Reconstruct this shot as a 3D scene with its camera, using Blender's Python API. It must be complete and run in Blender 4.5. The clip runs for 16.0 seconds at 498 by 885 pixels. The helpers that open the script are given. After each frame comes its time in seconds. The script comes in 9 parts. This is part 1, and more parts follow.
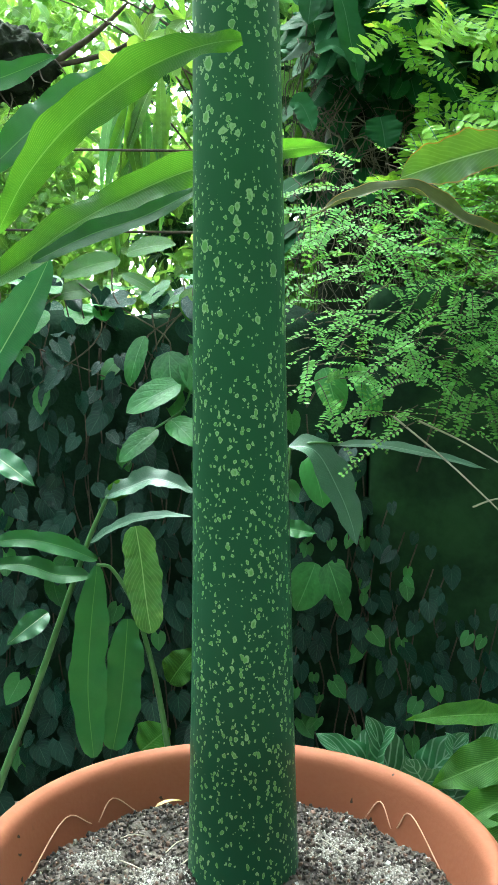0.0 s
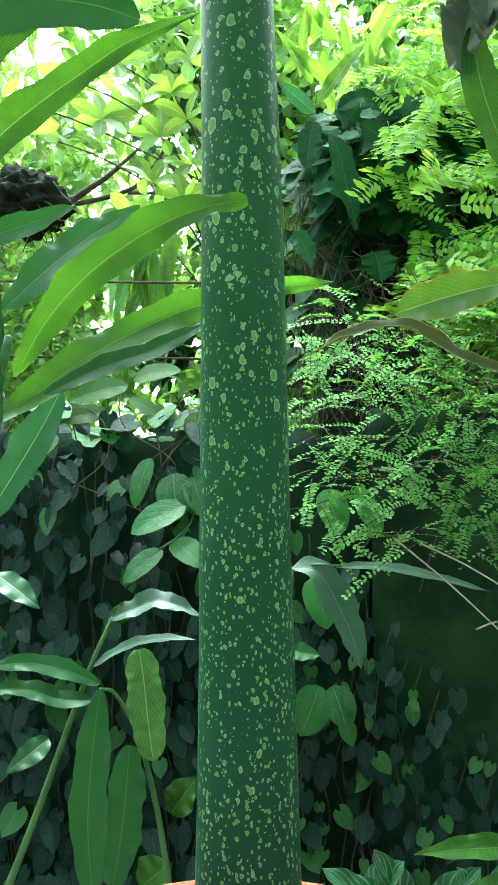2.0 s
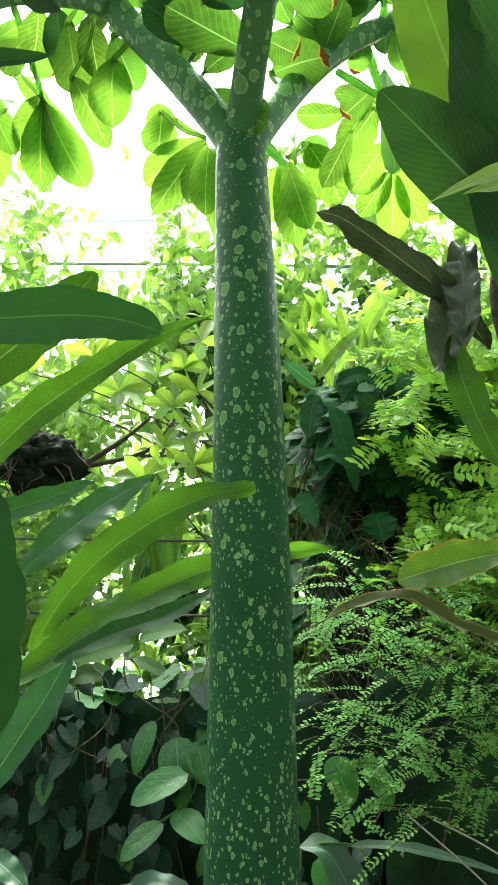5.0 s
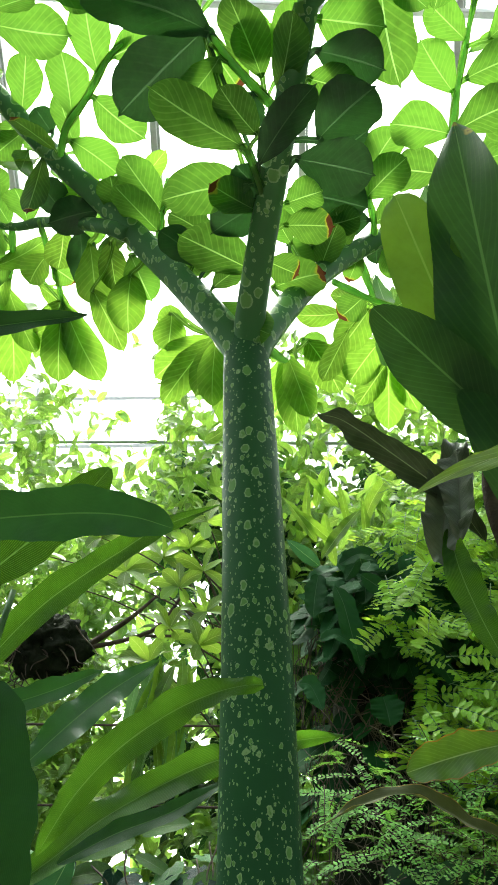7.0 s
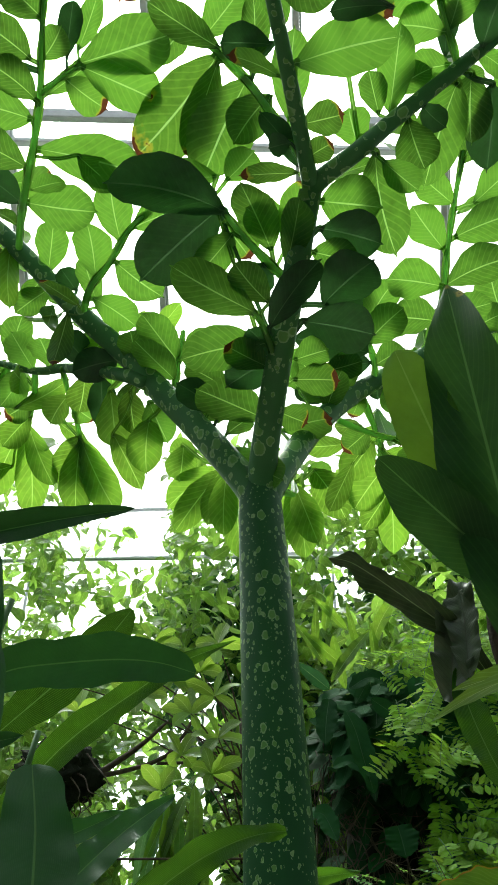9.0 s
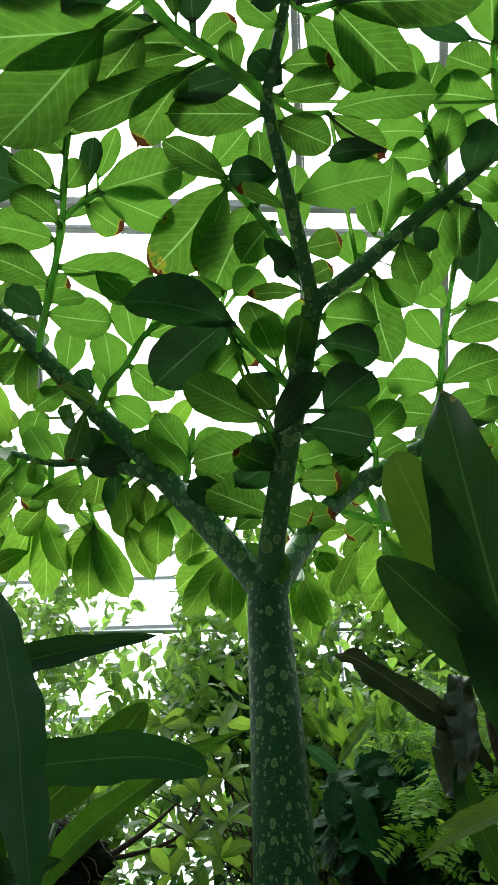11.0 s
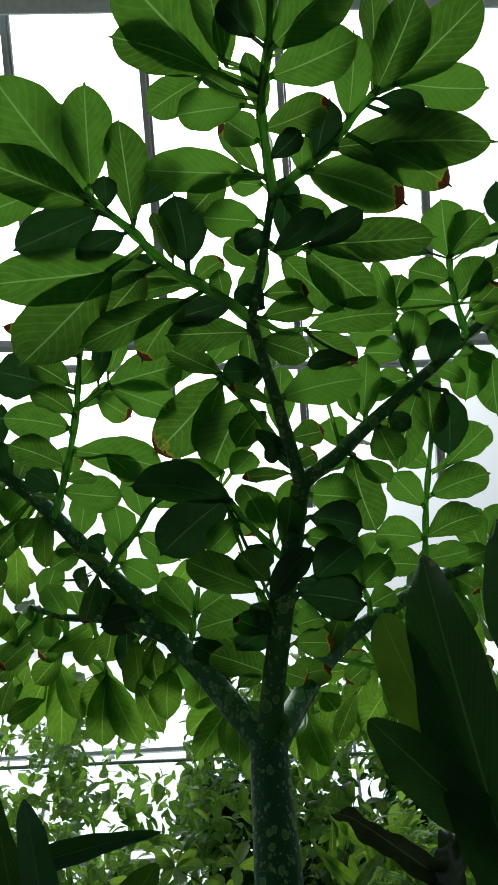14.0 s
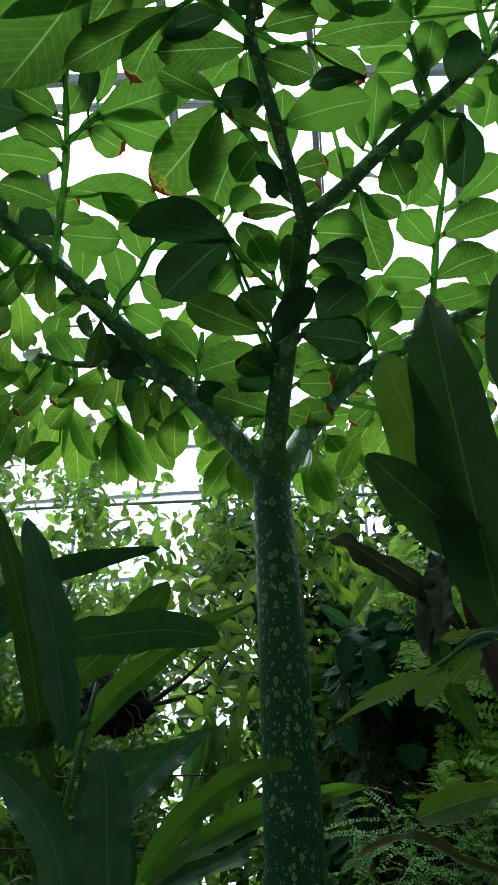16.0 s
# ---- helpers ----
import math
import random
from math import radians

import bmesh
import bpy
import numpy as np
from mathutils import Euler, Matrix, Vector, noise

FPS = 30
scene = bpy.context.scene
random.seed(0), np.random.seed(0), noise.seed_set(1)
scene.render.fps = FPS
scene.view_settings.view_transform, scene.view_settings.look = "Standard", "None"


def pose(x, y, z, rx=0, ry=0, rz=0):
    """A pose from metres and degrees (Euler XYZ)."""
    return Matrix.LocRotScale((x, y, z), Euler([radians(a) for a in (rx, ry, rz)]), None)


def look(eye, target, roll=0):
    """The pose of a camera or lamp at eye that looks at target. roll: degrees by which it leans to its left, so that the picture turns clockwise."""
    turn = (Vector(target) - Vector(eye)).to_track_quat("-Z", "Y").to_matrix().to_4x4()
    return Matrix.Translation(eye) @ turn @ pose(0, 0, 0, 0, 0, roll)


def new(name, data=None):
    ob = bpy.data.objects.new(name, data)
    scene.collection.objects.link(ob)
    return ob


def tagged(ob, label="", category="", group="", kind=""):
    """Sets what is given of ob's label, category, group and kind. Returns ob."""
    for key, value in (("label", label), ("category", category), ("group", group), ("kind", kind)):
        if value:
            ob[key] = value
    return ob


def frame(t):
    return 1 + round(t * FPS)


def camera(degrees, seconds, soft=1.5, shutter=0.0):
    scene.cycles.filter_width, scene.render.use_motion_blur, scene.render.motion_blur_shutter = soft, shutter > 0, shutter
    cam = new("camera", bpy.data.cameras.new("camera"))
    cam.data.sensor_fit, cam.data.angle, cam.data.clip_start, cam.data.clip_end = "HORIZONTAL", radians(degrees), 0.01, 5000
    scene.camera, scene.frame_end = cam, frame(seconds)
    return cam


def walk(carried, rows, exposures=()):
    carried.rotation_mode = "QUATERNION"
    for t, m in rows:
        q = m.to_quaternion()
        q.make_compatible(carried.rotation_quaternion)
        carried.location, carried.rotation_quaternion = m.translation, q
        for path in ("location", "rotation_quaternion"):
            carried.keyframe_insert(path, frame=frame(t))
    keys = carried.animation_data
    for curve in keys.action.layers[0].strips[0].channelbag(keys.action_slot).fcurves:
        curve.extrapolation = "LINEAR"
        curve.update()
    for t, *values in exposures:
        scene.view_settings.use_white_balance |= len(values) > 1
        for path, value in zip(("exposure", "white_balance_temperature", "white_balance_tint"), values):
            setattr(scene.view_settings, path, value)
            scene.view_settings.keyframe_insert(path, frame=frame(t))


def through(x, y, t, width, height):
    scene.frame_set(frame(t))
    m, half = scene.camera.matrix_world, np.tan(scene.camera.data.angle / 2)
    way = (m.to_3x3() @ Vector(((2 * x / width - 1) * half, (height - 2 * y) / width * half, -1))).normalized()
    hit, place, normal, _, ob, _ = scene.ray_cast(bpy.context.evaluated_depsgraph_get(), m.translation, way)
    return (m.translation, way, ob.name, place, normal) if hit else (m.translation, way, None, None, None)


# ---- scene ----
cam = camera(32.6, 16.0)
PATH = [
    (0, (0.044, 0.007, 1.118), (-0.011, 2.004, 1.021), 0.4),
    (0.5, (0.042, -0.002, 1.122), (-0.013, 1.995, 1.037), 0.3),
    (1, (0.04, -0.012, 1.128), (-0.017, 1.987, 1.112), 0.4),
    (1.5, (0.039, -0.027, 1.135), (-0.02, 1.97, 1.221), 0.3),
    (2, (0.039, -0.042, 1.141), (-0.02, 1.95, 1.31), 0.3),
    (2.5, (0.036, -0.056, 1.148), (-0.033, 1.926, 1.412), 0.4),
    (3, (0.034, -0.071, 1.156), (-0.033, 1.892, 1.528), 0.4),
    (3.5, (0.037, -0.086, 1.161), (-0.03, 1.858, 1.63), 0.6),
    (4, (0.037, -0.098, 1.167), (-0.029, 1.823, 1.717), 0.6),
    (6.5, (0.033, -0.185, 1.183), (-0.041, 1.552, 2.172), 0.6),
    (7, (0.032, -0.214, 1.185), (-0.04, 1.474, 2.255), 0.5),
    (7.5, (0.028, -0.235, 1.188), (-0.042, 1.414, 2.317), 0.3),
    (8, (0.026, -0.268, 1.193), (-0.042, 1.346, 2.372), -0.0),
    (8.5, (0.013, -0.321, 1.19), (-0.055, 1.281, 2.385), -0.1),
    (9, (0.007, -0.367, 1.19), (-0.061, 1.18, 2.456), -0.2),
    (9.5, (0.008, -0.407, 1.203), (-0.063, 1.078, 2.542), -0.1),
    (10, (0.001, -0.434, 1.205), (-0.077, 0.999, 2.598), 0.1),
    (12.5, (0.048, -0.709, 1.148), (-0.024, 0.78, 2.481), -0.8),
    (13, (0.062, -0.761, 1.148), (-0.019, 0.662, 2.552), -0.8),
    (13.5, (0.064, -0.79, 1.149), (-0.031, 0.563, 2.619), -1.0),
    (14, (0.069, -0.819, 1.148), (-0.019, 0.46, 2.683), -1.2),
    (14.5, (0.071, -0.817, 1.146), (-0.019, 0.45, 2.69), -1.0),
    (15, (0.059, -0.781, 1.146), (-0.052, 0.612, 2.577), -0.5),
    (15.5, (0.081, -0.749, 1.141), (-0.059, 0.788, 2.413), -0.2),
    (16, (0.102, -0.768, 1.136), (-0.062, 0.884, 2.251), -0.5),
]
EXPOSURES = [(0, 2.87, 5700, -4), (2, 2.85, 5600, -2), (3.5, 2.57, 6100, 0), (7, 1.7, 6400, 4), (10, 0.62, 6100, 1), (12.5, 0.38, 6000, 4), (13.2, 0.1, 5950, 3), (14, -0.73, 5900, 0), (15, -0.88, 5800, -2), (16, 0.02, 5600, 7)]
walk(cam, [(t, look(eye, target, roll)) for t, eye, target, roll in PATH], EXPOSURES)

# ---------------------------------------------------------------- light
world = bpy.data.worlds.new("sky")
scene.world = world
world.use_nodes = True
wt = world.node_tree
sky = wt.nodes.new("ShaderNodeTexSky")
sky.sky_type, sky.sun_disc = "NISHITA", False
sky.sun_elevation, sky.sun_rotation = radians(67), radians(-25)
sky.air_density, sky.dust_density, sky.ozone_density = 1.0, 8.0, 0.3
haze = wt.nodes.new("ShaderNodeHueSaturation")  # thin white cloud
haze.inputs["Saturation"].default_value = 0.3
wt.links.new(sky.outputs[0], haze.inputs["Color"])
wt.links.new(haze.outputs[0], wt.nodes["Background"].inputs[0])
wt.nodes["Background"].inputs[1].default_value = 0.15
sun = new("sun", bpy.data.lights.new("sun", "SUN"))
sun.data.energy, sun.data.angle, sun.data.color = 1.0, radians(55), (1.0, 0.96, 0.88)
sun.matrix_world = look((-1.4, 3.0, 8.0), (0, 0, 0))

# ---------------------------------------------------------------- helpers
rng = np.random.default_rng(11)


def nodes(name):
    m = bpy.data.materials.new(name)
    m.use_nodes = True
    t = m.node_tree
    return m, t, t.nodes["Principled BSDF"], t.nodes["Material Output"]


def add(t, kind, **values):
    n = t.nodes.new(kind)
    for key, value in values.items():
        if key in n.inputs:
            n.inputs[key].default_value = value
        else:
            setattr(n, key, value)
    return n


def math_node(t, op, a, b=None, clamp=False):
    n = t.nodes.new("ShaderNodeMath")
    n.operation, n.use_clamp = op, clamp
    for i, v in enumerate((a, b)):
        if v is None:
            continue
        if isinstance(v, (int, float)):
            n.inputs[i].default_value = v
        else:
            t.links.new(v, n.inputs[i])
    return n.outputs[0]


def mix(t, fac, a, b):
    n = t.nodes.new("ShaderNodeMix")
    n.data_type = "RGBA"
    for i, v in ((0, fac), (6, a), (7, b)):
        if isinstance(v, (int, float)):
            n.inputs[i].default_value = v
        elif isinstance(v, tuple):
            n.inputs[i].default_value = (*v, 1)
        else:
            t.links.new(v, n.inputs[i])
    return n.outputs[2]


def ramp(t, value, lo, hi):
    n = t.nodes.new("ShaderNodeMapRange")
    n.interpolation_type = "SMOOTHSTEP"
    n.inputs[1].default_value, n.inputs[2].default_value = lo, hi
    t.links.new(value, n.inputs[0])
    return n.outputs[0]


def leaf_material(name, top, glow, veins=9, rib=(0.45, 0.6, 0.25), through=0.42, rough=0.38, vein=0.35, patch=0.0, patch_color=(0.3, 0.16, 0.03), hole=0.0, slant=0.55, spec=0.5, random_by="object", mottle=0.9, bump_depth=0.004, midrib=0.7, rim=None):
    """A leaf that lets light through: midrib, side veins, blotches. UV: x across the blade, y along it."""
    m, t, p, out = nodes(name)
    uv = add(t, "ShaderNodeUVMap")
    sep = add(t, "ShaderNodeSeparateXYZ")
    t.links.new(uv.outputs[0], sep.inputs[0])
    u = math_node(t, "ABSOLUTE", math_node(t, "SUBTRACT", sep.outputs[0], 0.5))
    v = sep.outputs[1]
    if random_by == "object":
        rnd = add(t, "ShaderNodeObjectInfo").outputs["Random"]
    else:
        rnd = add(t, "ShaderNodeNewGeometry").outputs["Random Per Island"]
    co = add(t, "ShaderNodeTexCoord").outputs["Object"]
    n1 = add(t, "ShaderNodeTexNoise", Scale=14.0, Detail=3.0)
    n2 = add(t, "ShaderNodeTexNoise", Scale=90.0, Detail=2.0)
    t.links.new(co, n1.inputs[0])
    t.links.new(co, n2.inputs[0])
    # side veins run out and forward from the midrib
    phase = math_node(t, "MULTIPLY", math_node(t, "SUBTRACT", v, math_node(t, "MULTIPLY", u, slant)), veins * 6.2832)
    phase = math_node(t, "ADD", phase, math_node(t, "MULTIPLY", n1.outputs[0], 2.5))
    side = ramp(t, math_node(t, "SINE", phase), 0.55, 1.0)
    mid = math_node(t, "SUBTRACT", 1.0, ramp(t, u, 0.008, 0.022), clamp=True)
    n3 = add(t, "ShaderNodeTexNoise", Scale=48.0, Detail=3.0)
    t.links.new(co, n3.inputs[0])
    lines = math_node(t, "MAXIMUM", math_node(t, "MULTIPLY", side, vein), mid)
    shade = math_node(t, "ADD", math_node(t, "MULTIPLY", n1.outputs[0], 0.55), math_node(t, "MULTIPLY", rnd, 0.75))
    dark = tuple(0.6 * c for c in top)
    light = tuple(min(1, 1.5 * c) for c in top)
    shade = math_node(t, "ADD", shade, math_node(t, "MULTIPLY", math_node(t, "SUBTRACT", n3.outputs[0], 0.5), mottle))
    base = mix(t, shade, dark, light)
    base = mix(t, math_node(t, "MULTIPLY", lines, 0.55), base, rib)
    gdark = tuple(0.42 * c for c in glow)
    glow_c = mix(t, shade, gdark, tuple(min(1, 1.35 * c) for c in glow))
    glow_c = mix(t, math_node(t, "MULTIPLY", lines, 0.6), glow_c, tuple(min(1, 1.5 * c) for c in glow))
    glow_c = mix(t, math_node(t, "MULTIPLY", mid, midrib), glow_c, tuple(min(0.8, 0.12 + 1.7 * c) for c in glow))
    if patch > 0:
        tipward = math_node(t, "POWER", v, 7.0)
        where = math_node(t, "ADD", math_node(t, "MULTIPLY", n1.outputs[0], 0.8), math_node(t, "MULTIPLY", tipward, 0.40))
        halo = ramp(t, where, 0.93 - patch, 0.99 - patch)
        edge = ramp(t, where, 0.99 - patch, 1.01 - patch)
        yellow = (0.42, 0.34, 0.03)
        base = mix(t, math_node(t, "MULTIPLY", halo, 0.6), base, yellow)
        glow_c = mix(t, math_node(t, "MULTIPLY", halo, 0.6), glow_c, yellow)
        base = mix(t, edge, base, patch_color)
        glow_c = mix(t, edge, glow_c, tuple(1.2 * c for c in patch_color))
    if rim:
        margin = ramp(t, math_node(t, "ADD", u, math_node(t, "MULTIPLY", n3.outputs[0], 0.05)), 0.485, 0.515)
        base = mix(t, margin, base, rim)
        glow_c = mix(t, margin, glow_c, rim)
    t.links.new(base, p.inputs["Base Color"])
    p.inputs["Roughness"].default_value = rough
    p.inputs["Specular IOR Level"].default_value = spec
    bump = add(t, "ShaderNodeBump", Strength=0.35, Distance=bump_depth)
    height = math_node(t, "ADD", math_node(t, "MULTIPLY", lines, -0.6), math_node(t, "MULTIPLY", n2.outputs[0], 0.35))
    t.links.new(height, bump.inputs["Height"])
    t.links.new(bump.outputs[0], p.inputs["Normal"])
    tr = add(t, "ShaderNodeBsdfTranslucent")
    t.links.new(glow_c, tr.inputs[0])
    ms = add(t, "ShaderNodeMixShader", Fac=through)
    t.links.new(p.outputs[0], ms.inputs[1])
    t.links.new(tr.outputs[0], ms.inputs[2])
    t.links.new(ms.outputs[0], out.inputs[0])
    return m


def plain_material(name, a, b, scale=20.0, rough=0.7, bump=0.4, metal=0.0, fine=160.0, spec=0.5):
    m, t, p, out = nodes(name)
    co = add(t, "ShaderNodeTexCoord").outputs["Object"]
    n1 = add(t, "ShaderNodeTexNoise", Scale=scale, Detail=5.0, Roughness=0.6)
    n2 = add(t, "ShaderNodeTexNoise", Scale=fine, Detail=2.0)
    t.links.new(co, n1.inputs[0])
    t.links.new(co, n2.inputs[0])
    f = ramp(t, n1.outputs[0], 0.3, 0.7)
    f = math_node(t, "ADD", math_node(t, "MULTIPLY", f, 0.8), math_node(t, "MULTIPLY", n2.outputs[0], 0.25), clamp=True)
    t.links.new(mix(t, f, a, b), p.inputs["Base Color"])
    p.inputs["Roughness"].default_value, p.inputs["Metallic"].default_value = rough, metal
    p.inputs["Specular IOR Level"].default_value = spec
    bp = add(t, "ShaderNodeBump", Strength=bump, Distance=0.01)
    t.links.new(math_node(t, "ADD", n1.outputs[0], math_node(t, "MULTIPLY", n2.outputs[0], 0.4)), bp.inputs["Height"])
    t.links.new(bp.outputs[0], p.inputs["Normal"])
    return m


def petiole_material(name, layers, tint=(0.062, 0.180, 0.060), share=0.55, pick_from=0.40):
    """Dark smooth green skin with pale green lichen-like spots that grow larger and longer with height."""
    m, t, p, out = nodes(name)
    co = add(t, "ShaderNodeTexCoord").outputs["Object"]
    sep = add(t, "ShaderNodeSeparateXYZ")
    t.links.new(co, sep.inputs[0])
    high = ramp(t, sep.outputs[2], 0.3, 2.3)
    wob = add(t, "ShaderNodeTexNoise", Scale=110.0, Detail=2.0)
    t.links.new(co, wob.inputs[0])
    stretch = add(t, "ShaderNodeMapping")
    t.links.new(co, stretch.inputs[0])
    stretch.inputs["Scale"].default_value = (1, 1, 0.72)
    shift = add(t, "ShaderNodeVectorMath", operation="SCALE")
    t.links.new(wob.outputs["Color"], shift.inputs[0])
    shift.inputs["Scale"].default_value = 0.0078
    moved = add(t, "ShaderNodeVectorMath", operation="ADD")
    t.links.new(stretch.outputs[0], moved.inputs[0])
    t.links.new(shift.outputs[0], moved.inputs[1])
    spots = None
    rims = None
    for scale, lo, hi, seed in layers:
        off = add(t, "ShaderNodeVectorMath", operation="ADD")
        t.links.new(moved.outputs[0], off.inputs[0])
        off.inputs[1].default_value = (seed, seed * 0.7, seed * 1.3)
        vo = add(t, "ShaderNodeTexVoronoi", Scale=scale)
        t.links.new(off.outputs[0], vo.inputs["Vector"])
        pick = add(t, "ShaderNodeSeparateXYZ")
        t.links.new(vo.outputs["Color"], pick.inputs[0])
        chosen = ramp(t, pick.outputs[0], pick_from, pick_from + 0.04)
        size = math_node(t, "ADD", lo, math_node(t, "MULTIPLY", pick.outputs[1], hi - lo))
        size = math_node(t, "MULTIPLY", size, chosen)
        if scale < 60:
            size = math_node(t, "MULTIPLY", size, math_node(t, "ADD", 0.34, math_node(t, "MULTIPLY", high, 0.76)))
        elif scale < 100:
            size = math_node(t, "MULTIPLY", size, math_node(t, "ADD", 0.62, math_node(t, "MULTIPLY", high, 0.35)))
        else:
            size = math_node(t, "MULTIPLY", size, math_node(t, "SUBTRACT", 1.25, math_node(t, "MULTIPLY", high, 0.6)))
        gap = math_node(t, "SUBTRACT", size, vo.outputs["Distance"])
        one = ramp(t, gap, 0.0, 0.03)
        core = ramp(t, gap, 0.05, 0.14)
        spots = one if spots is None else math_node(t, "MAXIMUM", spots, one)
        rims = core if rims is None else math_node(t, "MAXIMUM", rims, core)
    big = add(t, "ShaderNodeTexNoise", Scale=6.0, Detail=3.0)
    t.links.new(co, big.inputs[0])
    skin = mix(t, big.outputs[0], (0.015, 0.064, 0.032), (0.027, 0.104, 0.050))
    # skin lightens with height: the stronger light up there is put into the colour
    skin = mix(t, math_node(t, "MULTIPLY", high, share), skin, tint)
    spot_c = mix(t, rims, (0.32, 0.50, 0.23), (0.17, 0.36, 0.10))
    t.links.new(mix(t, math_node(t, "MULTIPLY", spots, 0.9), skin, spot_c), p.inputs["Base Color"])
    p.inputs["Roughness"].default_value = 0.36
    p.inputs["Specular IOR Level"].default_value = 0.09
    streak = add(t, "ShaderNodeMapping")
    t.links.new(co, streak.inputs[0])
    streak.inputs["Scale"].default_value = (160, 160, 4)
    fib = add(t, "ShaderNodeTexNoise", Scale=1.0, Detail=2.0)
    t.links.new(streak.outputs[0], fib.inputs[0])
    bp = add(t, "ShaderNodeBump", Strength=0.25, Distance=0.002)
    t.links.new(math_node(t, "ADD", math_node(t, "MULTIPLY", fib.outputs[0], 0.5), math_node(t, "MULTIPLY", spots, 0.5)), bp.inputs["Height"])
    t.links.new(bp.outputs[0], p.inputs["Normal"])
    return m


def terracotta_material():
    """Moulded terracotta-coloured plastic, dusty, with black specks and splashed dirt."""
    m, t, p, out = nodes("terracotta")
    co = add(t, "ShaderNodeTexCoord").outputs["Object"]
    n1 = add(t, "ShaderNodeTexNoise", Scale=5.0, Detail=4.0)
    n2 = add(t, "ShaderNodeTexNoise", Scale=120.0, Detail=3.0)
    sp = add(t, "ShaderNodeTexNoise", Scale=55.0, Detail=1.0)
    cl = add(t, "ShaderNodeTexNoise", Scale=9.0, Detail=1.0)
    for n in (n1, n2, sp, cl):
        t.links.new(co, n.inputs[0])
    c = mix(t, n1.outputs[0], (0.225, 0.068, 0.030), (0.275, 0.098, 0.050))
    c = mix(t, math_node(t, "MULTIPLY", n2.outputs[0], 0.25), c, (0.30, 0.14, 0.09))
    speck = math_node(t, "MULTIPLY", ramp(t, sp.outputs[0], 0.70, 0.73), ramp(t, cl.outputs[0], 0.55, 0.62))
    c = mix(t, speck, c, (0.05, 0.03, 0.02))
    t.links.new(c, p.inputs["Base Color"])
    p.inputs["Roughness"].default_value = 0.7
    p.inputs["Specular IOR Level"].default_value = 0.2
    bp = add(t, "ShaderNodeBump", Strength=0.12, Distance=0.003)
    t.links.new(n2.outputs[0], bp.inputs["Height"])
    t.links.new(bp.outputs[0], p.inputs["Normal"])
    return m


def grain_material(name, colors, rough=0.85, by_island=True):
    """Loose grains, each piece with a colour of its own."""
    m, t, p, out = nodes(name)
    r = add(t, "ShaderNodeNewGeometry").outputs["Random Per Island"]
    cr = add(t, "ShaderNodeValToRGB")
    cr.color_ramp.interpolation = "CONSTANT"
    cr.color_ramp.elements[0].color = (*colors[0], 1)
    cr.color_ramp.elements[1].position = 1.0 / len(colors)
    cr.color_ramp.elements[1].color = (*colors[1], 1)
    for i, c in enumerate(colors[2:], 2):
        cr.color_ramp.elements.new(i / len(colors)).color = (*c, 1)
    t.links.new(r, cr.inputs[0])
    n = add(t, "ShaderNodeTexNoise", Scale=400.0, Detail=2.0)
    t.links.new(add(t, "ShaderNodeTexCoord").outputs["Object"], n.inputs[0])
    t.links.new(mix(t, math_node(t, "MULTIPLY", n.outputs[0], 0.4), cr.outputs[0], (0.02, 0.016, 0.012)), p.inputs["Base Color"])
    p.inputs["Roughness"].default_value = rough
    return m


M_PETIOLE = petiole_material("petiole_skin", ((40.0, 0.20, 0.46, 0.0), (80.0, 0.14, 0.46, 3.1), (150.0, 0.14, 0.42, 7.7)))
M_BRANCH = petiole_material("branch_skin", ((30.0, 0.26, 0.50, 5.0), (58.0, 0.14, 0.38, 9.1)), (0.092, 0.235, 0.085), 0.85, 0.36)
M_POT = terracotta_material()
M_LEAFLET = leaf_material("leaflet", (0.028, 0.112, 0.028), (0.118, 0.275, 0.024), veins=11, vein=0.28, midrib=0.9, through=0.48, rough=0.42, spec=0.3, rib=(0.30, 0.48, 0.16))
# darker copy of the leaflet: shade is put into its colour
M_LEAFLET_DARK = leaf_material("leaflet_shaded", (0.016, 0.066, 0.020), (0.026, 0.085, 0.014), veins=11, vein=0.15, midrib=0.5, through=0.28, rough=0.4, rib=(0.07, 0.16, 0.05))
M_LEAFLET_WORN = leaf_material("leaflet_worn", (0.030, 0.112, 0.026), (0.124, 0.275, 0.024), veins=11, vein=0.28, midrib=0.9, through=0.48, rough=0.45, spec=0.3, patch=0.375, patch_color=(0.085, 0.028, 0.010), rib=(0.30, 0.48, 0.16))
# brighter copy for the rear leaflets: their backlight is put into the colour
M_LEAFLET_BACKLIT = leaf_material("leaflet_backlit", (0.040, 0.140, 0.026), (0.195, 0.38, 0.030), veins=9, vein=0.42, midrib=0.9, through=0.52, rough=0.42, spec=0.3, rib=(0.30, 0.48, 0.16), patch=0.06, patch_color=(0.40, 0.22, 0.03))
M_RACHIS = leaf_material("winged_stalk", (0.065, 0.20, 0.045), (0.16, 0.36, 0.055), veins=3, vein=0.0, through=0.62, rough=0.4, rib=(0.30, 0.48, 0.16))
M_BLADE = leaf_material("blade", (0.021, 0.086, 0.010), (0.074, 0.185, 0.010), rib=(0.15, 0.30, 0.05), veins=13, vein=1.0, through=0.44, rough=0.42, slant=1.9, mottle=0.5, midrib=0.5, spec=0.2, bump_depth=0.012)
M_BLADE_DEEP = leaf_material("blade_deep", (0.022, 0.092, 0.024), (0.07, 0.23, 0.03), rib=(0.14, 0.30, 0.07), veins=26, vein=0.12, through=0.16, rough=0.42, slant=1.6, spec=0.3, mottle=0.3, midrib=0.35)
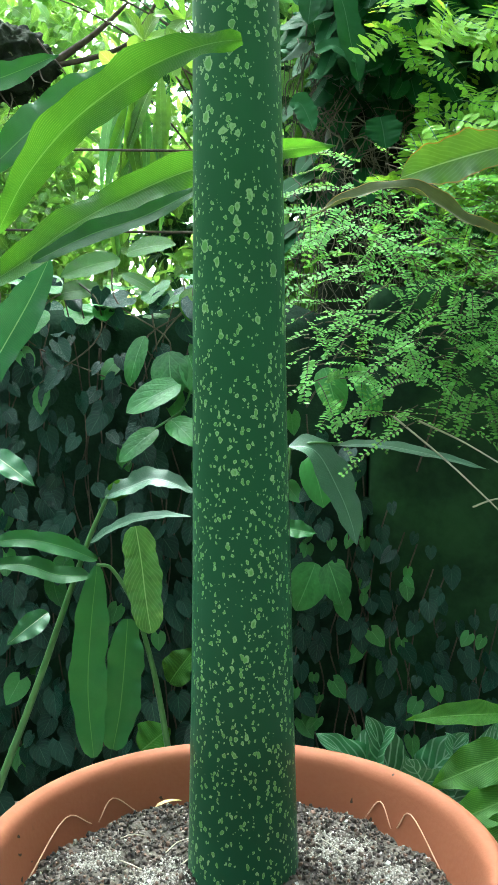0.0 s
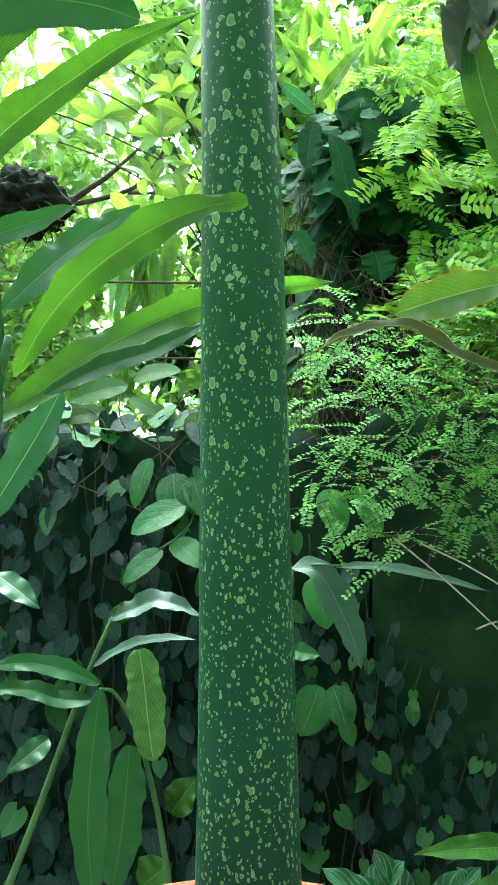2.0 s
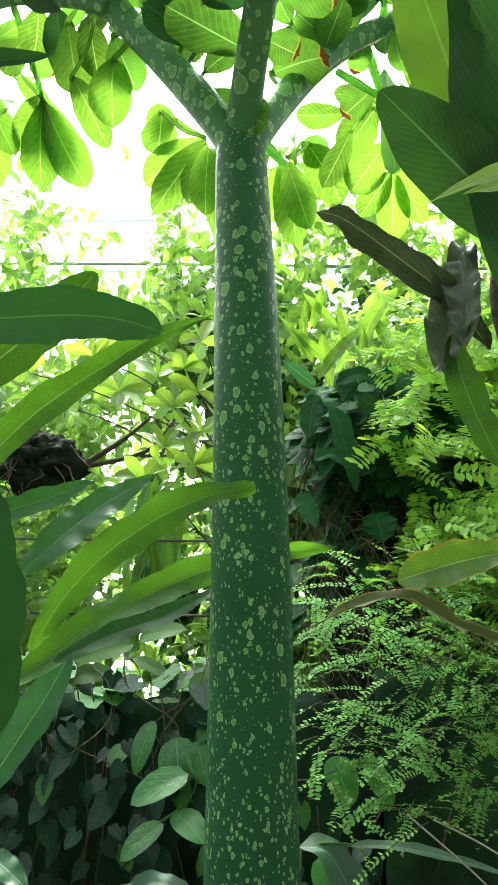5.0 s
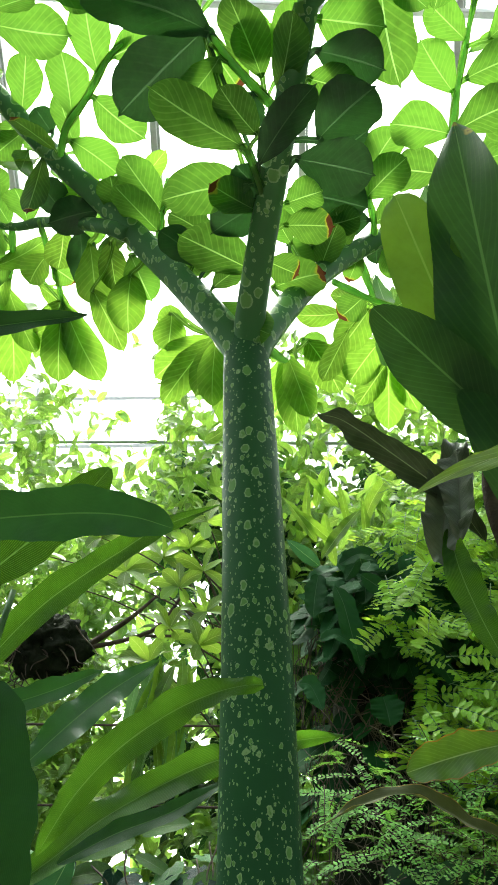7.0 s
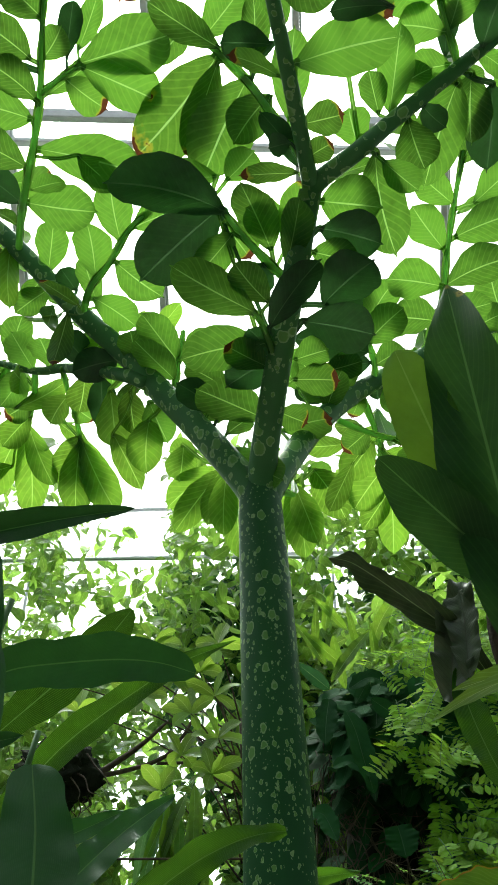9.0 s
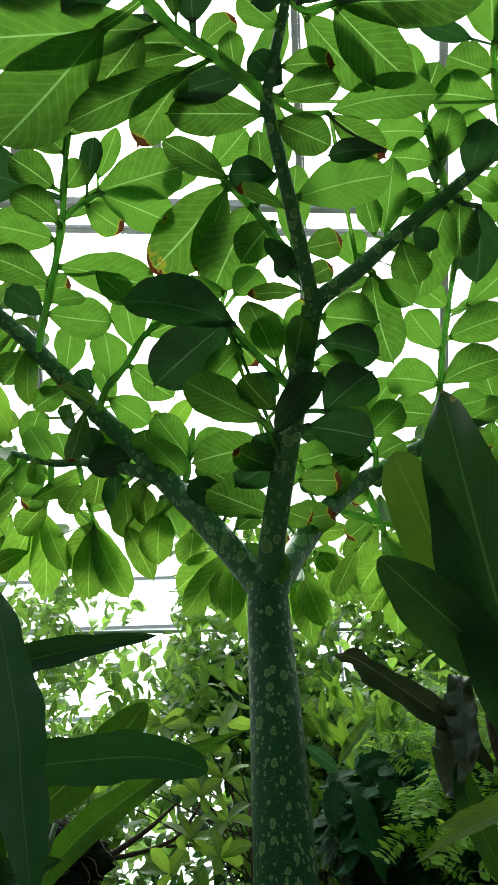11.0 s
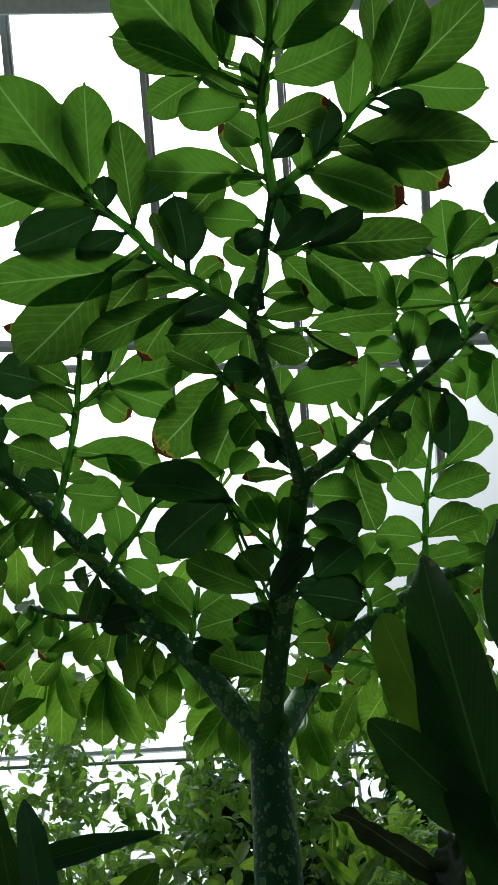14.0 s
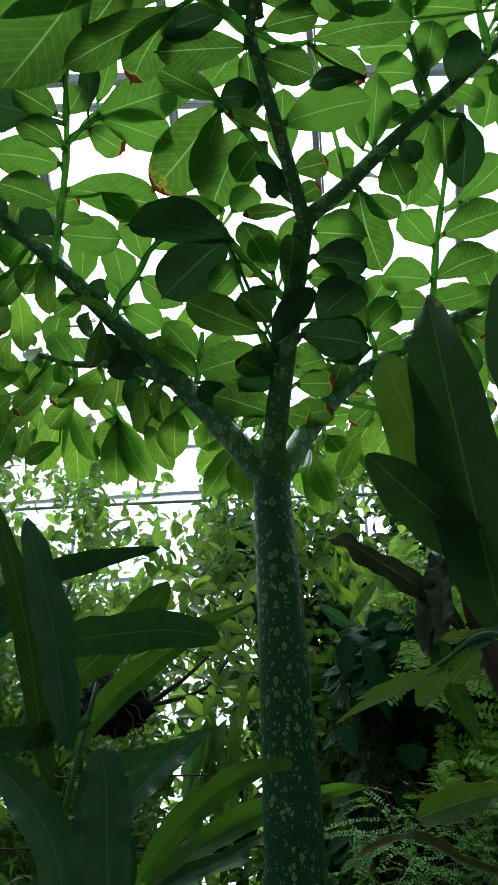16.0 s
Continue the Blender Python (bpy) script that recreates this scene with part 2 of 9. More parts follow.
M_BLADE_COOL = leaf_material("blade_cool", (0.030, 0.105, 0.040), (0.06, 0.20, 0.05), veins=20, vein=0.12, through=0.2, rough=0.27, slant=1.4, spec=0.5, mottle=0.3, midrib=0.35)
M_BLADE_PALE = leaf_material("blade_pale", (0.10, 0.26, 0.050), (0.2, 0.45, 0.07), veins=16, vein=0.3, through=0.3, rough=0.4, patch=0.12, patch_color=(0.45, 0.55, 0.14))
M_BLADE_EDGE = leaf_material("blade_edge", (0.040, 0.110, 0.012), (0.10, 0.19, 0.014), veins=18, vein=0.2, through=0.45, rough=0.4, patch=0.06, patch_color=(0.2, 0.07, 0.015), rim=(0.34, 0.17, 0.02))
M_BLADE_DARK = leaf_material("blade_dark", (0.032, 0.098, 0.028), (0.065, 0.165, 0.026), rib=(0.14, 0.30, 0.07), veins=22, vein=0.2, through=0.34, rough=0.5, patch=0.18, spec=0.22, patch_color=(0.05, 0.032, 0.014), mottle=0.3, midrib=0.35)
M_BLADE_DIM = leaf_material("blade_dim", (0.060, 0.150, 0.022), (0.160, 0.290, 0.024), rib=(0.14, 0.30, 0.07), veins=9, vein=0.08, through=0.42, rough=0.6, spec=0.22, mottle=0.3, midrib=0.35)
M_STRIPED = leaf_material("striped", (0.030, 0.110, 0.040), (0.06, 0.20, 0.05), veins=6, vein=1.0, rib=(0.34, 0.50, 0.36), through=0.2, rough=0.35, slant=0.9)
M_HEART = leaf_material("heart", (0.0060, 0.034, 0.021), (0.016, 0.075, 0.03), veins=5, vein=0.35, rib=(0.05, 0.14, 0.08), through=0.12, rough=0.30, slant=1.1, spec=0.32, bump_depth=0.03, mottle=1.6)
M_HEART_GREEN = leaf_material("heart_green", (0.050, 0.180, 0.045), (0.12, 0.36, 0.04), veins=4, vein=0.18, through=0.3, rough=0.3, slant=1.1, rib=(0.16, 0.36, 0.12), bump_depth=0.02)
M_BRIGHT = leaf_material("bright", (0.10, 0.24, 0.022), (0.24, 0.42, 0.03), veins=20, vein=0.2, through=0.5, rough=0.4)
M_FERN = leaf_material("fern", (0.10, 0.27, 0.060), (0.26, 0.52, 0.075), veins=4, vein=0.1, through=0.4, rough=0.65, spec=0.25, random_by="island")
M_FERN_BRIGHT = leaf_material("fern_bright", (0.17, 0.36, 0.030), (0.42, 0.66, 0.05), veins=4, vein=0.1, through=0.55, rough=0.6, spec=0.3, random_by="island")
# far foliage in a lit and a shaded copy; the difference is in the colours
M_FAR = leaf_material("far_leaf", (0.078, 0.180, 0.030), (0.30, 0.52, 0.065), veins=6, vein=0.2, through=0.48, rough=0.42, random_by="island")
M_FAR_SHADED = leaf_material("far_leaf_shaded", (0.018, 0.066, 0.020), (0.05, 0.15, 0.025), veins=6, vein=0.2, through=0.3, rough=0.5, spec=0.2, random_by="island")
M_EPIPHYTE = leaf_material("epiphyte_leaf", (0.016, 0.066, 0.022), (0.036, 0.115, 0.022), veins=8, vein=0.06, through=0.2, rough=0.68, spec=0.08, rib=(0.05, 0.11, 0.06), mottle=0.4)
M_STEM = plain_material("green_stem", (0.045, 0.135, 0.035), (0.09, 0.22, 0.055), 18, 0.45, 0.2)
M_WOOD = plain_material("dark_twig", (0.035, 0.024, 0.016), (0.10, 0.075, 0.05), 30, 0.85, 0.6)
M_ROOT = plain_material("aerial_root", (0.030, 0.027, 0.018), (0.16, 0.135, 0.088), 25, 0.85, 0.5)
M_BARK = plain_material("mossy_bark", (0.007, 0.010, 0.006), (0.028, 0.036, 0.020), 14, 0.9, 0.9, spec=0.15)
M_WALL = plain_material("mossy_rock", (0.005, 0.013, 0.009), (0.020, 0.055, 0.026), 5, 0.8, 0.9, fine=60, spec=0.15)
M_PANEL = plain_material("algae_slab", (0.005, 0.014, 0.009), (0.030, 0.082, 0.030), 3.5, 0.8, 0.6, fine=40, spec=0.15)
# out-of-view ground, made pale so it throws light onto the undersides
M_GROUND = plain_material("bounce_ground", (0.15, 0.14, 0.115), (0.30, 0.28, 0.24), 9, 0.9, 0.9)
M_SOIL = plain_material("potting_soil", (0.018, 0.013, 0.010), (0.09, 0.075, 0.06), 22, 0.95, 0.9)
M_GRAIN = grain_material("pumice_grains", ((0.03, 0.022, 0.017), (0.05, 0.035, 0.027), (0.022, 0.018, 0.016), (0.09, 0.065, 0.05), (0.13, 0.075, 0.05), (0.04, 0.03, 0.024), (0.20, 0.17, 0.14), (0.028, 0.022, 0.018)))
M_SAND = grain_material("pale_sand", ((0.30, 0.27, 0.23), (0.42, 0.39, 0.34), (0.22, 0.19, 0.16), (0.50, 0.47, 0.42)))
M_WHITE = grain_material("perlite", ((0.60, 0.57, 0.52), (0.75, 0.73, 0.68)), 0.7)
M_STEEL = plain_material("galvanised_steel", (0.22, 0.24, 0.25), (0.34, 0.36, 0.37), 30, 0.5, 0.1, 0.6)
M_DARK_STEEL = plain_material("grey_painted_steel", (0.50, 0.53, 0.54), (0.62, 0.65, 0.66), 14, 0.5, 0.1, 0.2)
M_PALE_PIPE = plain_material("pale_pipe", (0.45, 0.50, 0.48), (0.6, 0.64, 0.62), 14, 0.5, 0.1)
M_LITTER = plain_material("dry_leaf", (0.40, 0.26, 0.08), (0.55, 0.40, 0.16), 40, 0.8, 0.4)
M_DRIP = plain_material("dried_drip", (0.50, 0.27, 0.16), (0.58, 0.36, 0.24), 60, 0.7, 0.2)
M_STRAW = plain_material("straw", (0.38, 0.33, 0.24), (0.5, 0.45, 0.36), 60, 0.8, 0.3)


def mesh_object(name, verts, faces, material, parent=None, label="", uvs=None, smooth=True):
    me = bpy.data.meshes.new(name)
    me.from_pydata([tuple(map(float, v)) for v in verts], [], [tuple(map(int, q)) for q in faces])
    if uvs is not None:
        layer = me.uv_layers.new()
        flat = np.array([vi for q in faces for vi in q])
        layer.data.foreach_set("uv", np.asarray(uvs, dtype=np.float32)[flat].ravel())
    me.materials.append(material)
    if smooth:
        me.polygons.foreach_set("use_smooth", [True] * len(me.polygons))
    ob = new(name, me)
    if parent:
        ob.parent = parent
    if label:
        tagged(ob, label)
    return ob


def part(name, bm, material, parent, label="", smooth=False):
    me = bpy.data.meshes.new(name)
    bm.to_mesh(me)
    bm.free()
    me.materials.append(material)
    if smooth:
        me.polygons.foreach_set("use_smooth", [True] * len(me.polygons))
    ob = new(name, me)
    if parent:
        ob.parent = parent
    if label:
        tagged(ob, label)
    return ob


def thing(name, label, category, at=(0, 0, 0), group="", kind=""):
    ob = new(name)
    ob.location = at
    return tagged(ob, label, category, group, kind)


def spline(points, steps=6):
    """Points along a smooth curve through the given ones."""
    p = np.array(points, float)
    if len(p) == 2:
        return np.linspace(p[0], p[1], steps + 1)
    e = np.vstack([2 * p[0] - p[1], p, 2 * p[-1] - p[-2]])
    out = []
    for i in range(1, len(e) - 2):
        for s in np.linspace(0, 1, steps, endpoint=False):
            a, b, c, d = e[i - 1 : i + 3]
            out.append(0.5 * (2 * b + (c - a) * s + (2 * a - 5 * b + 4 * c - d) * s * s + (3 * b - a - 3 * c + d) * s**3))
    out.append(p[-1])
    return np.array(out)


def tube_data(path, radii, sides=8):
    """Vertices and faces of a closed tube along a path."""
    path = np.asarray(path, float)
    tang = np.gradient(path, axis=0)
    tang /= np.linalg.norm(tang, axis=1)[:, None] + 1e-9
    ref = np.array([0.0, 1.0, 0.0]) if abs(tang[0][1]) < 0.9 else np.array([1.0, 0, 0])
    verts, faces = [], []
    ang = np.linspace(0, 2 * np.pi, sides, endpoint=False)
    for q, d, r in zip(path, tang, radii):
        a = np.cross(d, ref)
        a /= np.linalg.norm(a) + 1e-9
        b = np.cross(d, a)
        ref = np.cross(a, d)
        verts.extend(q + r * (np.cos(ang)[:, None] * a + np.sin(ang)[:, None] * b))
    n = len(path)
    for i in range(n - 1):
        for k in range(sides):
            k2 = (k + 1) % sides
            faces.append((i * sides + k, i * sides + k2, (i + 1) * sides + k2, (i + 1) * sides + k))
    faces.append(tuple(range(sides - 1, -1, -1)))
    faces.append(tuple((n - 1) * sides + k for k in range(sides)))
    return verts, faces


def tube(name, points, r0, r1, material, parent=None, label="", sides=8, steps=6):
    path = spline(points, steps)
    v, f = tube_data(path, np.linspace(r0, r1, len(path)), sides)
    return mesh_object(name, v, f, material, parent, label)


def outline(v, a, b):
    """Half width of a blade, 0 to 1, along its length."""
    top = a / (a + b)
    return (v**a * (1 - v) ** b) / (top**a * (1 - top) ** b)


def blade_data(length, width, a, b, nl, nw, arch, fold, wave, twist, r, heart=0.0, waves=4, bend=0.0):
    """A leaf from the origin along y, its upper side towards z. Returns vertices, faces and UVs."""
    vs = np.linspace(0, 1, nl + 1)
    us = np.linspace(-1, 1, nw + 1)
    half = 0.5 * width * outline(np.clip(vs, 0.004, 0.998), a, b)
    ph = r.uniform(0, 6.28, 2)
    verts, uvs = [], []
    for v, h in zip(vs, half):
        z0 = arch * length * 4 * v * (1 - v)
        tw = twist * v
        for u in us:
            x = u * h
            y = v * length - heart * abs(u) ** 1.5 * width * max(0, 1 - 2.2 * v)
            z = fold * abs(x) + wave * width * abs(u) ** 2 * math.sin(v * waves * 6.28 + ph[0 if u < 0 else 1])
            x, z = x * math.cos(tw) - z * math.sin(tw), x * math.sin(tw) + z * math.cos(tw)
            verts.append((x + bend * length * 4 * v * (1 - v), y, z + z0))
            uvs.append((0.5 + 0.5 * u, v))
    faces = [(i * (nw + 1) + k, i * (nw + 1) + k + 1, (i + 1) * (nw + 1) + k + 1, (i + 1) * (nw + 1) + k) for i in range(nl) for k in range(nw)]
    return np.array(verts), faces, uvs


def frame_of(base, tip, normal):
    y = np.subtract(tip, base)
    length = np.linalg.norm(y)
    y = y / length
    z = np.array(normal, float)
    z -= (z @ y) * y
    z /= np.linalg.norm(z)
    x = np.cross(y, z)
    m = Matrix.Identity(4)
    for i in range(3):
        m[i][0], m[i][1], m[i][2], m[i][3] = x[i], y[i], z[i], base[i]
    return m, length


LEAFLETS = {"": M_LEAFLET, "dark": M_LEAFLET_DARK, "worn": M_LEAFLET_WORN, "back": M_LEAFLET_BACKLIT}
M_CURL = leaf_material("blade_curled", (0.055, 0.080, 0.034), (0.06, 0.10, 0.025), veins=12, vein=0.1, through=0.12, rough=0.5, patch=0.03)
M_REDGE = leaf_material("blade_brown_edge", (0.045, 0.060, 0.016), (0.08, 0.10, 0.02), veins=18, vein=0.15, through=0.2, rough=0.6, spec=0.15, patch=0.10, patch_color=(0.10, 0.05, 0.02), rib=(0.10, 0.13, 0.04), rim=(0.36, 0.24, 0.05))
M_KNOT = leaf_material("blade_withered", (0.10, 0.135, 0.085), (0.06, 0.08, 0.03), veins=24, vein=0.4, through=0.1, rough=0.3, rib=(0.06, 0.06, 0.04), slant=0.2)
M_TIPPED = leaf_material("blade_orange_tip", (0.13, 0.27, 0.03), (0.30, 0.50, 0.04), veins=14, vein=0.3, through=0.5, rough=0.4, patch=0.20, patch_color=(0.45, 0.14, 0.02))
M_SILVER = leaf_material("blade_silver", (0.055, 0.135, 0.075), (0.10, 0.24, 0.10), veins=24, vein=0.4, through=0.2, rough=0.34, slant=1.4, spec=0.6, rib=(0.3, 0.42, 0.32), mottle=0.3, midrib=0.35)
M_SHRUB = leaf_material("shrub_leaf", (0.11, 0.23, 0.030), (0.32, 0.52, 0.05), veins=8, vein=0.3, through=0.45, rough=0.35, mottle=0.4)
BLADES = {"epi": M_EPIPHYTE, "shrub": M_SHRUB, "silver": M_SILVER, "tipped": M_TIPPED, "knot": M_KNOT, "redge": M_REDGE, "curl": M_CURL, "": M_BLADE, "deep": M_BLADE_DEEP, "cool": M_BLADE_COOL, "pale": M_BLADE_PALE, "edge": M_BLADE_EDGE, "dark": M_BLADE_DARK, "dim": M_BLADE_DIM, "striped": M_STRIPED, "bright": M_BRIGHT}


STALKS = []


def strip_data(line, half, normal, inner=0.0):
    """A flat green wing on both sides of a stalk."""
    line = np.asarray(line, float)
    tang = np.gradient(line, axis=0)
    side = np.cross(tang, np.array(normal, float))
    side /= np.linalg.norm(side, axis=1)[:, None] + 1e-9
    verts, uvs = [], []
    for i, (q, s, h) in enumerate(zip(line, side, half)):
        v = i / (len(line) - 1)
        for u in (-1, 0, 1):
            verts.append(q + s * h * u)
            uvs.append((0.5 + 0.14 * u, 0.1 + 0.5 * v))
    faces = [(i * 3 + k, i * 3 + k + 1, i * 3 + k + 4, i * 3 + k + 3) for i in range(len(line) - 1) for k in (0, 1)]
    return np.array(verts), faces, uvs



def leaflet_data(length, width, r):
    """An oblong leaflet along y: narrow at its foot, broad beyond the middle, blunt with a short drip tip, its edge a little wavy."""
    a, b = r.uniform(0.72, 0.98), r.uniform(0.48, 0.64)
    vs = np.r_[np.linspace(0, 0.97, 19), 0.99, 1.0, 1.045]
    half = 0.5 * width * outline(np.clip(vs, 0.004, 0.9965), a, b)
    half[-1], half[-2] = 0.0006, half[-2] * 0.62
    half[0] = max(half[0], 0.002)
    us = np.linspace(-1, 1, 9)
    arch, fold, wave, twist, bend = r.uniform(0.02, 0.07), r.uniform(0.05, 0.32), r.uniform(0.012, 0.035), r.uniform(-0.25, 0.25), r.uniform(-0.035, 0.035)
    ph = r.uniform(0, 6.28, 2)
    v, u = np.repeat(vs, 9), np.tile(us, len(vs))
    h = np.repeat(half, 9)
    k = np.where(u < 0, ph[0], ph[1])
    x = u * h * (1 + 0.025 * np.sin(v * 21 + k))
    z = fold * np.abs(x) + width * u * u * wave * np.sin(v * 15 + k) + 0.012 * width * np.abs(u) * np.sin((v - 0.35 * np.abs(u)) * 50)
    tw = twist * v
    x, z = x * np.cos(tw) - z * np.sin(tw), x * np.sin(tw) + z * np.cos(tw)
    hump = 4 * v * (1 - v)
    verts = np.c_[x + bend * length * hump, v * length, z + arch * length * hump]
    faces = [(i * 9 + j, i * 9 + j + 1, i * 9 + j + 10, i * 9 + j + 9) for i in range(len(vs) - 1) for j in range(8)]
    return verts, faces, [(0.5 + 0.5 * q, min(w, 1.0)) for q, w in zip(u, v)]


def leaflet(parent, base, tip, width, normal, state=""):
    """One leaflet of the great leaf; a short winged stalk joins it to the nearest limb."""
    m, length = frame_of(base, tip, normal)
    v, f, uv = leaflet_data(length, width, rng)
    limbs = np.concatenate(STALKS)
    far = np.linalg.norm(limbs - np.array(base), axis=1)
    k = int(far.argmin())
    if 0.008 < far[k] < 0.22:
        back = limbs[max(0, k - 1)]
        inv = np.array(m.inverted())
        ahead = np.array((0.0, 0.012, 0.0))
        ends = np.array([back, 0.5 * (back + np.array(base)), base]) @ inv[:3, :3].T + inv[:3, 3]
        ends[1] += np.array((0, 0.1 * far[k], 0))
        line = spline(np.vstack([ends, ahead]), 5)
        wv, wf, wuv = strip_data(line, np.linspace(0.05, 0.075, len(line)) * width, (0, 0, 1))
        n = len(v)
        v = np.vstack([v, wv])
        f = f + [tuple(i + n for i in q) for q in wf]
        uv = uv + wuv
    ob = mesh_object("leaflet", v, f, LEAFLETS[state], parent, {"worn": "green leaflet with a burnt brown tip", "dark": "dark green leaflet, shade put into its colour", "back": "yellow-green leaflet, backlight put into its colour"}.get(state, ""), uv)
    ob.matrix_basis = m
    return [ob]


def blade(parent, base, tip, width, normal, state="", bend=0.0, shape=(0.62, 0.95)):
    """A long strap leaf that arches from base to tip."""
    m, length = frame_of(base, tip, normal)
    v, f, uv = blade_data(length * 1.02, width * 1.12, *shape, 26, 8, rng.uniform(0.02, 0.05), rng.uniform(0.15, 0.35), rng.uniform(0.04, 0.09), rng.uniform(-0.4, 0.4), rng, waves=3.1, bend=bend)
    ob = mesh_object("leaf", v, f, BLADES[state], parent, "", uv)
    ob.matrix_basis = m
    return ob


def strap(parent, points, width, normal, state="", shape=(0.55, 0.8), fold=0.25, wave=0.05, twist=0.0, roll=0.0, nl=34, nw=8):
    """A long leaf along a curved midrib, with a crinkled edge; twist turns it over towards the tip."""
    path = spline(points, 16)
    d = np.r_[0, np.cumsum(np.linalg.norm(np.diff(path, axis=0), axis=1))]
    vs = np.linspace(0, 1, nl + 1)
    mid = np.array([np.interp(vs * d[-1], d, path[:, k]) for k in range(3)]).T
    tang = np.gradient(mid, axis=0)
    tang /= np.linalg.norm(tang, axis=1)[:, None]
    half = 0.5 * width * outline(np.clip(vs, 0.004, 0.998), *shape)
    ph = rng.uniform(0, 6.28, 4)
    origin = mid[0].copy()
    verts, uvs = [], []
    for v, q, t3, h in zip(vs, mid, tang, half):
        n = np.array(normal, float)
        n = n - (n @ t3) * t3
        n /= np.linalg.norm(n)
        s = np.cross(t3, n)
        a = roll + twist * v * v
        s, n = s * math.cos(a) + n * math.sin(a), n * math.cos(a) - s * math.sin(a)
        for u in np.linspace(-1, 1, nw + 1):
            k = 0 if u < 0 else 1
            lift = fold * abs(u) * h + wave * width * u * u * (math.sin(v * 19 + ph[k]) + 0.6 * math.sin(v * 41 + ph[k + 2]))
            verts.append(q + s * u * h * (1 + 0.07 * math.sin(v * 17 + ph[k]) + 0.035 * math.sin(v * 43 + ph[k + 2])) + n * lift - origin)
            uvs.append((0.5 + 0.5 * u, v))
    faces = [(i * (nw + 1) + k, i * (nw + 1) + k + 1, (i + 1) * (nw + 1) + k + 1, (i + 1) * (nw + 1) + k) for i in range(nl) for k in range(nw)]
    ob = mesh_object("leaf", verts, faces, BLADES[state], None, "", uvs)
    ob.parent, ob.matrix_parent_inverse = parent, Matrix.Translation(-parent.location)
    ob.location = origin
    return ob


def cloud(name, base, ahead, normal, length, width, material, a=0.6, b=0.6, nl=3, arch=0.08, fold=0.2, parent=None, label="", nw=2):
    """Many small leaves in one mesh, all computed at once."""
    base, ahead, normal = (np.asarray(q, float) for q in (base, ahead, normal))
    n = len(base)
    ahead = ahead / (np.linalg.norm(ahead, axis=1)[:, None] + 1e-9)
    normal = normal - (normal * ahead).sum(1)[:, None] * ahead
    normal /= np.linalg.norm(normal, axis=1)[:, None] + 1e-9
    side = np.cross(ahead, normal)
    vs, us = np.linspace(0, 1, nl + 1), np.linspace(-1, 1, nw + 1)
    half = 0.5 * outline(np.clip(vs, 0.01, 0.99), a, b)
    grid_v, grid_u = np.repeat(vs, nw + 1), np.tile(us, nl + 1)
    gx = grid_u * np.repeat(half, nw + 1)
    length, width = np.broadcast_to(length, n), np.broadcast_to(width, n)
    pts = (
        base[:, None]
        + ahead[:, None] * (grid_v[None, :, None] * length[:, None, None])
        + side[:, None] * (gx[None, :, None] * width[:, None, None])
        + normal[:, None] * ((arch * 4 * grid_v * (1 - grid_v))[None, :, None] * length[:, None, None] + (fold * np.abs(gx))[None, :, None] * width[:, None, None])
    )
    k = len(grid_v)
    quad = np.array([(i * (nw + 1) + j, i * (nw + 1) + j + 1, (i + 1) * (nw + 1) + j + 1, (i + 1) * (nw + 1) + j) for i in range(nl) for j in range(nw)])
    faces = (quad[None] + (np.arange(n) * k)[:, None, None]).reshape(-1, 4)
    uv = np.tile(np.c_[0.5 + 0.5 * grid_u, grid_v], (n, 1))
    me = bpy.data.meshes.new(name)
    me.vertices.add(n * k)
    me.vertices.foreach_set("co", pts.astype(np.float32).ravel())
    me.loops.add(faces.size)
    me.loops.foreach_set("vertex_index", faces.astype(np.int32).ravel())
    me.polygons.add(len(faces))
    me.polygons.foreach_set("loop_start", np.arange(0, faces.size, 4, dtype=np.int32))
    layer = me.uv_layers.new()
    layer.data.foreach_set("uv", uv[faces.ravel()].astype(np.float32).ravel())
    me.update(calc_edges=True)
    me.polygons.foreach_set("use_smooth", [True] * len(faces))
    me.materials.append(material)
    ob = new(name, me)
    if parent:
        ob.parent = parent
    if label:
        tagged(ob, label)
    return ob


def unit(n, spread=1.0, toward=(0, 0, 0)):
    d = rng.normal(0, spread, (n, 3)) + np.array(toward)
    return d / (np.linalg.norm(d, axis=1)[:, None] + 1e-9)

# ---------------------------------------------------------------- ground, wall, greenhouse
def box(bm, lo, hi):
    m = Matrix.Translation([(a + b) / 2 for a, b in zip(lo, hi)]) @ Matrix.Diagonal([b - a for a, b in zip(lo, hi)] + [1])
    return bmesh.ops.create_cube(bm, size=1, matrix=m)["verts"]


bm = bmesh.new()
bmesh.ops.create_grid(bm, x_segments=60, y_segments=60, size=600)
for v in bm.verts:
    r = v.co.length
    v.co *= (r / 600) ** 1.6 if r > 0 else 1
    v.co.z = 0.02 * noise.noise(v.co * 1.7) - 0.26
tagged(part("ground", bm, M_GROUND, None, smooth=True), "unseen ground, made pale to bounce light upwards", "ground", kind="structure")


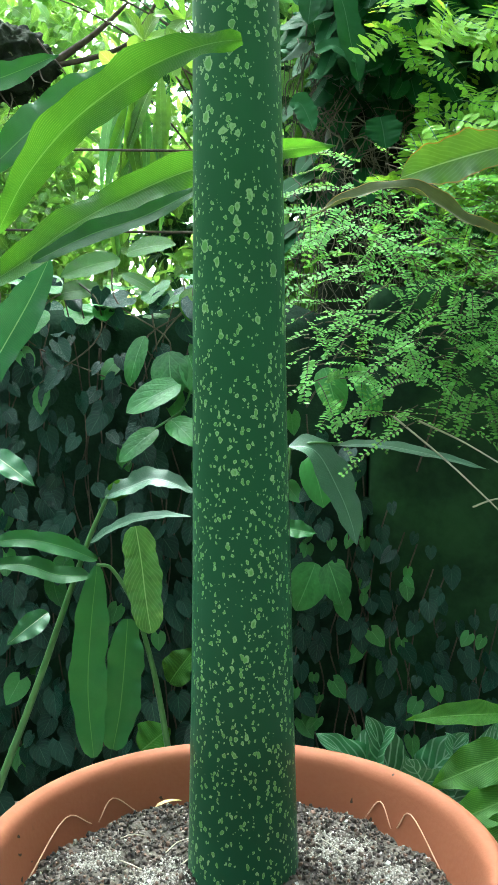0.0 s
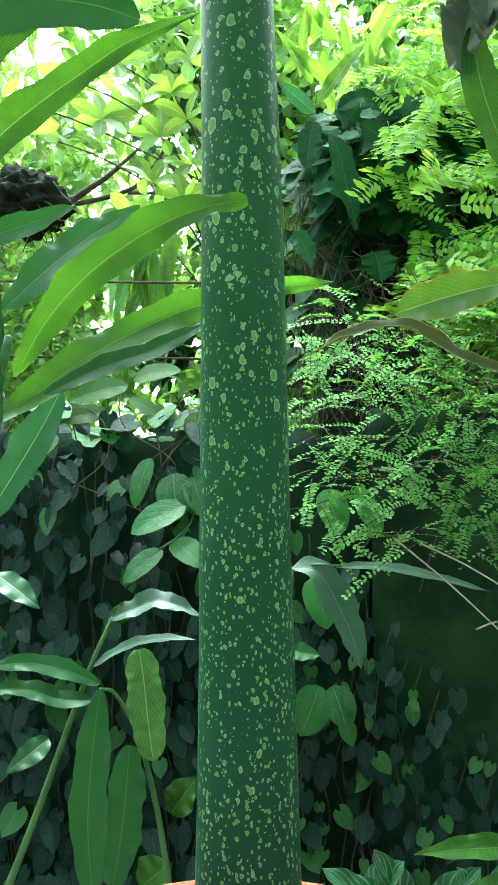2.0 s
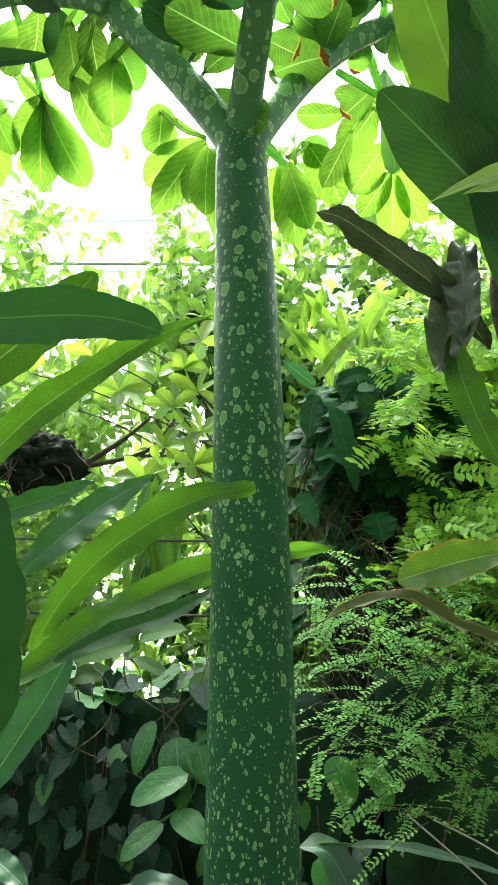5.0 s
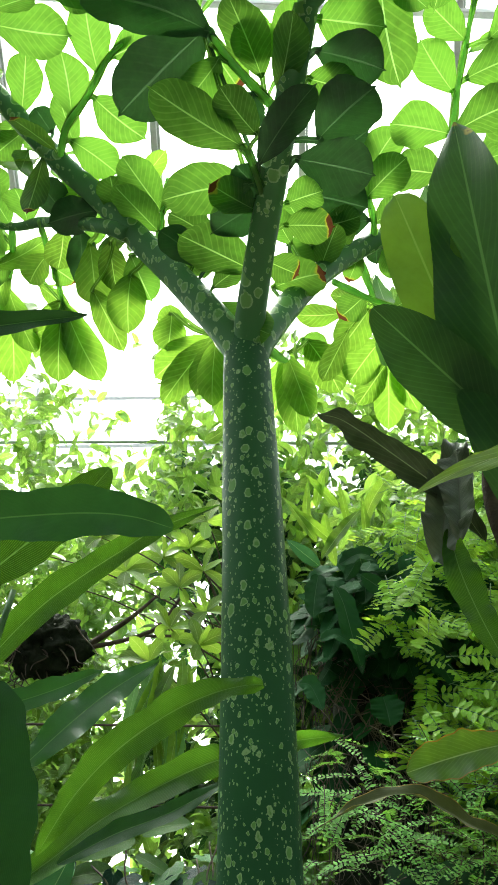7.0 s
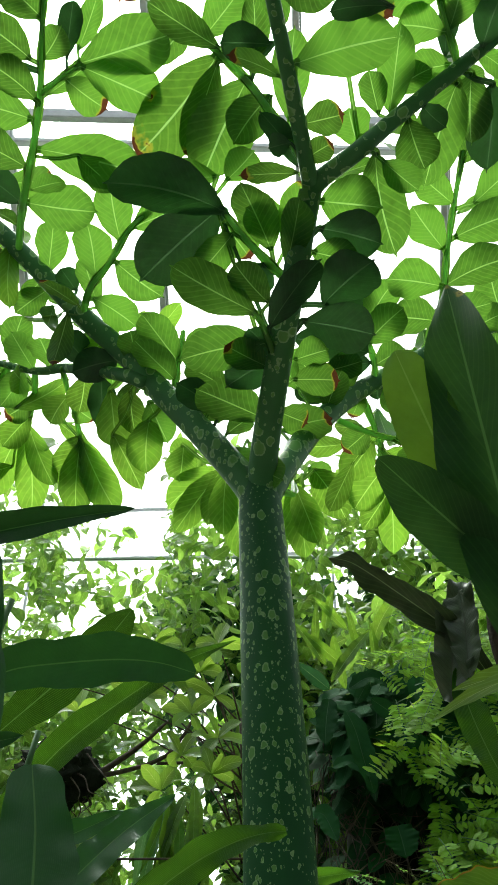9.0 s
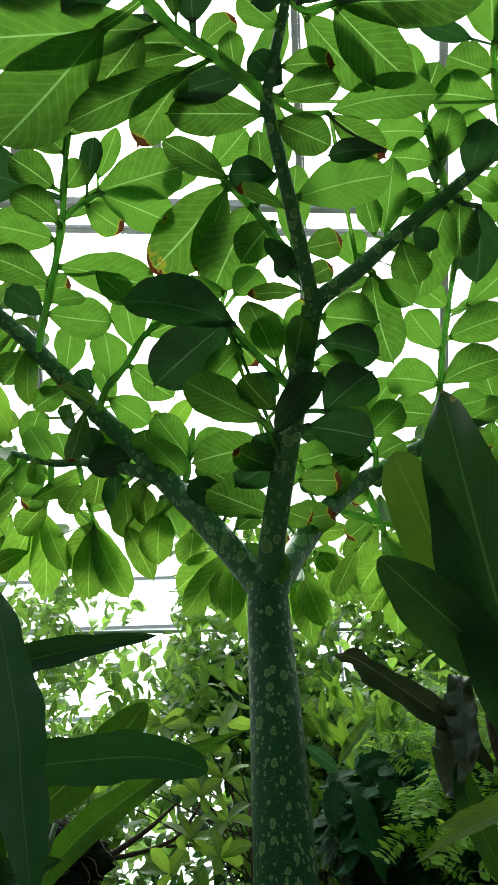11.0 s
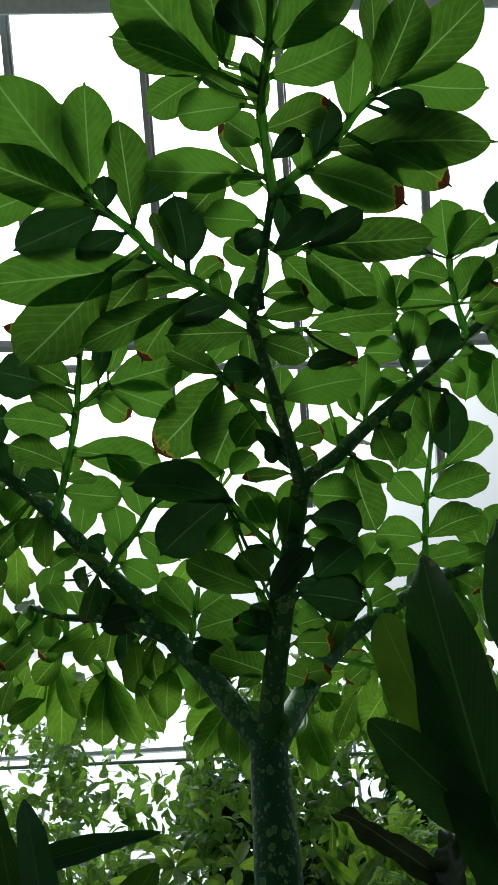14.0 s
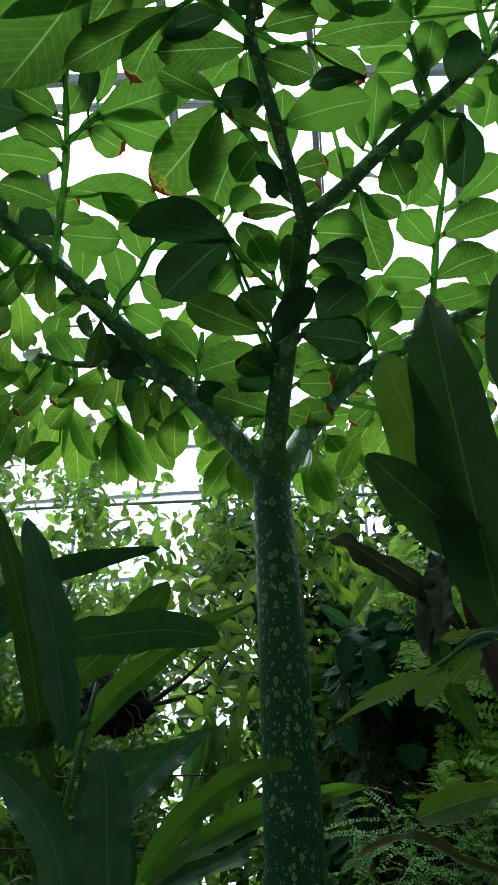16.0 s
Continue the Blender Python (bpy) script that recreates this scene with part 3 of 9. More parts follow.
def rock_wall(name, x0, x1, y, z1, thick, label, step=0.06, rough=0.035, material=M_WALL):
    """A rough upright slab with an uneven face and top."""
    bm = bmesh.new()
    nx, nz = int((x1 - x0) / step), int(z1 / step)
    rows = [[bm.verts.new((x0 + (x1 - x0) * i / nx, y, -0.3 + (z1 + 0.3) * k / nz)) for i in range(nx + 1)] for k in range(nz + 1)]
    back = [[bm.verts.new((v.co.x, y + thick, v.co.z)) for v in row] for row in rows]
    for k in range(nz):
        for i in range(nx):
            bm.faces.new((rows[k][i], rows[k][i + 1], rows[k + 1][i + 1], rows[k + 1][i]))
            bm.faces.new((back[k][i], back[k + 1][i], back[k + 1][i + 1], back[k][i + 1]))
    for i in range(nx):
        bm.faces.new((rows[nz][i], rows[nz][i + 1], back[nz][i + 1], back[nz][i]))
    for k in range(nz):
        bm.faces.new((rows[k][0], rows[k + 1][0], back[k + 1][0], back[k][0]))
        bm.faces.new((rows[k][nx], back[k][nx], back[k + 1][nx], rows[k + 1][nx]))
    for v in bm.verts:
        v.co.y += rough * (noise.noise(v.co * 4.0) + 0.5 * noise.noise(v.co * 11.0))
        if v.co.z > z1 - step / 2:
            v.co.z += 0.05 * noise.noise(Vector((v.co.x * 6, 0, 0)))
    return tagged(part(name, bm, material, None, smooth=True), label, "wall", kind="structure")


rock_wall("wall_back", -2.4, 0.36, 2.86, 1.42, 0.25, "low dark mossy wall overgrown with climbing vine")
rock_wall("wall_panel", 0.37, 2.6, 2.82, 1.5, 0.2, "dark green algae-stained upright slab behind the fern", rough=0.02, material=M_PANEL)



def roof_z(y):
    """Height of the far roof slope, which falls away from the path."""
    return 6.8 + 0.7 * (2.95 - y)


def beam(name, a, b, w, h, material, parent):
    """A straight bar of section w x h between two points."""
    d = Vector(b) - Vector(a)
    bm = bmesh.new()
    bmesh.ops.create_cube(bm, size=1, matrix=Matrix.Diagonal((w, d.length, h, 1)))
    bmesh.ops.bevel(bm, geom=bm.edges[:], offset=min(w, h) * 0.12, segments=1, affect="EDGES")
    ob = part(name, bm, material, parent)
    ob.matrix_basis = Matrix.Translation((Vector(a) + Vector(b)) / 2) @ d.to_track_quat("Y", "Z").to_matrix().to_4x4()
    return ob


# glowing sheet added to whiten the gaps; it also lights the leaves from behind
glare, t, p, out = nodes("backdrop_glow")
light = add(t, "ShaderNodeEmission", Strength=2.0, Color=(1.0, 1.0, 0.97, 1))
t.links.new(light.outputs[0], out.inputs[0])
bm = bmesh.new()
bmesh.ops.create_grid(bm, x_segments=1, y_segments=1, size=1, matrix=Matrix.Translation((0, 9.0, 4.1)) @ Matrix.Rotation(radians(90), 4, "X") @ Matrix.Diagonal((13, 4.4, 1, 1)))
tagged(part("backdrop", bm, glare, None), "glowing white sheet standing in for daylight beyond the greenhouse", "sky", kind="structure")

roof_frame = thing("roof_frame", "grey steel frame of the pitched greenhouse roof", "roof frame", kind="structure")
end_frame = thing("end_frame", "grey steel frame of the greenhouse end wall", "wall frame", kind="structure")
for k in range(-4, 5):
    beam("mullion", (1.8 * k + 0.6, 8.4, -0.2), (1.8 * k + 0.6, 8.4, 7.5), 0.035, 0.05, M_DARK_STEEL, end_frame)
for z in (1.2, 2.6, 4.3, 5.3, 5.45, 6.6, 7.3):
    beam("transom", (-8.2, 8.38, z), (8.2, 8.38, z), 0.04, 0.05, M_DARK_STEEL, end_frame)
SKEW = 0.075  # turns the purlins to lie level in the camera's view
for k in range(-6, 8):
    x = -0.83 + 1.05 * k
    beam("glazing_bar", (x, -2.6, roof_z(-2.6)), (x, 4.0, roof_z(4.0)), 0.05, 0.09, M_DARK_STEEL, roof_frame)
    beam("glazing_cap", (x + 0.035, -2.6, roof_z(-2.6)), (x + 0.035, 4.0, roof_z(4.0)), 0.015, 0.05, M_PALE_PIPE, roof_frame)
for y, w, h in ((-1.3, 0.14, 0.12), (0.73, 0.16, 0.12), (2.85, 0.05, 0.10), (3.0, 0.05, 0.05)):
    z = roof_z(y) - 0.12
    beam("purlin", (-7, y - 7 * SKEW, z), (8, y + 8 * SKEW, z), w, h, M_DARK_STEEL, roof_frame)

# ---------------------------------------------------------------- pot
def lathe(profile, seg=96):
    bm = bmesh.new()
    rings = [[bm.verts.new((r * math.cos(2 * math.pi * k / seg), r * math.sin(2 * math.pi * k / seg), z)) for k in range(seg)] for r, z in profile]
    for a, b in zip(rings, rings[1:]):
        for k in range(seg):
            bm.faces.new((a[k], a[(k + 1) % seg], b[(k + 1) % seg], b[k]))
    bm.faces.new(list(reversed(rings[0])))
    bm.faces.new(rings[-1])
    return bm


POT = (0.0, 1.206)
pot = thing("plant_pot", "large terracotta-coloured round pot full of gritty soil", "plant pot", (*POT, 0))
prof = [(0.245, -0.255), (0.252, -0.25), (0.290, 0.10), (0.335, 0.385), (0.338, 0.395), (0.372, 0.400), (0.378, 0.408)]
prof += [(0.388 - 0.022 + 0.022 * math.cos(a), 0.452 + 0.028 * math.sin(a)) for a in np.linspace(0, math.pi * 0.93, 12)]
prof += [(0.338, 0.43), (0.330, 0.39), (0.318, 0.34), (0.30, 0.30)]
part("pot_body", lathe(prof), M_POT, pot, smooth=True)
bm = bmesh.new()
bmesh.ops.create_grid(bm, x_segments=70, y_segments=70, size=0.335)
bmesh.ops.delete(bm, geom=[v for v in bm.verts if v.co.xy.length > 0.334], context="VERTS")
for v in bm.verts:
    v.co.z = 0.388 + 0.014 * noise.noise(v.co * 9) + 0.006 * noise.noise(v.co * 40)
soil = tagged(part("potting_soil", bm, M_SOIL, None, smooth=True), "gritty dark potting soil with pale sand patches", "soil", kind="structure")
soil.location = (*POT, 0)


def grains(name, n, r0, r1, material, where, label):
    """Loose angular grains on the soil."""
    base = np.array([(0, 0, 1), (0.9, 0, 0.1), (0.2, 0.85, 0), (-0.8, 0.4, 0.1), (-0.6, -0.7, 0), (0.4, -0.8, 0.1), (0, 0, -0.8)])
    tri = np.array([(0, 1, 2), (0, 2, 3), (0, 3, 4), (0, 4, 5), (0, 5, 1), (6, 2, 1), (6, 3, 2), (6, 4, 3), (6, 5, 4), (6, 1, 5)])
    ang, rad = rng.uniform(0, 2 * np.pi, n), 0.325 * np.sqrt(rng.uniform(0, 1, n))
    xy = np.c_[rad * np.cos(ang), rad * np.sin(ang)]
    keep = np.array([where(x, y) for x, y in xy]) > rng.uniform(0, 1, n)
    xy = xy[keep]
    n = len(xy)
    z = np.array([0.388 + 0.014 * noise.noise(Vector((x * 9, y * 9, 0))) + 0.006 * noise.noise(Vector((x * 40, y * 40, 0))) for x, y in xy])
    size = rng.uniform(r0, r1, n) * rng.uniform(0.6, 1.2, n)
    q = rng.normal(0, 1, (n, 3, 3))
    rot = np.linalg.qr(q)[0]
    pts = np.einsum("nij,kj->nki", rot, base) * (size[:, None, None] * rng.uniform(0.6, 1.1, (n, 1, 3))) * rng.uniform(0.8, 1.2, (n, 7, 1))
    pts += np.c_[xy + np.array(POT), z + 0.3 * size][:, None]
    faces = (tri[None] + (np.arange(n) * 7)[:, None, None]).reshape(-1, 3)
    return tagged(mesh_object(name, pts.reshape(-1, 3), faces, material, None, smooth=False), label, "gravel", kind="stuff")


SAND = [(0.161, 0.159, 0.075), (-0.234, 0.107, 0.05), (-0.126, 0.069, 0.06), (0.23, 0.083, 0.05)]


def sandy(x, y):
    """Pale sand lies in a few spilled patches."""
    wob = 0.03 * noise.noise(Vector((x * 22, y * 22, 0)))
    return max([max(0.0, min(1.0, 1.6 - (math.hypot(x - a, y - b) + wob) / (0.62 * r))) for a, b, r in SAND] + [0.03])


grains("dark_grit", 9000, 0.0025, 0.0065, M_GRAIN, lambda x, y: 1.0 - 0.8 * sandy(x, y), "dark brown pumice and bark grit on the soil")
grains("pale_sand", 60000, 0.0012, 0.0030, M_SAND, sandy, "pale grey sand spilled over the soil")
grains("perlite", 130, 0.003, 0.0055, M_WHITE, lambda x, y: 1.0, "scattered white perlite beads on the soil")
for k, pts in enumerate((((0.22, 0.14), (0.24, 0.40), (0.262, 0.16)), ((0.27, 0.2), (0.285, 0.42), (0.33, 0.1)), ((-0.34, 0.1), (-0.30, 0.38), (-0.27, 0.18)), ((-0.26, 0.16), (-0.235, 0.36), (-0.2, 0.12)))):
    # salt lines left on the inner wall by dried drips
    path = []
    for x, h in pts:
        ang = math.acos(max(-1, min(1, x / 0.345)))
        r = 0.323 + 0.035 * h
        path.append((r * math.cos(ang), r * math.sin(ang), 0.375 + 0.14 * h))
    tube("drip_mark", path, 0.0011, 0.0011, M_DRIP, pot, "pale dried drip line", 5, 5)
fallen = thing("fallen_leaf", "small dry yellow leaf lying on the soil", "leaf", (-0.155, 1.45, 0.412))
v, f, uv = blade_data(0.05, 0.016, 0.6, 0.6, 8, 4, 0.08, 0.3, 0.05, 0.4, rng)
mesh_object("leaf_blade", v, f, M_LITTER, fallen, "", uv).rotation_euler = (0.1, 0, -1.3)
for x, y, ln, turn in ((-0.12, 1.32, 0.06, 0.9), (-0.09, 1.29, 0.05, 0.7), (-0.15, 1.27, 0.045, 2.6), (0.16, 1.33, 0.05, 2.2), (-0.2, 1.36, 0.04, 0.2)):
    s = tube("straw", [(0, 0, 0), (ln * 0.5, 0.003, 0.004), (ln, 0, 0.001)], 0.0011, 0.0008, M_STRAW, None, sides=5)
    s.location, s.rotation_euler = (x, y, 0.402), (0, 0, turn)
    tagged(s, "dry straw-coloured stalk lying on the soil", "straw", "straw on the soil")

# ---------------------------------------------------------------- the great leaf in the pot
arum = thing("titan_arum", "giant tropical leaf on a dark green spotted stalk", "plant", (0, 1.317, 0.38))
ARUM_ORIGIN = np.array((0, 1.317, 0.38))


def under(parent, ob):
    """Hang ob under a part while keeping its place."""
    ob.parent = parent
    ob.matrix_parent_inverse = Matrix.Translation(-Vector(ARUM_ORIGIN))
    return ob


stalk_path = spline([(0.005, 1.317, 0.33), (0.003, 1.317, 0.42), (-0.002, 1.317, 0.86), (-0.006, 1.317, 1.06), (-0.014, 1.317, 1.60), (-0.024, 1.317, 1.95), (-0.040, 1.317, 2.36), (-0.044, 1.317, 2.43)], 8)
stalk_r = np.interp(stalk_path[:, 2], [0.3, 0.42, 0.7, 1.05, 1.6, 2.0, 2.36, 2.44], [0.092, 0.086, 0.079, 0.073, 0.067, 0.061, 0.053, 0.046])
v, f = tube_data(stalk_path, stalk_r, 48)
petiole = under(arum, mesh_object("petiole", v, f, M_PETIOLE, None, "smooth dark green stalk covered in pale lichen-like spots"))


def limb(kind, points, r0, r1):
    """A branch or stalk of the great leaf; a main branch keeps most of its girth to its first fork."""
    path = spline(points, 6)
    STALKS.append(path)
    s = np.linspace(0, 1, len(path))
    if kind == "branch":
        rad = r1 + (r0 - r1) * (1 - s) ** 0.9
        v, f = tube_data(path, rad, 20)
        return under(arum, mesh_object("branch", v, f, M_BRANCH, None, "spotted dark green branch of the leaf"))
    v, f = tube_data(path, r0 + (r1 - r0) * s, 10)
    ob = under(arum, mesh_object("leaf_stalk", v, f, M_RACHIS, None, "pale green winged leaf stalk", [(0.5, 0.4)] * len(v)))
    wide = min(0.006, 0.6 * r0 + 0.002) * (0.75 + 0.3 * np.sin(s * len(path) * 0.9))
    wide = wide * np.clip(s * 6, 0.2, 1)
    core = 0.9 * (r0 + (r1 - r0) * s)
    for sign in (-1, 1):
        tang = np.gradient(path, axis=0)
        side = np.cross(tang, (0, 0.45, 0.9))
        side /= np.linalg.norm(side, axis=1)[:, None]
        inner, outer = path + side * (sign * core)[:, None], path + side * (sign * (core + wide))[:, None]
        wf = [(2 * i, 2 * i + 1, 2 * i + 3, 2 * i + 2) for i in range(len(path) - 1)]
        wuv = [(0.6 + 0.3 * k, 0.1 + 0.5 * q) for q in s for k in (0, 1)]
        wing = mesh_object("wing", np.stack([inner, outer], 1).reshape(-1, 3), wf, M_LEAFLET, None, "", wuv)
        wing.parent = ob
    return ob


def leaf_on(fn):
    def made(parent, *rest):
        for ob in fn(None, *rest):
            ob.parent = parent
    return made


leaflet_free, leaflet = leaflet, leaf_on(leaflet)
ginger = thing("ginger_plant", "tall ginger plant with long arching bright green leaves", "plant", (-0.75, 1.4, 0))
ginger_near = thing("ginger_clump", "clump of dark strap leaves close by the path", "plant", (-0.55, 0.3, 0))
cane_plant = thing("cane_plant", "leafy cane plant with drooping green leaves", "plant", (-0.3, 2.3, 0))
potted_foliage = thing("broad_leaf_plant", "low plant with broad green pointed leaves", "plant", (0.75, 1.7, 0))
striped_plant = thing("striped_plant", "low plant with silver-striped dark leaves", "plant", (0.55, 2.35, 0))
nest_plant = thing("nest_plant", "hanging plant with huge dark leathery leaves", "plant", (0.7, 1.3, 0))
near_sprig = thing("low_sprig", "slender leafy sprig with pale green pointed leaves", "plant", (0.55, 0.2, 0))
leafy_shrub = thing("leafy_shrub", "sunlit shrub with whorls of oval green leaves", "shrub", (-0.35, 3.1, -0.25))
bromeliad = thing("bromeliad", "bright green strappy epiphyte on the mossy column", "plant", (0.35, 3.0, 2.5))
weeping_plant = thing("weeping_plant", "tuft of long hanging pale green leaves", "plant", (-0.4, 3.1, 1.6))
blade_free = blade


def blade(parent, *rest, **more):
    ob = blade_free(None, *rest, **more)
    ob.parent = parent
    ob.matrix_parent_inverse = Matrix.Translation(-parent.location)
    return ob


def stem_on(parent, points, r0, r1, material=M_STEM, name="stem"):
    ob = tube(name, points, r0, r1, material, None)
    ob.parent = parent
    ob.matrix_parent_inverse = Matrix.Translation(-parent.location)
    return ob


# branches and winged stalks of the great leaf
front_branch = limb('branch', [(-0.040, 1.317, 2.360), (-0.032, 1.275, 2.455), (0.000, 1.140, 2.580), (0.050, 0.950, 2.720), (0.098, 0.765, 2.845)], 0.038, 0.026)
front_branch_mid = limb('branch', [(0.090, 0.795, 2.825), (0.098, 0.755, 2.852), (0.052, 0.520, 2.905), (0.005, 0.286, 2.938)], 0.022, 0.0135)
front_branch_end = limb('branch', [(0.010, 0.310, 2.934), (0.005, 0.286, 2.938), (0.045, 0.130, 2.962), (0.078, -0.013, 2.985)], 0.0135, 0.009)
front_rachis = limb('side', [(0.072, 0.020, 2.980), (0.078, -0.013, 2.985), (0.070, -0.138, 3.010), (0.068, -0.213, 3.007), (0.093, -0.333, 3.016), (0.104, -0.472, 3.040)], 0.009, 0.004)
right_fork = limb('branch', [(0.095, 0.775, 2.835), (0.118, 0.752, 2.862), (0.206, 0.697, 2.889), (0.289, 0.681, 2.976), (0.448, 0.624, 3.093), (0.618, 0.576, 3.241), (0.719, 0.467, 3.238)], 0.024, 0.013)
left_fork = limb('side', [(0.012, 0.310, 2.935), (0.000, 0.280, 2.938), (-0.060, 0.224, 2.952), (-0.169, 0.153, 2.978), (-0.223, 0.099, 2.993), (-0.256, 0.056, 3.000), (-0.338, -0.018, 3.017), (-0.379, -0.048, 3.027)], 0.0125, 0.006)
end_fork = limb('side', [(0.076, 0.000, 2.982), (0.127, -0.037, 3.008), (0.181, -0.068, 3.024), (0.220, -0.100, 3.027), (0.266, -0.147, 3.042), (0.321, -0.195, 3.059)], 0.009, 0.004)
left_branch = limb('branch', [(-0.046, 1.317, 2.360), (-0.075, 1.315, 2.440), (-0.215, 1.343, 2.659), (-0.309, 1.354, 2.787), (-0.427, 1.348, 2.941), (-0.556, 1.312, 3.066), (-0.749, 1.220, 3.260), (-0.853, 1.168, 3.348), (-1.078, 1.055, 3.492)], 0.04, 0.024)
right_branch = limb('branch', [(-0.034, 1.317, 2.360), (-0.005, 1.330, 2.450), (0.107, 1.457, 2.726), (0.212, 1.553, 2.913), (0.324, 1.616, 3.049), (0.538, 1.635, 3.201), (0.769, 1.675, 3.350), (1.043, 1.678, 3.493)], 0.038, 0.02)
left_stalk = limb('side', [(-0.750, 1.208, 3.256), (-0.672, 1.012, 3.124), (-0.609, 0.866, 3.027), (-0.572, 0.771, 3.081), (-0.542, 0.670, 3.153), (-0.517, 0.570, 3.159), (-0.485, 0.451, 3.181)], 0.011, 0.004)
left_stalk_twig = limb('side', [(-0.543, 0.673, 3.151), (-0.491, 0.643, 3.166), (-0.432, 0.615, 3.179)], 0.006, 0.003)
left_stalk_inner = limb('side', [(-0.551, 1.300, 3.063), (-0.501, 1.174, 3.027), (-0.433, 1.089, 3.023), (-0.369, 1.011, 3.065), (-0.307, 0.971, 3.088)], 0.009, 0.004)
left_stalk_low = limb('side', [(-0.290, 1.352, 2.763), (-0.276, 1.366, 2.831), (-0.268, 1.346, 2.899), (-0.253, 1.308, 2.983)], 0.008, 0.004)
middle_stalk = limb('side', [(0.083, 0.700, 2.862), (-0.030, 0.607, 3.027), (-0.111, 0.572, 3.129), (-0.200, 0.517, 3.221)], 0.009, 0.004)
lower_stalk = limb('side', [(0.052, 0.940, 2.725), (-0.056, 0.891, 2.845), (-0.109, 0.853, 2.912), (-0.132, 0.836, 2.950)], 0.009, 0.004)
low_stalk = limb('side', [(0.012, 1.090, 2.620), (-0.026, 0.958, 2.636), (-0.056, 0.953, 2.664)], 0.007, 0.003)
end_twig = limb('side', [(0.055, 0.090, 2.968), (0.090, 0.120, 2.955), (0.150, 0.108, 2.955), (0.222, 0.095, 2.957)], 0.006, 0.003)
end_twig_low = limb('side', [(0.008, 0.270, 2.938), (0.077, 0.315, 2.924), (0.140, 0.320, 2.936)], 0.006, 0.003)
right_fork_stalk = limb('side', [(0.281, 0.722, 3.016), (0.298, 0.709, 3.054), (0.303, 0.652, 3.139)], 0.006, 0.003)
right_fork_stalk_mid = limb('side', [(0.440, 0.628, 3.089), (0.442, 0.606, 3.107), (0.413, 0.535, 3.139), (0.381, 0.442, 3.187)], 0.007, 0.003)
right_fork_stalk_end = limb('side', [(0.587, 0.538, 3.172), (0.593, 0.527, 3.182), (0.564, 0.439, 3.200), (0.550, 0.369, 3.218), (0.542, 0.309, 3.228)], 0.008, 0.004)
right_stalk = limb('side', [(0.540, 1.616, 3.191), (0.518, 1.444, 3.137), (0.512, 1.317, 3.137), (0.527, 1.251, 3.231), (0.546, 1.148, 3.316), (0.567, 1.025, 3.392)], 0.01, 0.004)
right_stalk_inner = limb('side', [(0.318, 1.600, 3.036), (0.315, 1.549, 3.065), (0.298, 1.486, 3.089), (0.295, 1.448, 3.146)], 0.008, 0.004)
low_left_branch = limb('branch', [(-0.348, 1.343, 2.811), (-0.432, 1.366, 2.872), (-0.642, 1.517, 3.055), (-0.793, 1.631, 3.161), (-1.022, 1.724, 3.319)], 0.022, 0.01)
low_left_stalk = limb('side', [(-0.789, 1.630, 3.162), (-0.816, 1.740, 3.153), (-0.857, 1.850, 3.174), (-0.899, 1.937, 3.192)], 0.01, 0.004)
low_left_stalk_inner = limb('side', [(-0.657, 1.509, 3.048), (-0.678, 1.661, 3.099), (-0.689, 1.833, 3.125), (-0.693, 1.934, 3.112)], 0.008, 0.004)
low_left_far = limb('side', [(-0.898, 1.685, 3.247), (-1.012, 1.829, 3.270), (-1.160, 1.987, 3.307)], 0.01, 0.004)
back_branch = limb('side', [(-0.040, 1.350, 2.450), (-0.130, 1.750, 2.750), (-0.202, 2.154, 3.153)], 0.014, 0.005)
back_branch_right = limb('side', [(-0.010, 1.360, 2.460), (0.050, 1.800, 2.750), (0.061, 2.207, 3.103)], 0.014, 0.005)
back_stalk_right = limb('side', [(0.196, 1.629, 2.900), (0.319, 1.799, 2.984), (0.459, 1.978, 3.089), (0.606, 2.149, 3.204)], 0.01, 0.004)
back_stalk_far = limb('side', [(0.281, 1.680, 3.048), (0.357, 1.957, 3.109), (0.419, 2.227, 3.177)], 0.01, 0.004)

leaflet(left_fork, (-0.350, -0.033, 3.033), (-0.485, -0.307, 3.009), 0.168, (-0.30, 0.06, 0.95))
leaflet(left_fork, (-0.335, -0.046, 3.022), (-0.306, -0.268, 3.038), 0.115, (-0.08, 0.06, 1.00))
leaflet(left_fork, (-0.249, 0.036, 3.001), (-0.244, -0.194, 3.019), 0.108, (0.21, 0.08, 0.97))
leaflet(left_fork, (-0.324, 0.005, 3.007), (-0.533, 0.070, 2.986), 0.117, (0.01, 0.34, 0.94), 'dark')
leaflet(left_fork, (-0.344, -0.015, 3.010), (-0.562, -0.155, 2.982), 0.130, (-0.21, 0.14, 0.97))
leaflet(left_fork, (-0.428, -0.051, 3.028), (-0.626, -0.002, 3.009), 0.091, (-0.05, 0.18, 0.98))
leaflet(left_fork, (-0.137, 0.146, 2.994), (-0.147, -0.016, 3.011), 0.117, (0.09, 0.10, 0.99), 'dark')
leaflet(left_fork, (-0.242, 0.012, 3.040), (-0.129, -0.082, 3.026), 0.083, (0.03, -0.11, 0.99), 'dark')
leaflet(left_fork, (-0.273, 0.057, 2.995), (-0.395, 0.105, 2.983), 0.079, (-0.09, 0.03, 1.00), 'dark')
leaflet(left_fork, (-0.211, 0.144, 2.980), (-0.621, 0.131, 2.938), 0.136, (-0.11, 0.29, 0.95))
leaflet(left_fork, (-0.311, 0.126, 2.952), (-0.575, 0.346, 2.922), 0.182, (-0.10, 0.01, 0.99))
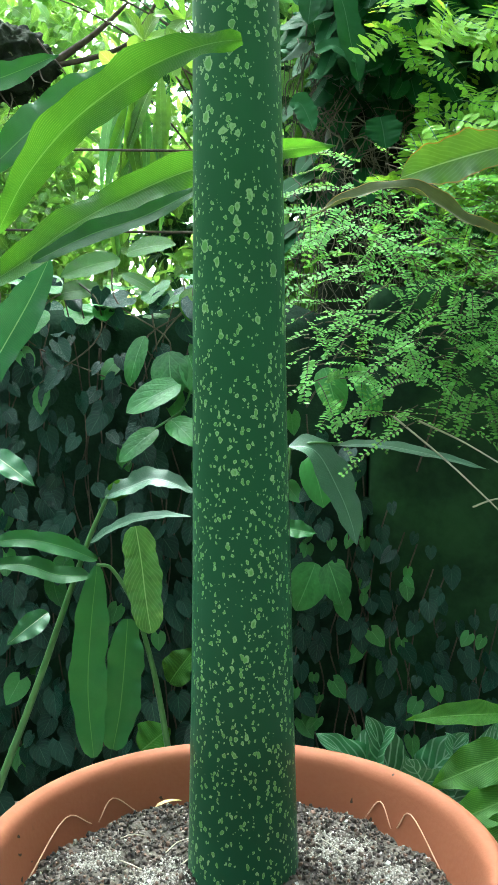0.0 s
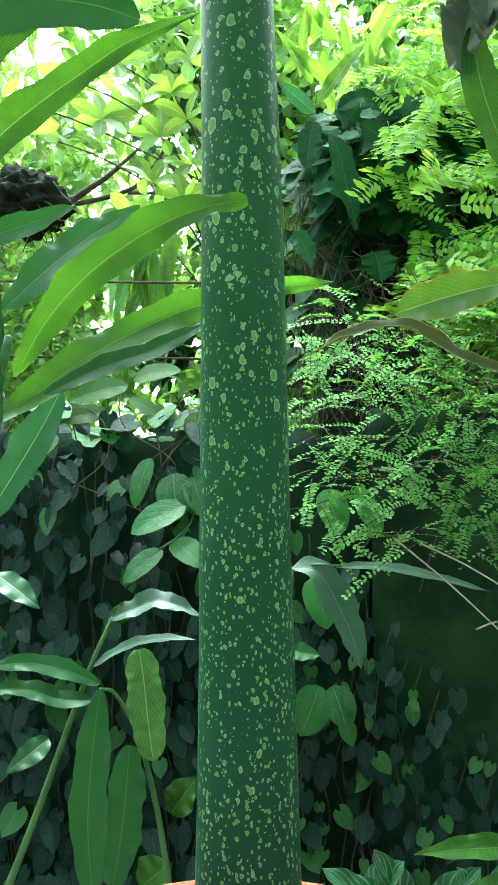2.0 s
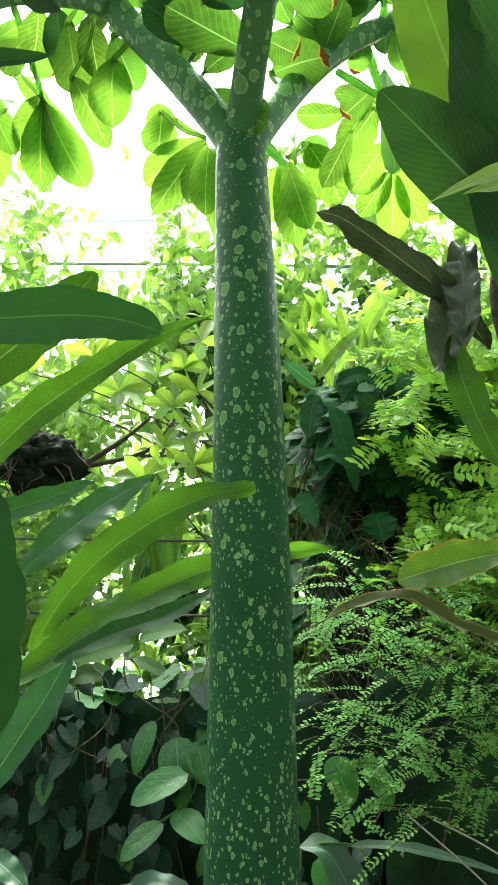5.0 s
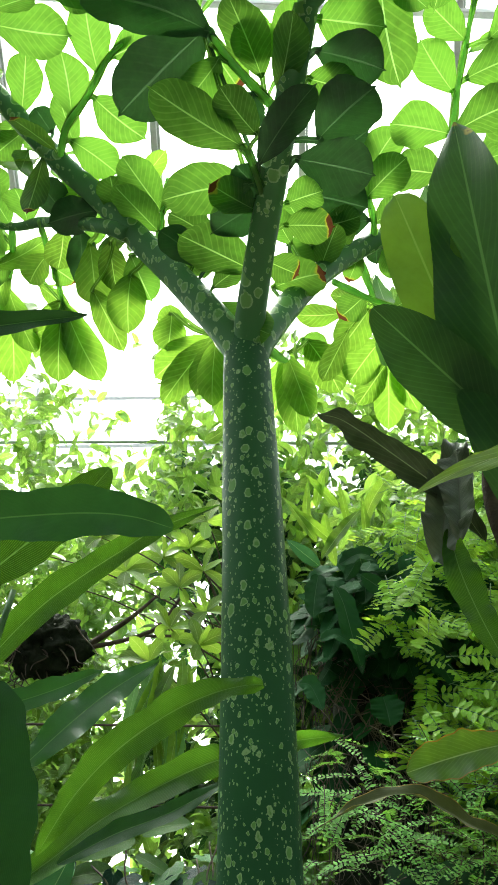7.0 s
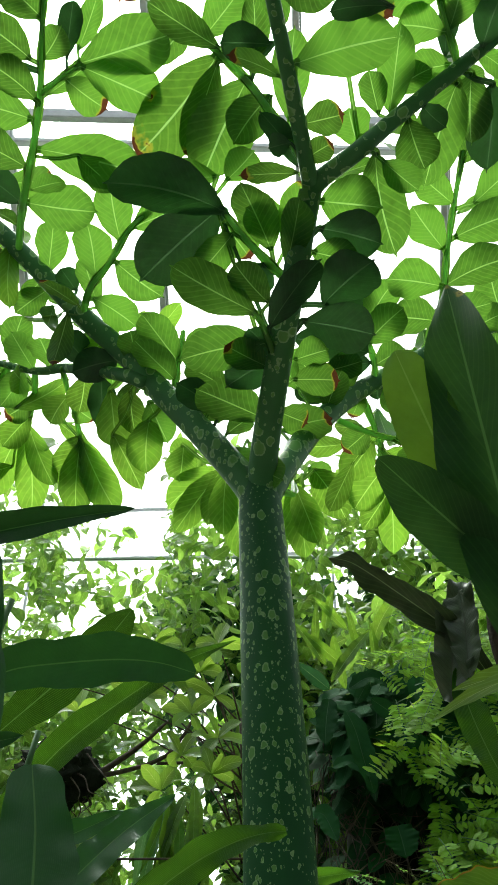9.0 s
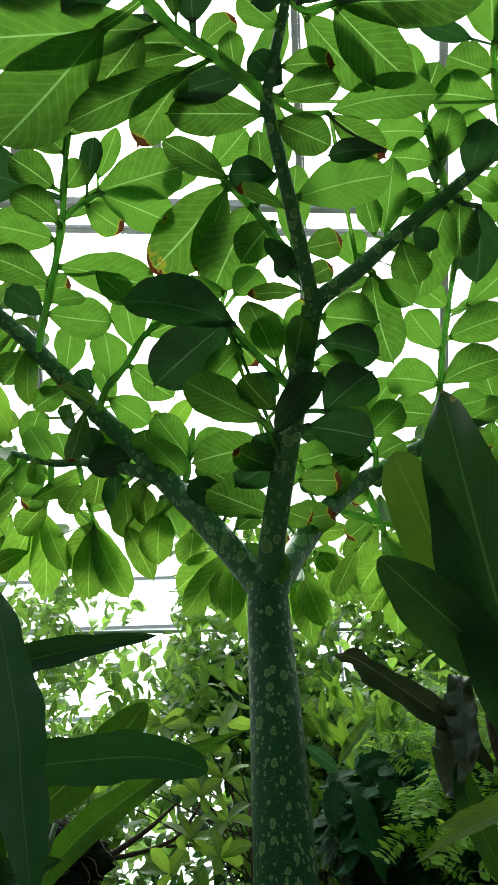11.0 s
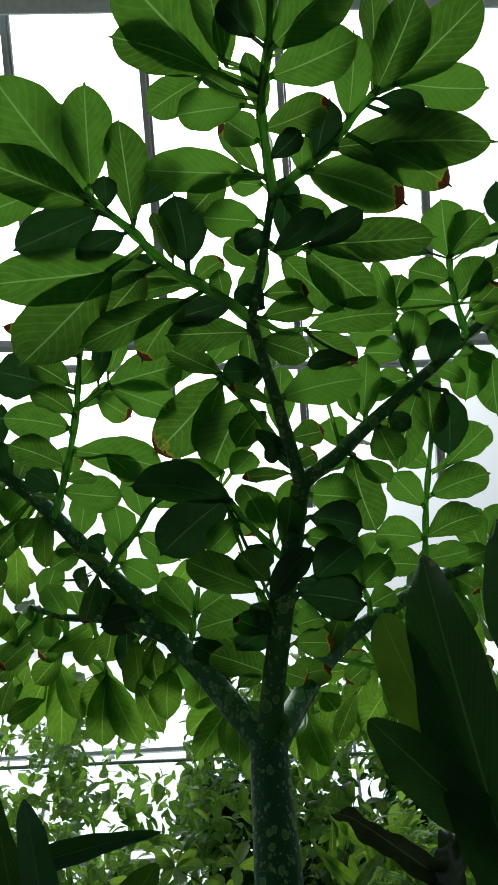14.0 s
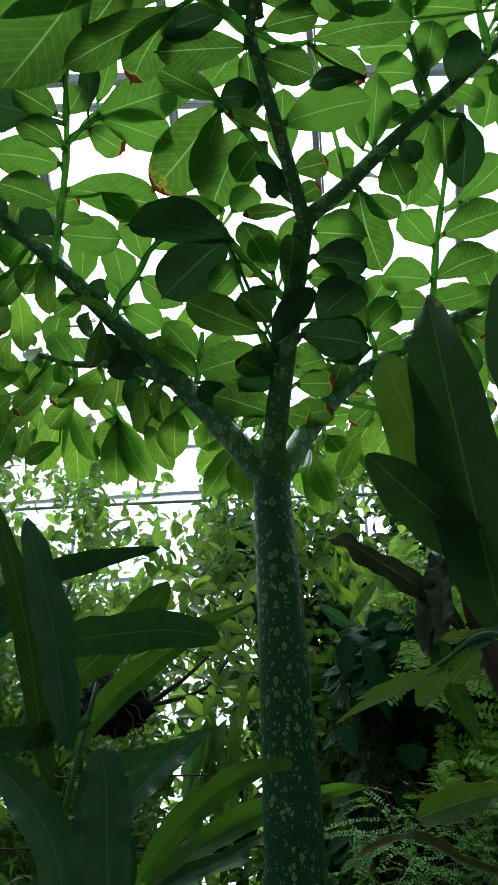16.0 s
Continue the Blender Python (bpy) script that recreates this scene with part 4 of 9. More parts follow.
leaflet(left_fork, (-0.241, 0.148, 2.970), (-0.358, 0.257, 2.955), 0.101, (0.05, 0.19, 0.98), 'worn')
leaflet(left_fork, (-0.140, 0.209, 2.931), (-0.410, 0.298, 2.903), 0.092, (0.03, 0.39, 0.92))
leaflet(left_fork, (-0.153, 0.217, 2.933), (-0.274, 0.361, 2.916), 0.105, (-0.10, 0.03, 0.99), 'worn')
leaflet(left_fork, (0.001, 0.315, 2.932), (-0.201, 0.293, 2.912), 0.091, (-0.14, 0.49, 0.86))
leaflet(left_fork, (-0.038, 0.240, 2.954), (-0.188, 0.270, 2.939), 0.073, (-0.06, 0.18, 0.98), 'dark')
leaflet(left_fork, (-0.306, -0.004, 3.008), (-0.298, -0.076, 3.015), 0.056, (-0.13, 0.09, 0.99), 'dark')
leaflet(left_fork, (-0.125, 0.185, 2.974), (-0.050, 0.130, 2.965), 0.060, (0.14, 0.03, 0.99), 'worn')
leaflet(left_fork, (-0.054, 0.233, 2.945), (-0.062, 0.151, 2.956), 0.057, (-0.22, 0.14, 0.97))
leaflet(front_rachis, (-0.013, -0.268, 3.031), (-0.188, -0.490, 3.000), 0.162, (-0.33, 0.13, 0.94))
leaflet(front_rachis, (-0.020, -0.271, 3.024), (-0.222, -0.367, 3.001), 0.101, (-0.21, 0.22, 0.95))
leaflet(front_rachis, (-0.052, -0.266, 3.020), (-0.173, -0.210, 3.007), 0.085, (-0.10, 0.03, 0.99))
leaflet(front_rachis, (0.034, -0.211, 2.993), (-0.110, -0.209, 2.978), 0.091, (-0.10, 0.11, 0.99))
leaflet(front_rachis, (0.002, -0.281, 3.029), (0.005, -0.398, 3.033), 0.050, (-0.21, 0.03, 0.98))
leaflet(front_rachis, (0.062, -0.335, 3.025), (0.005, -0.415, 3.015), 0.076, (-0.06, -0.09, 0.99), 'dark')
leaflet(front_rachis, (-0.006, -0.295, 3.029), (-0.025, -0.475, 3.031), 0.088, (-0.11, 0.02, 0.99))
leaflet(front_rachis, (0.029, -0.064, 2.987), (-0.198, -0.102, 2.963), 0.103, (-0.14, 0.25, 0.96))
leaflet(front_rachis, (-0.022, -0.064, 2.998), (-0.111, 0.018, 2.987), 0.082, (-0.04, 0.10, 0.99))
leaflet(front_rachis, (0.046, 0.035, 2.951), (-0.079, 0.008, 2.938), 0.094, (-0.13, 0.12, 0.98))
leaflet(front_rachis, (0.059, -0.122, 3.016), (-0.010, -0.177, 3.008), 0.082, (-0.07, -0.07, 1.00))
leaflet(front_rachis, (0.060, -0.031, 2.997), (-0.015, -0.051, 2.989), 0.062, (-0.16, 0.23, 0.96))
leaflet(front_rachis, (0.055, 0.060, 2.949), (-0.014, 0.095, 2.942), 0.068, (-0.04, 0.13, 0.99), 'dark')
leaflet(front_rachis, (0.089, -0.257, 3.015), (0.270, -0.323, 2.995), 0.111, (0.17, 0.17, 0.97))
leaflet(front_rachis, (0.097, -0.317, 3.007), (0.262, -0.454, 2.984), 0.124, (0.18, 0.05, 0.98))
leaflet(front_rachis, (0.069, -0.150, 3.012), (0.212, -0.203, 2.997), 0.079, (0.19, 0.23, 0.95), 'worn')
leaflet(front_rachis, (0.079, -0.088, 2.999), (0.147, -0.147, 2.990), 0.056, (0.22, 0.11, 0.97), 'dark')
leaflet(front_rachis, (0.090, -0.325, 3.012), (0.064, -0.446, 3.013), 0.078, (-0.24, 0.05, 0.97))
leaflet(front_rachis, (0.071, -0.188, 3.002), (0.043, -0.312, 3.006), 0.060, (0.22, -0.02, 0.98))
leaflet(front_rachis, (0.095, -0.006, 2.984), (0.211, 0.061, 2.971), 0.069, (-0.13, 0.41, 0.90))
leaflet(front_rachis, (0.071, 0.090, 2.908), (0.184, -0.004, 2.894), 0.068, (0.15, 0.03, 0.99), 'dark')
leaflet(end_fork, (0.317, -0.198, 3.047), (0.398, -0.382, 3.041), 0.115, (0.31, 0.11, 0.95))
leaflet(end_fork, (0.352, -0.197, 3.070), (0.527, -0.363, 3.042), 0.122, (0.15, -0.01, 0.99))
leaflet(end_fork, (0.362, -0.205, 3.073), (0.555, -0.181, 3.053), 0.102, (0.07, 0.26, 0.96))
leaflet(end_fork, (0.321, -0.183, 3.043), (0.421, -0.154, 3.033), 0.062, (0.17, -0.25, 0.95), 'dark')
leaflet(end_fork, (0.221, -0.094, 3.018), (0.560, -0.090, 2.983), 0.132, (0.10, 0.15, 0.98))
leaflet(end_fork, (0.298, -0.097, 2.998), (0.474, -0.002, 2.978), 0.101, (-0.05, 0.29, 0.96), 'worn')
leaflet(end_fork, (0.164, -0.045, 3.016), (0.377, 0.040, 2.993), 0.143, (0.14, -0.09, 0.99), 'worn')
leaflet(end_fork, (0.257, -0.147, 3.044), (0.271, -0.317, 3.052), 0.085, (0.13, 0.06, 0.99))
leaflet(end_fork, (0.180, -0.066, 3.022), (0.215, -0.194, 3.030), 0.085, (0.10, 0.09, 0.99), 'dark')
leaflet(end_fork, (0.151, -0.048, 3.006), (0.152, -0.127, 3.013), 0.053, (-0.15, 0.09, 0.99))
leaflet(end_twig, (0.154, 0.111, 2.966), (0.437, 0.102, 2.937), 0.107, (0.11, 0.12, 0.99))
leaflet(end_twig, (0.156, 0.103, 2.945), (0.274, 0.021, 2.930), 0.069, (0.18, 0.08, 0.98), 'dark')
leaflet(end_twig, (0.150, 0.120, 2.961), (0.309, 0.268, 2.941), 0.121, (-0.12, 0.26, 0.96))
leaflet(end_twig, (0.090, 0.131, 2.959), (0.229, 0.276, 2.940), 0.094, (-0.10, 0.22, 0.97))
leaflet(front_branch_end, (0.037, 0.226, 2.953), (0.147, 0.223, 2.942), 0.067, (0.10, 0.24, 0.97), 'worn')
leaflet(front_branch_end, (0.038, 0.145, 2.951), (-0.038, 0.075, 2.941), 0.072, (-0.25, 0.14, 0.96))
leaflet(front_branch_end, (0.038, 0.253, 2.939), (-0.022, 0.189, 2.931), 0.072, (0.07, -0.19, 0.98), 'dark')
leaflet(end_twig_low, (0.144, 0.318, 2.936), (0.360, 0.285, 2.914), 0.102, (0.10, 0.01, 0.99))
leaflet(end_twig_low, (0.139, 0.323, 2.927), (0.258, 0.417, 2.913), 0.074, (-0.10, 0.27, 0.96), 'worn')
leaflet(end_twig_low, (0.255, 0.387, 2.887), (0.135, 0.386, 2.875), 0.052, (-0.10, 0.26, 0.96), 'dark')
leaflet(front_branch_mid, (0.065, 0.501, 2.903), (0.271, 0.444, 2.881), 0.121, (0.18, 0.30, 0.94))
leaflet(end_twig_low, (0.028, 0.318, 2.897), (0.139, 0.369, 2.884), 0.089, (-0.00, 0.23, 0.97))
leaflet(end_twig_low, (0.033, 0.276, 2.933), (0.157, 0.250, 2.920), 0.078, (0.09, -0.05, 0.99))
leaflet(front_branch_mid, (0.080, 0.630, 2.892), (0.168, 0.606, 2.883), 0.077, (0.15, 0.20, 0.97), 'worn')
leaflet(front_branch_mid, (0.082, 0.702, 2.862), (0.144, 0.656, 2.855), 0.058, (0.29, 0.25, 0.92), 'worn')
leaflet(front_branch_mid, (0.054, 0.658, 2.868), (0.008, 0.666, 2.863), 0.054, (-0.05, 0.29, 0.96), 'dark')
leaflet(middle_stalk, (-0.104, 0.582, 3.122), (-0.322, 0.813, 3.094), 0.167, (0.22, 0.31, 0.92), 'worn')
leaflet(middle_stalk, (-0.036, 0.599, 3.040), (-0.154, 0.822, 3.005), 0.159, (0.16, 0.23, 0.96))
leaflet(middle_stalk, (-0.103, 0.588, 3.103), (-0.191, 0.805, 3.066), 0.088, (0.27, 0.27, 0.93), 'worn')
leaflet(middle_stalk, (-0.098, 0.567, 3.123), (-0.245, 0.450, 3.105), 0.081, (-0.21, 0.12, 0.97))
leaflet(middle_stalk, (0.023, 0.551, 3.095), (-0.093, 0.536, 3.083), 0.089, (-0.13, 0.23, 0.96), 'dark')
leaflet(middle_stalk, (-0.166, 0.535, 3.190), (-0.263, 0.628, 3.178), 0.086, (-0.09, 0.04, 1.00))
leaflet(middle_stalk, (-0.135, 0.559, 3.163), (-0.048, 0.462, 3.163), 0.092, (0.04, 0.04, 1.00))
leaflet(middle_stalk, (0.015, 0.620, 3.004), (-0.073, 0.728, 2.992), 0.103, (-0.07, 0.06, 1.00))
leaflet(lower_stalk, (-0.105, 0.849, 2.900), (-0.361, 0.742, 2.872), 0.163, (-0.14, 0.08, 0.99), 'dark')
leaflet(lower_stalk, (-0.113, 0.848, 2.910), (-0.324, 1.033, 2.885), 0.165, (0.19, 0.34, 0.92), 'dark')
leaflet(lower_stalk, (-0.084, 0.879, 2.851), (-0.183, 0.995, 2.838), 0.086, (0.21, 0.29, 0.93))
leaflet(lower_stalk, (-0.106, 0.878, 2.893), (-0.047, 0.980, 2.883), 0.097, (0.15, 0.01, 0.99), 'worn')
leaflet(lower_stalk, (-0.119, 0.802, 2.970), (-0.291, 0.783, 2.952), 0.095, (-0.13, 0.27, 0.95))
leaflet(lower_stalk, (0.006, 0.901, 2.809), (-0.058, 0.733, 2.832), 0.107, (0.15, 0.08, 0.99))
leaflet(lower_stalk, (0.041, 0.870, 2.842), (-0.048, 0.797, 2.832), 0.096, (-0.22, 0.13, 0.97))
leaflet(lower_stalk, (-0.012, 0.919, 2.784), (-0.050, 1.003, 2.768), 0.087, (0.17, 0.26, 0.95), 'dark')
leaflet(lower_stalk, (-0.097, 0.814, 2.971), (-0.029, 0.741, 2.973), 0.090, (0.02, 0.05, 1.00))
leaflet(low_stalk, (-0.033, 0.948, 2.646), (-0.205, 0.790, 2.625), 0.105, (-0.42, 0.35, 0.84))
leaflet(low_stalk, (-0.016, 1.028, 2.629), (-0.212, 1.052, 2.610), 0.114, (-0.05, 0.38, 0.93))
leaflet(low_stalk, (-0.004, 0.935, 2.664), (-0.075, 0.825, 2.671), 0.082, (-0.09, 0.12, 0.99))
leaflet(low_stalk, (0.004, 1.074, 2.622), (-0.112, 1.147, 2.609), 0.109, (-0.03, 0.13, 0.99), 'dark')
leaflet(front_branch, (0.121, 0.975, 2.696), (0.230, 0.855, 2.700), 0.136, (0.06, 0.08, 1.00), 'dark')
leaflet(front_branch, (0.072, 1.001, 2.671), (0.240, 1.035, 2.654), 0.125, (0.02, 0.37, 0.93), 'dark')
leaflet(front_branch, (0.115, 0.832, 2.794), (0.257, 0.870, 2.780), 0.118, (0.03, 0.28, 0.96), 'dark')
leaflet(front_branch, (0.119, 0.792, 2.841), (0.256, 0.805, 2.827), 0.134, (0.07, 0.26, 0.96))
leaflet(front_branch, (0.047, 1.117, 2.594), (0.155, 1.113, 2.583), 0.082, (0.10, 0.62, 0.78), 'worn')
leaflet(front_branch, (0.010, 1.182, 2.551), (0.078, 1.218, 2.543), 0.078, (-0.07, 0.33, 0.94), 'worn')
leaflet(front_branch, (0.026, 1.101, 2.622), (-0.051, 0.983, 2.631), 0.082, (-0.19, 0.20, 0.96), 'dark')
leaflet(front_branch, (0.050, 1.085, 2.627), (0.129, 1.046, 2.619), 0.082, (0.25, 0.31, 0.92))
leaflet(front_branch, (0.099, 0.874, 2.764), (0.205, 0.906, 2.753), 0.089, (0.02, 0.26, 0.97))
leaflet(right_fork_stalk, (0.294, 0.708, 3.058), (0.306, 0.516, 3.089), 0.087, (0.01, 0.16, 0.99))
leaflet(right_fork_stalk, (0.268, 0.706, 3.048), (0.239, 0.606, 3.063), 0.067, (0.07, 0.12, 0.99))
leaflet(right_fork_stalk, (0.220, 0.754, 2.985), (0.191, 0.660, 2.999), 0.090, (-0.04, 0.16, 0.99))
leaflet(right_fork_stalk, (0.302, 0.674, 3.087), (0.382, 0.614, 3.077), 0.074, (0.25, 0.19, 0.95))
leaflet(right_fork_stalk_mid, (0.417, 0.557, 3.128), (0.302, 0.531, 3.117), 0.098, (-0.10, 0.00, 1.00))
leaflet(right_fork_stalk_mid, (0.425, 0.557, 3.138), (0.445, 0.430, 3.156), 0.095, (0.18, 0.17, 0.97))
leaflet(right_fork_stalk_mid, (0.379, 0.440, 3.178), (0.410, 0.337, 3.190), 0.088, (0.19, 0.17, 0.97))
leaflet(right_fork_stalk_mid, (0.392, 0.469, 3.170), (0.337, 0.290, 3.190), 0.056, (-0.03, 0.12, 0.99))
leaflet(right_fork_stalk_mid, (0.396, 0.488, 3.152), (0.264, 0.475, 3.139), 0.094, (-0.11, 0.15, 0.98))
leaflet(right_fork_stalk_mid, (0.430, 0.622, 3.108), (0.335, 0.629, 3.099), 0.086, (-0.09, 0.11, 0.99))
leaflet(right_fork_stalk_end, (0.560, 0.439, 3.194), (0.404, 0.405, 3.179), 0.115, (-0.09, -0.05, 0.99))
leaflet(right_fork_stalk_end, (0.547, 0.374, 3.208), (0.432, 0.326, 3.196), 0.095, (-0.08, -0.04, 1.00))
leaflet(right_fork_stalk_end, (0.540, 0.313, 3.224), (0.515, 0.157, 3.241), 0.123, (-0.15, 0.13, 0.98))
leaflet(right_fork_stalk_end, (0.541, 0.311, 3.220), (0.621, 0.193, 3.216), 0.108, (0.21, 0.11, 0.97))
leaflet(right_fork_stalk_end, (0.564, 0.435, 3.202), (0.632, 0.315, 3.205), 0.105, (0.27, 0.18, 0.95))
leaflet(right_fork_stalk_end, (0.716, 0.279, 3.278), (0.667, 0.143, 3.289), 0.089, (-0.05, 0.10, 0.99), 'dark')
leaflet(right_fork_stalk_end, (0.504, 0.597, 3.130), (0.538, 0.462, 3.148), 0.093, (0.16, 0.17, 0.97), 'dark')
leaflet(right_fork_stalk_end, (0.556, 0.515, 3.183), (0.465, 0.478, 3.174), 0.080, (-0.21, 0.28, 0.94))
leaflet(right_fork_stalk_end, (0.604, 0.473, 3.198), (0.675, 0.387, 3.192), 0.075, (0.39, 0.26, 0.88), 'worn')
leaflet(right_fork_stalk_end, (0.611, 0.500, 3.202), (0.693, 0.474, 3.193), 0.083, (0.16, 0.16, 0.97), 'worn')
leaflet(right_fork, (0.530, 0.663, 3.092), (0.547, 0.868, 3.053), 0.116, (0.07, 0.18, 0.98), 'dark')
leaflet(right_fork, (0.621, 0.593, 3.212), (0.614, 0.770, 3.181), 0.117, (0.24, 0.18, 0.95))
leaflet(right_fork, (0.680, 0.627, 3.196), (0.708, 0.819, 3.162), 0.109, (0.27, 0.13, 0.95))
leaflet(right_fork, (0.359, 0.667, 3.014), (0.419, 0.720, 3.007), 0.063, (-0.15, 0.30, 0.94), 'dark')
leaflet(right_fork, (0.244, 0.703, 2.892), (0.305, 0.950, 2.844), 0.127, (-0.09, 0.21, 0.97))
leaflet(right_fork, (0.445, 0.643, 3.068), (0.391, 0.889, 3.023), 0.127, (0.18, 0.22, 0.96))
leaflet(right_fork, (0.325, 0.684, 2.988), (0.375, 0.803, 2.971), 0.104, (-0.11, 0.19, 0.98))
leaflet(right_fork, (0.260, 0.723, 2.887), (0.346, 0.797, 2.877), 0.078, (0.01, 0.13, 0.99))
leaflet(right_fork, (0.480, 0.634, 3.092), (0.499, 0.797, 3.062), 0.105, (0.19, 0.16, 0.97))
leaflet(right_fork, (0.608, 0.611, 3.182), (0.675, 0.652, 3.175), 0.070, (-0.13, 0.38, 0.92))
leaflet(right_stalk, (0.601, 1.152, 3.312), (0.727, 0.991, 3.313), 0.127, (0.22, 0.17, 0.96))
leaflet(right_stalk, (0.517, 1.313, 3.141), (0.682, 1.203, 3.121), 0.132, (0.26, 0.23, 0.94))
leaflet(right_stalk, (0.548, 1.231, 3.258), (0.727, 1.133, 3.238), 0.125, (0.37, 0.51, 0.77))
leaflet(right_stalk, (0.521, 1.421, 3.137), (0.659, 1.370, 3.122), 0.099, (0.28, 0.50, 0.82))
leaflet(right_stalk, (0.506, 1.309, 3.133), (0.340, 1.260, 3.116), 0.133, (-0.18, 0.30, 0.94))
leaflet(right_stalk, (0.514, 1.456, 3.142), (0.367, 1.419, 3.128), 0.146, (-0.10, 0.02, 0.99))
leaflet(right_stalk, (0.517, 1.250, 3.228), (0.410, 1.102, 3.236), 0.111, (-0.09, 0.12, 0.99))
leaflet(right_stalk, (0.544, 1.152, 3.312), (0.425, 1.036, 3.302), 0.098, (-0.24, 0.16, 0.96))
leaflet(right_stalk, (0.562, 1.061, 3.375), (0.621, 0.933, 3.390), 0.103, (0.29, 0.24, 0.93))
leaflet(right_branch, (0.794, 1.663, 3.372), (0.717, 1.460, 3.407), 0.137, (-0.25, 0.25, 0.94))
leaflet(right_branch, (0.831, 1.644, 3.428), (0.861, 1.500, 3.455), 0.112, (0.02, 0.19, 0.98))
leaflet(right_branch, (0.767, 1.688, 3.334), (0.803, 1.959, 3.271), 0.124, (0.34, 0.17, 0.93))
leaflet(right_branch, (0.647, 1.669, 3.271), (0.757, 1.763, 3.259), 0.111, (-0.16, 0.31, 0.94), 'worn')
leaflet(right_branch, (0.463, 1.611, 3.182), (0.421, 1.761, 3.150), 0.112, (0.20, 0.26, 0.95))
leaflet(right_branch, (0.672, 1.653, 3.297), (0.785, 1.556, 3.282), 0.105, (0.25, 0.15, 0.96))
leaflet(right_stalk_inner, (0.288, 1.484, 3.083), (0.388, 1.354, 3.093), 0.114, (0.32, 0.32, 0.89))
leaflet(right_stalk_inner, (0.294, 1.463, 3.142), (0.368, 1.313, 3.165), 0.109, (0.04, 0.17, 0.98))
leaflet(right_stalk_inner, (0.288, 1.477, 3.082), (0.214, 1.344, 3.098), 0.101, (-0.07, 0.16, 0.98))
leaflet(right_stalk_inner, (0.306, 1.549, 3.066), (0.206, 1.558, 3.056), 0.097, (-0.06, 0.38, 0.92), 'dark')
leaflet(right_stalk_inner, (0.315, 1.560, 3.061), (0.400, 1.485, 3.055), 0.095, (0.25, 0.21, 0.95))
leaflet(right_branch, (0.192, 1.535, 2.896), (0.083, 1.426, 2.889), 0.098, (-0.32, 0.26, 0.91))
leaflet(right_branch, (0.149, 1.499, 2.828), (0.191, 1.366, 2.857), 0.083, (0.16, 0.26, 0.95))
leaflet(left_stalk_inner, (-0.483, 1.154, 3.030), (-0.479, 0.990, 3.063), 0.110, (-0.07, 0.20, 0.98))
leaflet(left_branch, (-0.665, 1.258, 3.197), (-0.616, 1.095, 3.230), 0.100, (0.02, 0.20, 0.98))
leaflet(left_stalk_inner, (-0.417, 1.085, 3.024), (-0.303, 1.200, 3.008), 0.117, (-0.25, 0.36, 0.90))
leaflet(left_stalk_inner, (-0.501, 1.214, 3.029), (-0.394, 1.314, 3.015), 0.102, (-0.20, 0.35, 0.92))
leaflet(left_stalk_inner, (-0.396, 1.053, 3.054), (-0.402, 0.884, 3.086), 0.103, (0.04, 0.18, 0.98))
leaflet(left_stalk_inner, (-0.362, 1.014, 3.072), (-0.211, 0.946, 3.057), 0.102, (0.18, 0.18, 0.97))
leaflet(left_branch, (-0.575, 1.277, 3.137), (-0.607, 1.200, 3.146), 0.072, (-0.25, 0.21, 0.95), 'dark')
leaflet(left_stalk, (-0.567, 0.777, 3.084), (-0.308, 0.845, 3.057), 0.130, (-0.00, 0.38, 0.92))
leaflet(left_stalk, (-0.467, 0.793, 3.074), (-0.385, 0.887, 3.062), 0.089, (-0.02, 0.15, 0.99))
leaflet(left_stalk, (-0.622, 0.908, 3.053), (-0.444, 0.932, 3.035), 0.123, (0.01, 0.54, 0.84))
leaflet(left_stalk_twig, (-0.447, 0.619, 3.184), (-0.218, 0.550, 3.162), 0.143, (0.09, -0.01, 1.00))
leaflet(left_stalk_twig, (-0.435, 0.618, 3.170), (-0.251, 0.707, 3.149), 0.127, (0.01, 0.20, 0.98))
leaflet(left_stalk_twig, (-0.477, 0.647, 3.169), (-0.391, 0.722, 3.158), 0.089, (-0.13, 0.30, 0.95), 'worn')
leaflet(left_stalk, (-0.521, 0.594, 3.165), (-0.462, 0.523, 3.170), 0.074, (0.17, 0.21, 0.96))
leaflet(left_stalk, (-0.568, 0.719, 3.120), (-0.744, 0.648, 3.100), 0.111, (-0.27, 0.44, 0.86))
leaflet(left_stalk, (-0.593, 0.817, 3.062), (-0.731, 0.705, 3.044), 0.113, (-0.22, 0.11, 0.97))
leaflet(left_stalk, (-0.635, 0.913, 3.059), (-0.708, 0.819, 3.051), 0.090, (-0.35, 0.19, 0.92), 'dark')
leaflet(left_stalk, (-0.616, 0.589, 3.170), (-0.743, 0.522, 3.155), 0.152, (-0.24, 0.24, 0.94), 'dark')
leaflet(left_stalk, (-0.543, 0.587, 3.152), (-0.629, 0.491, 3.140), 0.096, (-0.31, 0.15, 0.94))
leaflet(left_stalk, (-0.501, 0.502, 3.173), (-0.564, 0.415, 3.165), 0.094, (-0.19, 0.05, 0.98))
leaflet(left_stalk, (-0.488, 0.463, 3.184), (-0.401, 0.385, 3.181), 0.087, (0.07, 0.04, 1.00))
leaflet(left_stalk, (-0.547, 0.681, 3.132), (-0.641, 0.569, 3.117), 0.109, (-0.09, -0.05, 0.99))
leaflet(left_branch, (-0.832, 1.164, 3.347), (-0.960, 1.278, 3.333), 0.146, (-0.12, -0.02, 0.99))
leaflet(left_branch, (-0.769, 1.220, 3.256), (-0.895, 1.335, 3.242), 0.140, (-0.05, 0.07, 1.00))
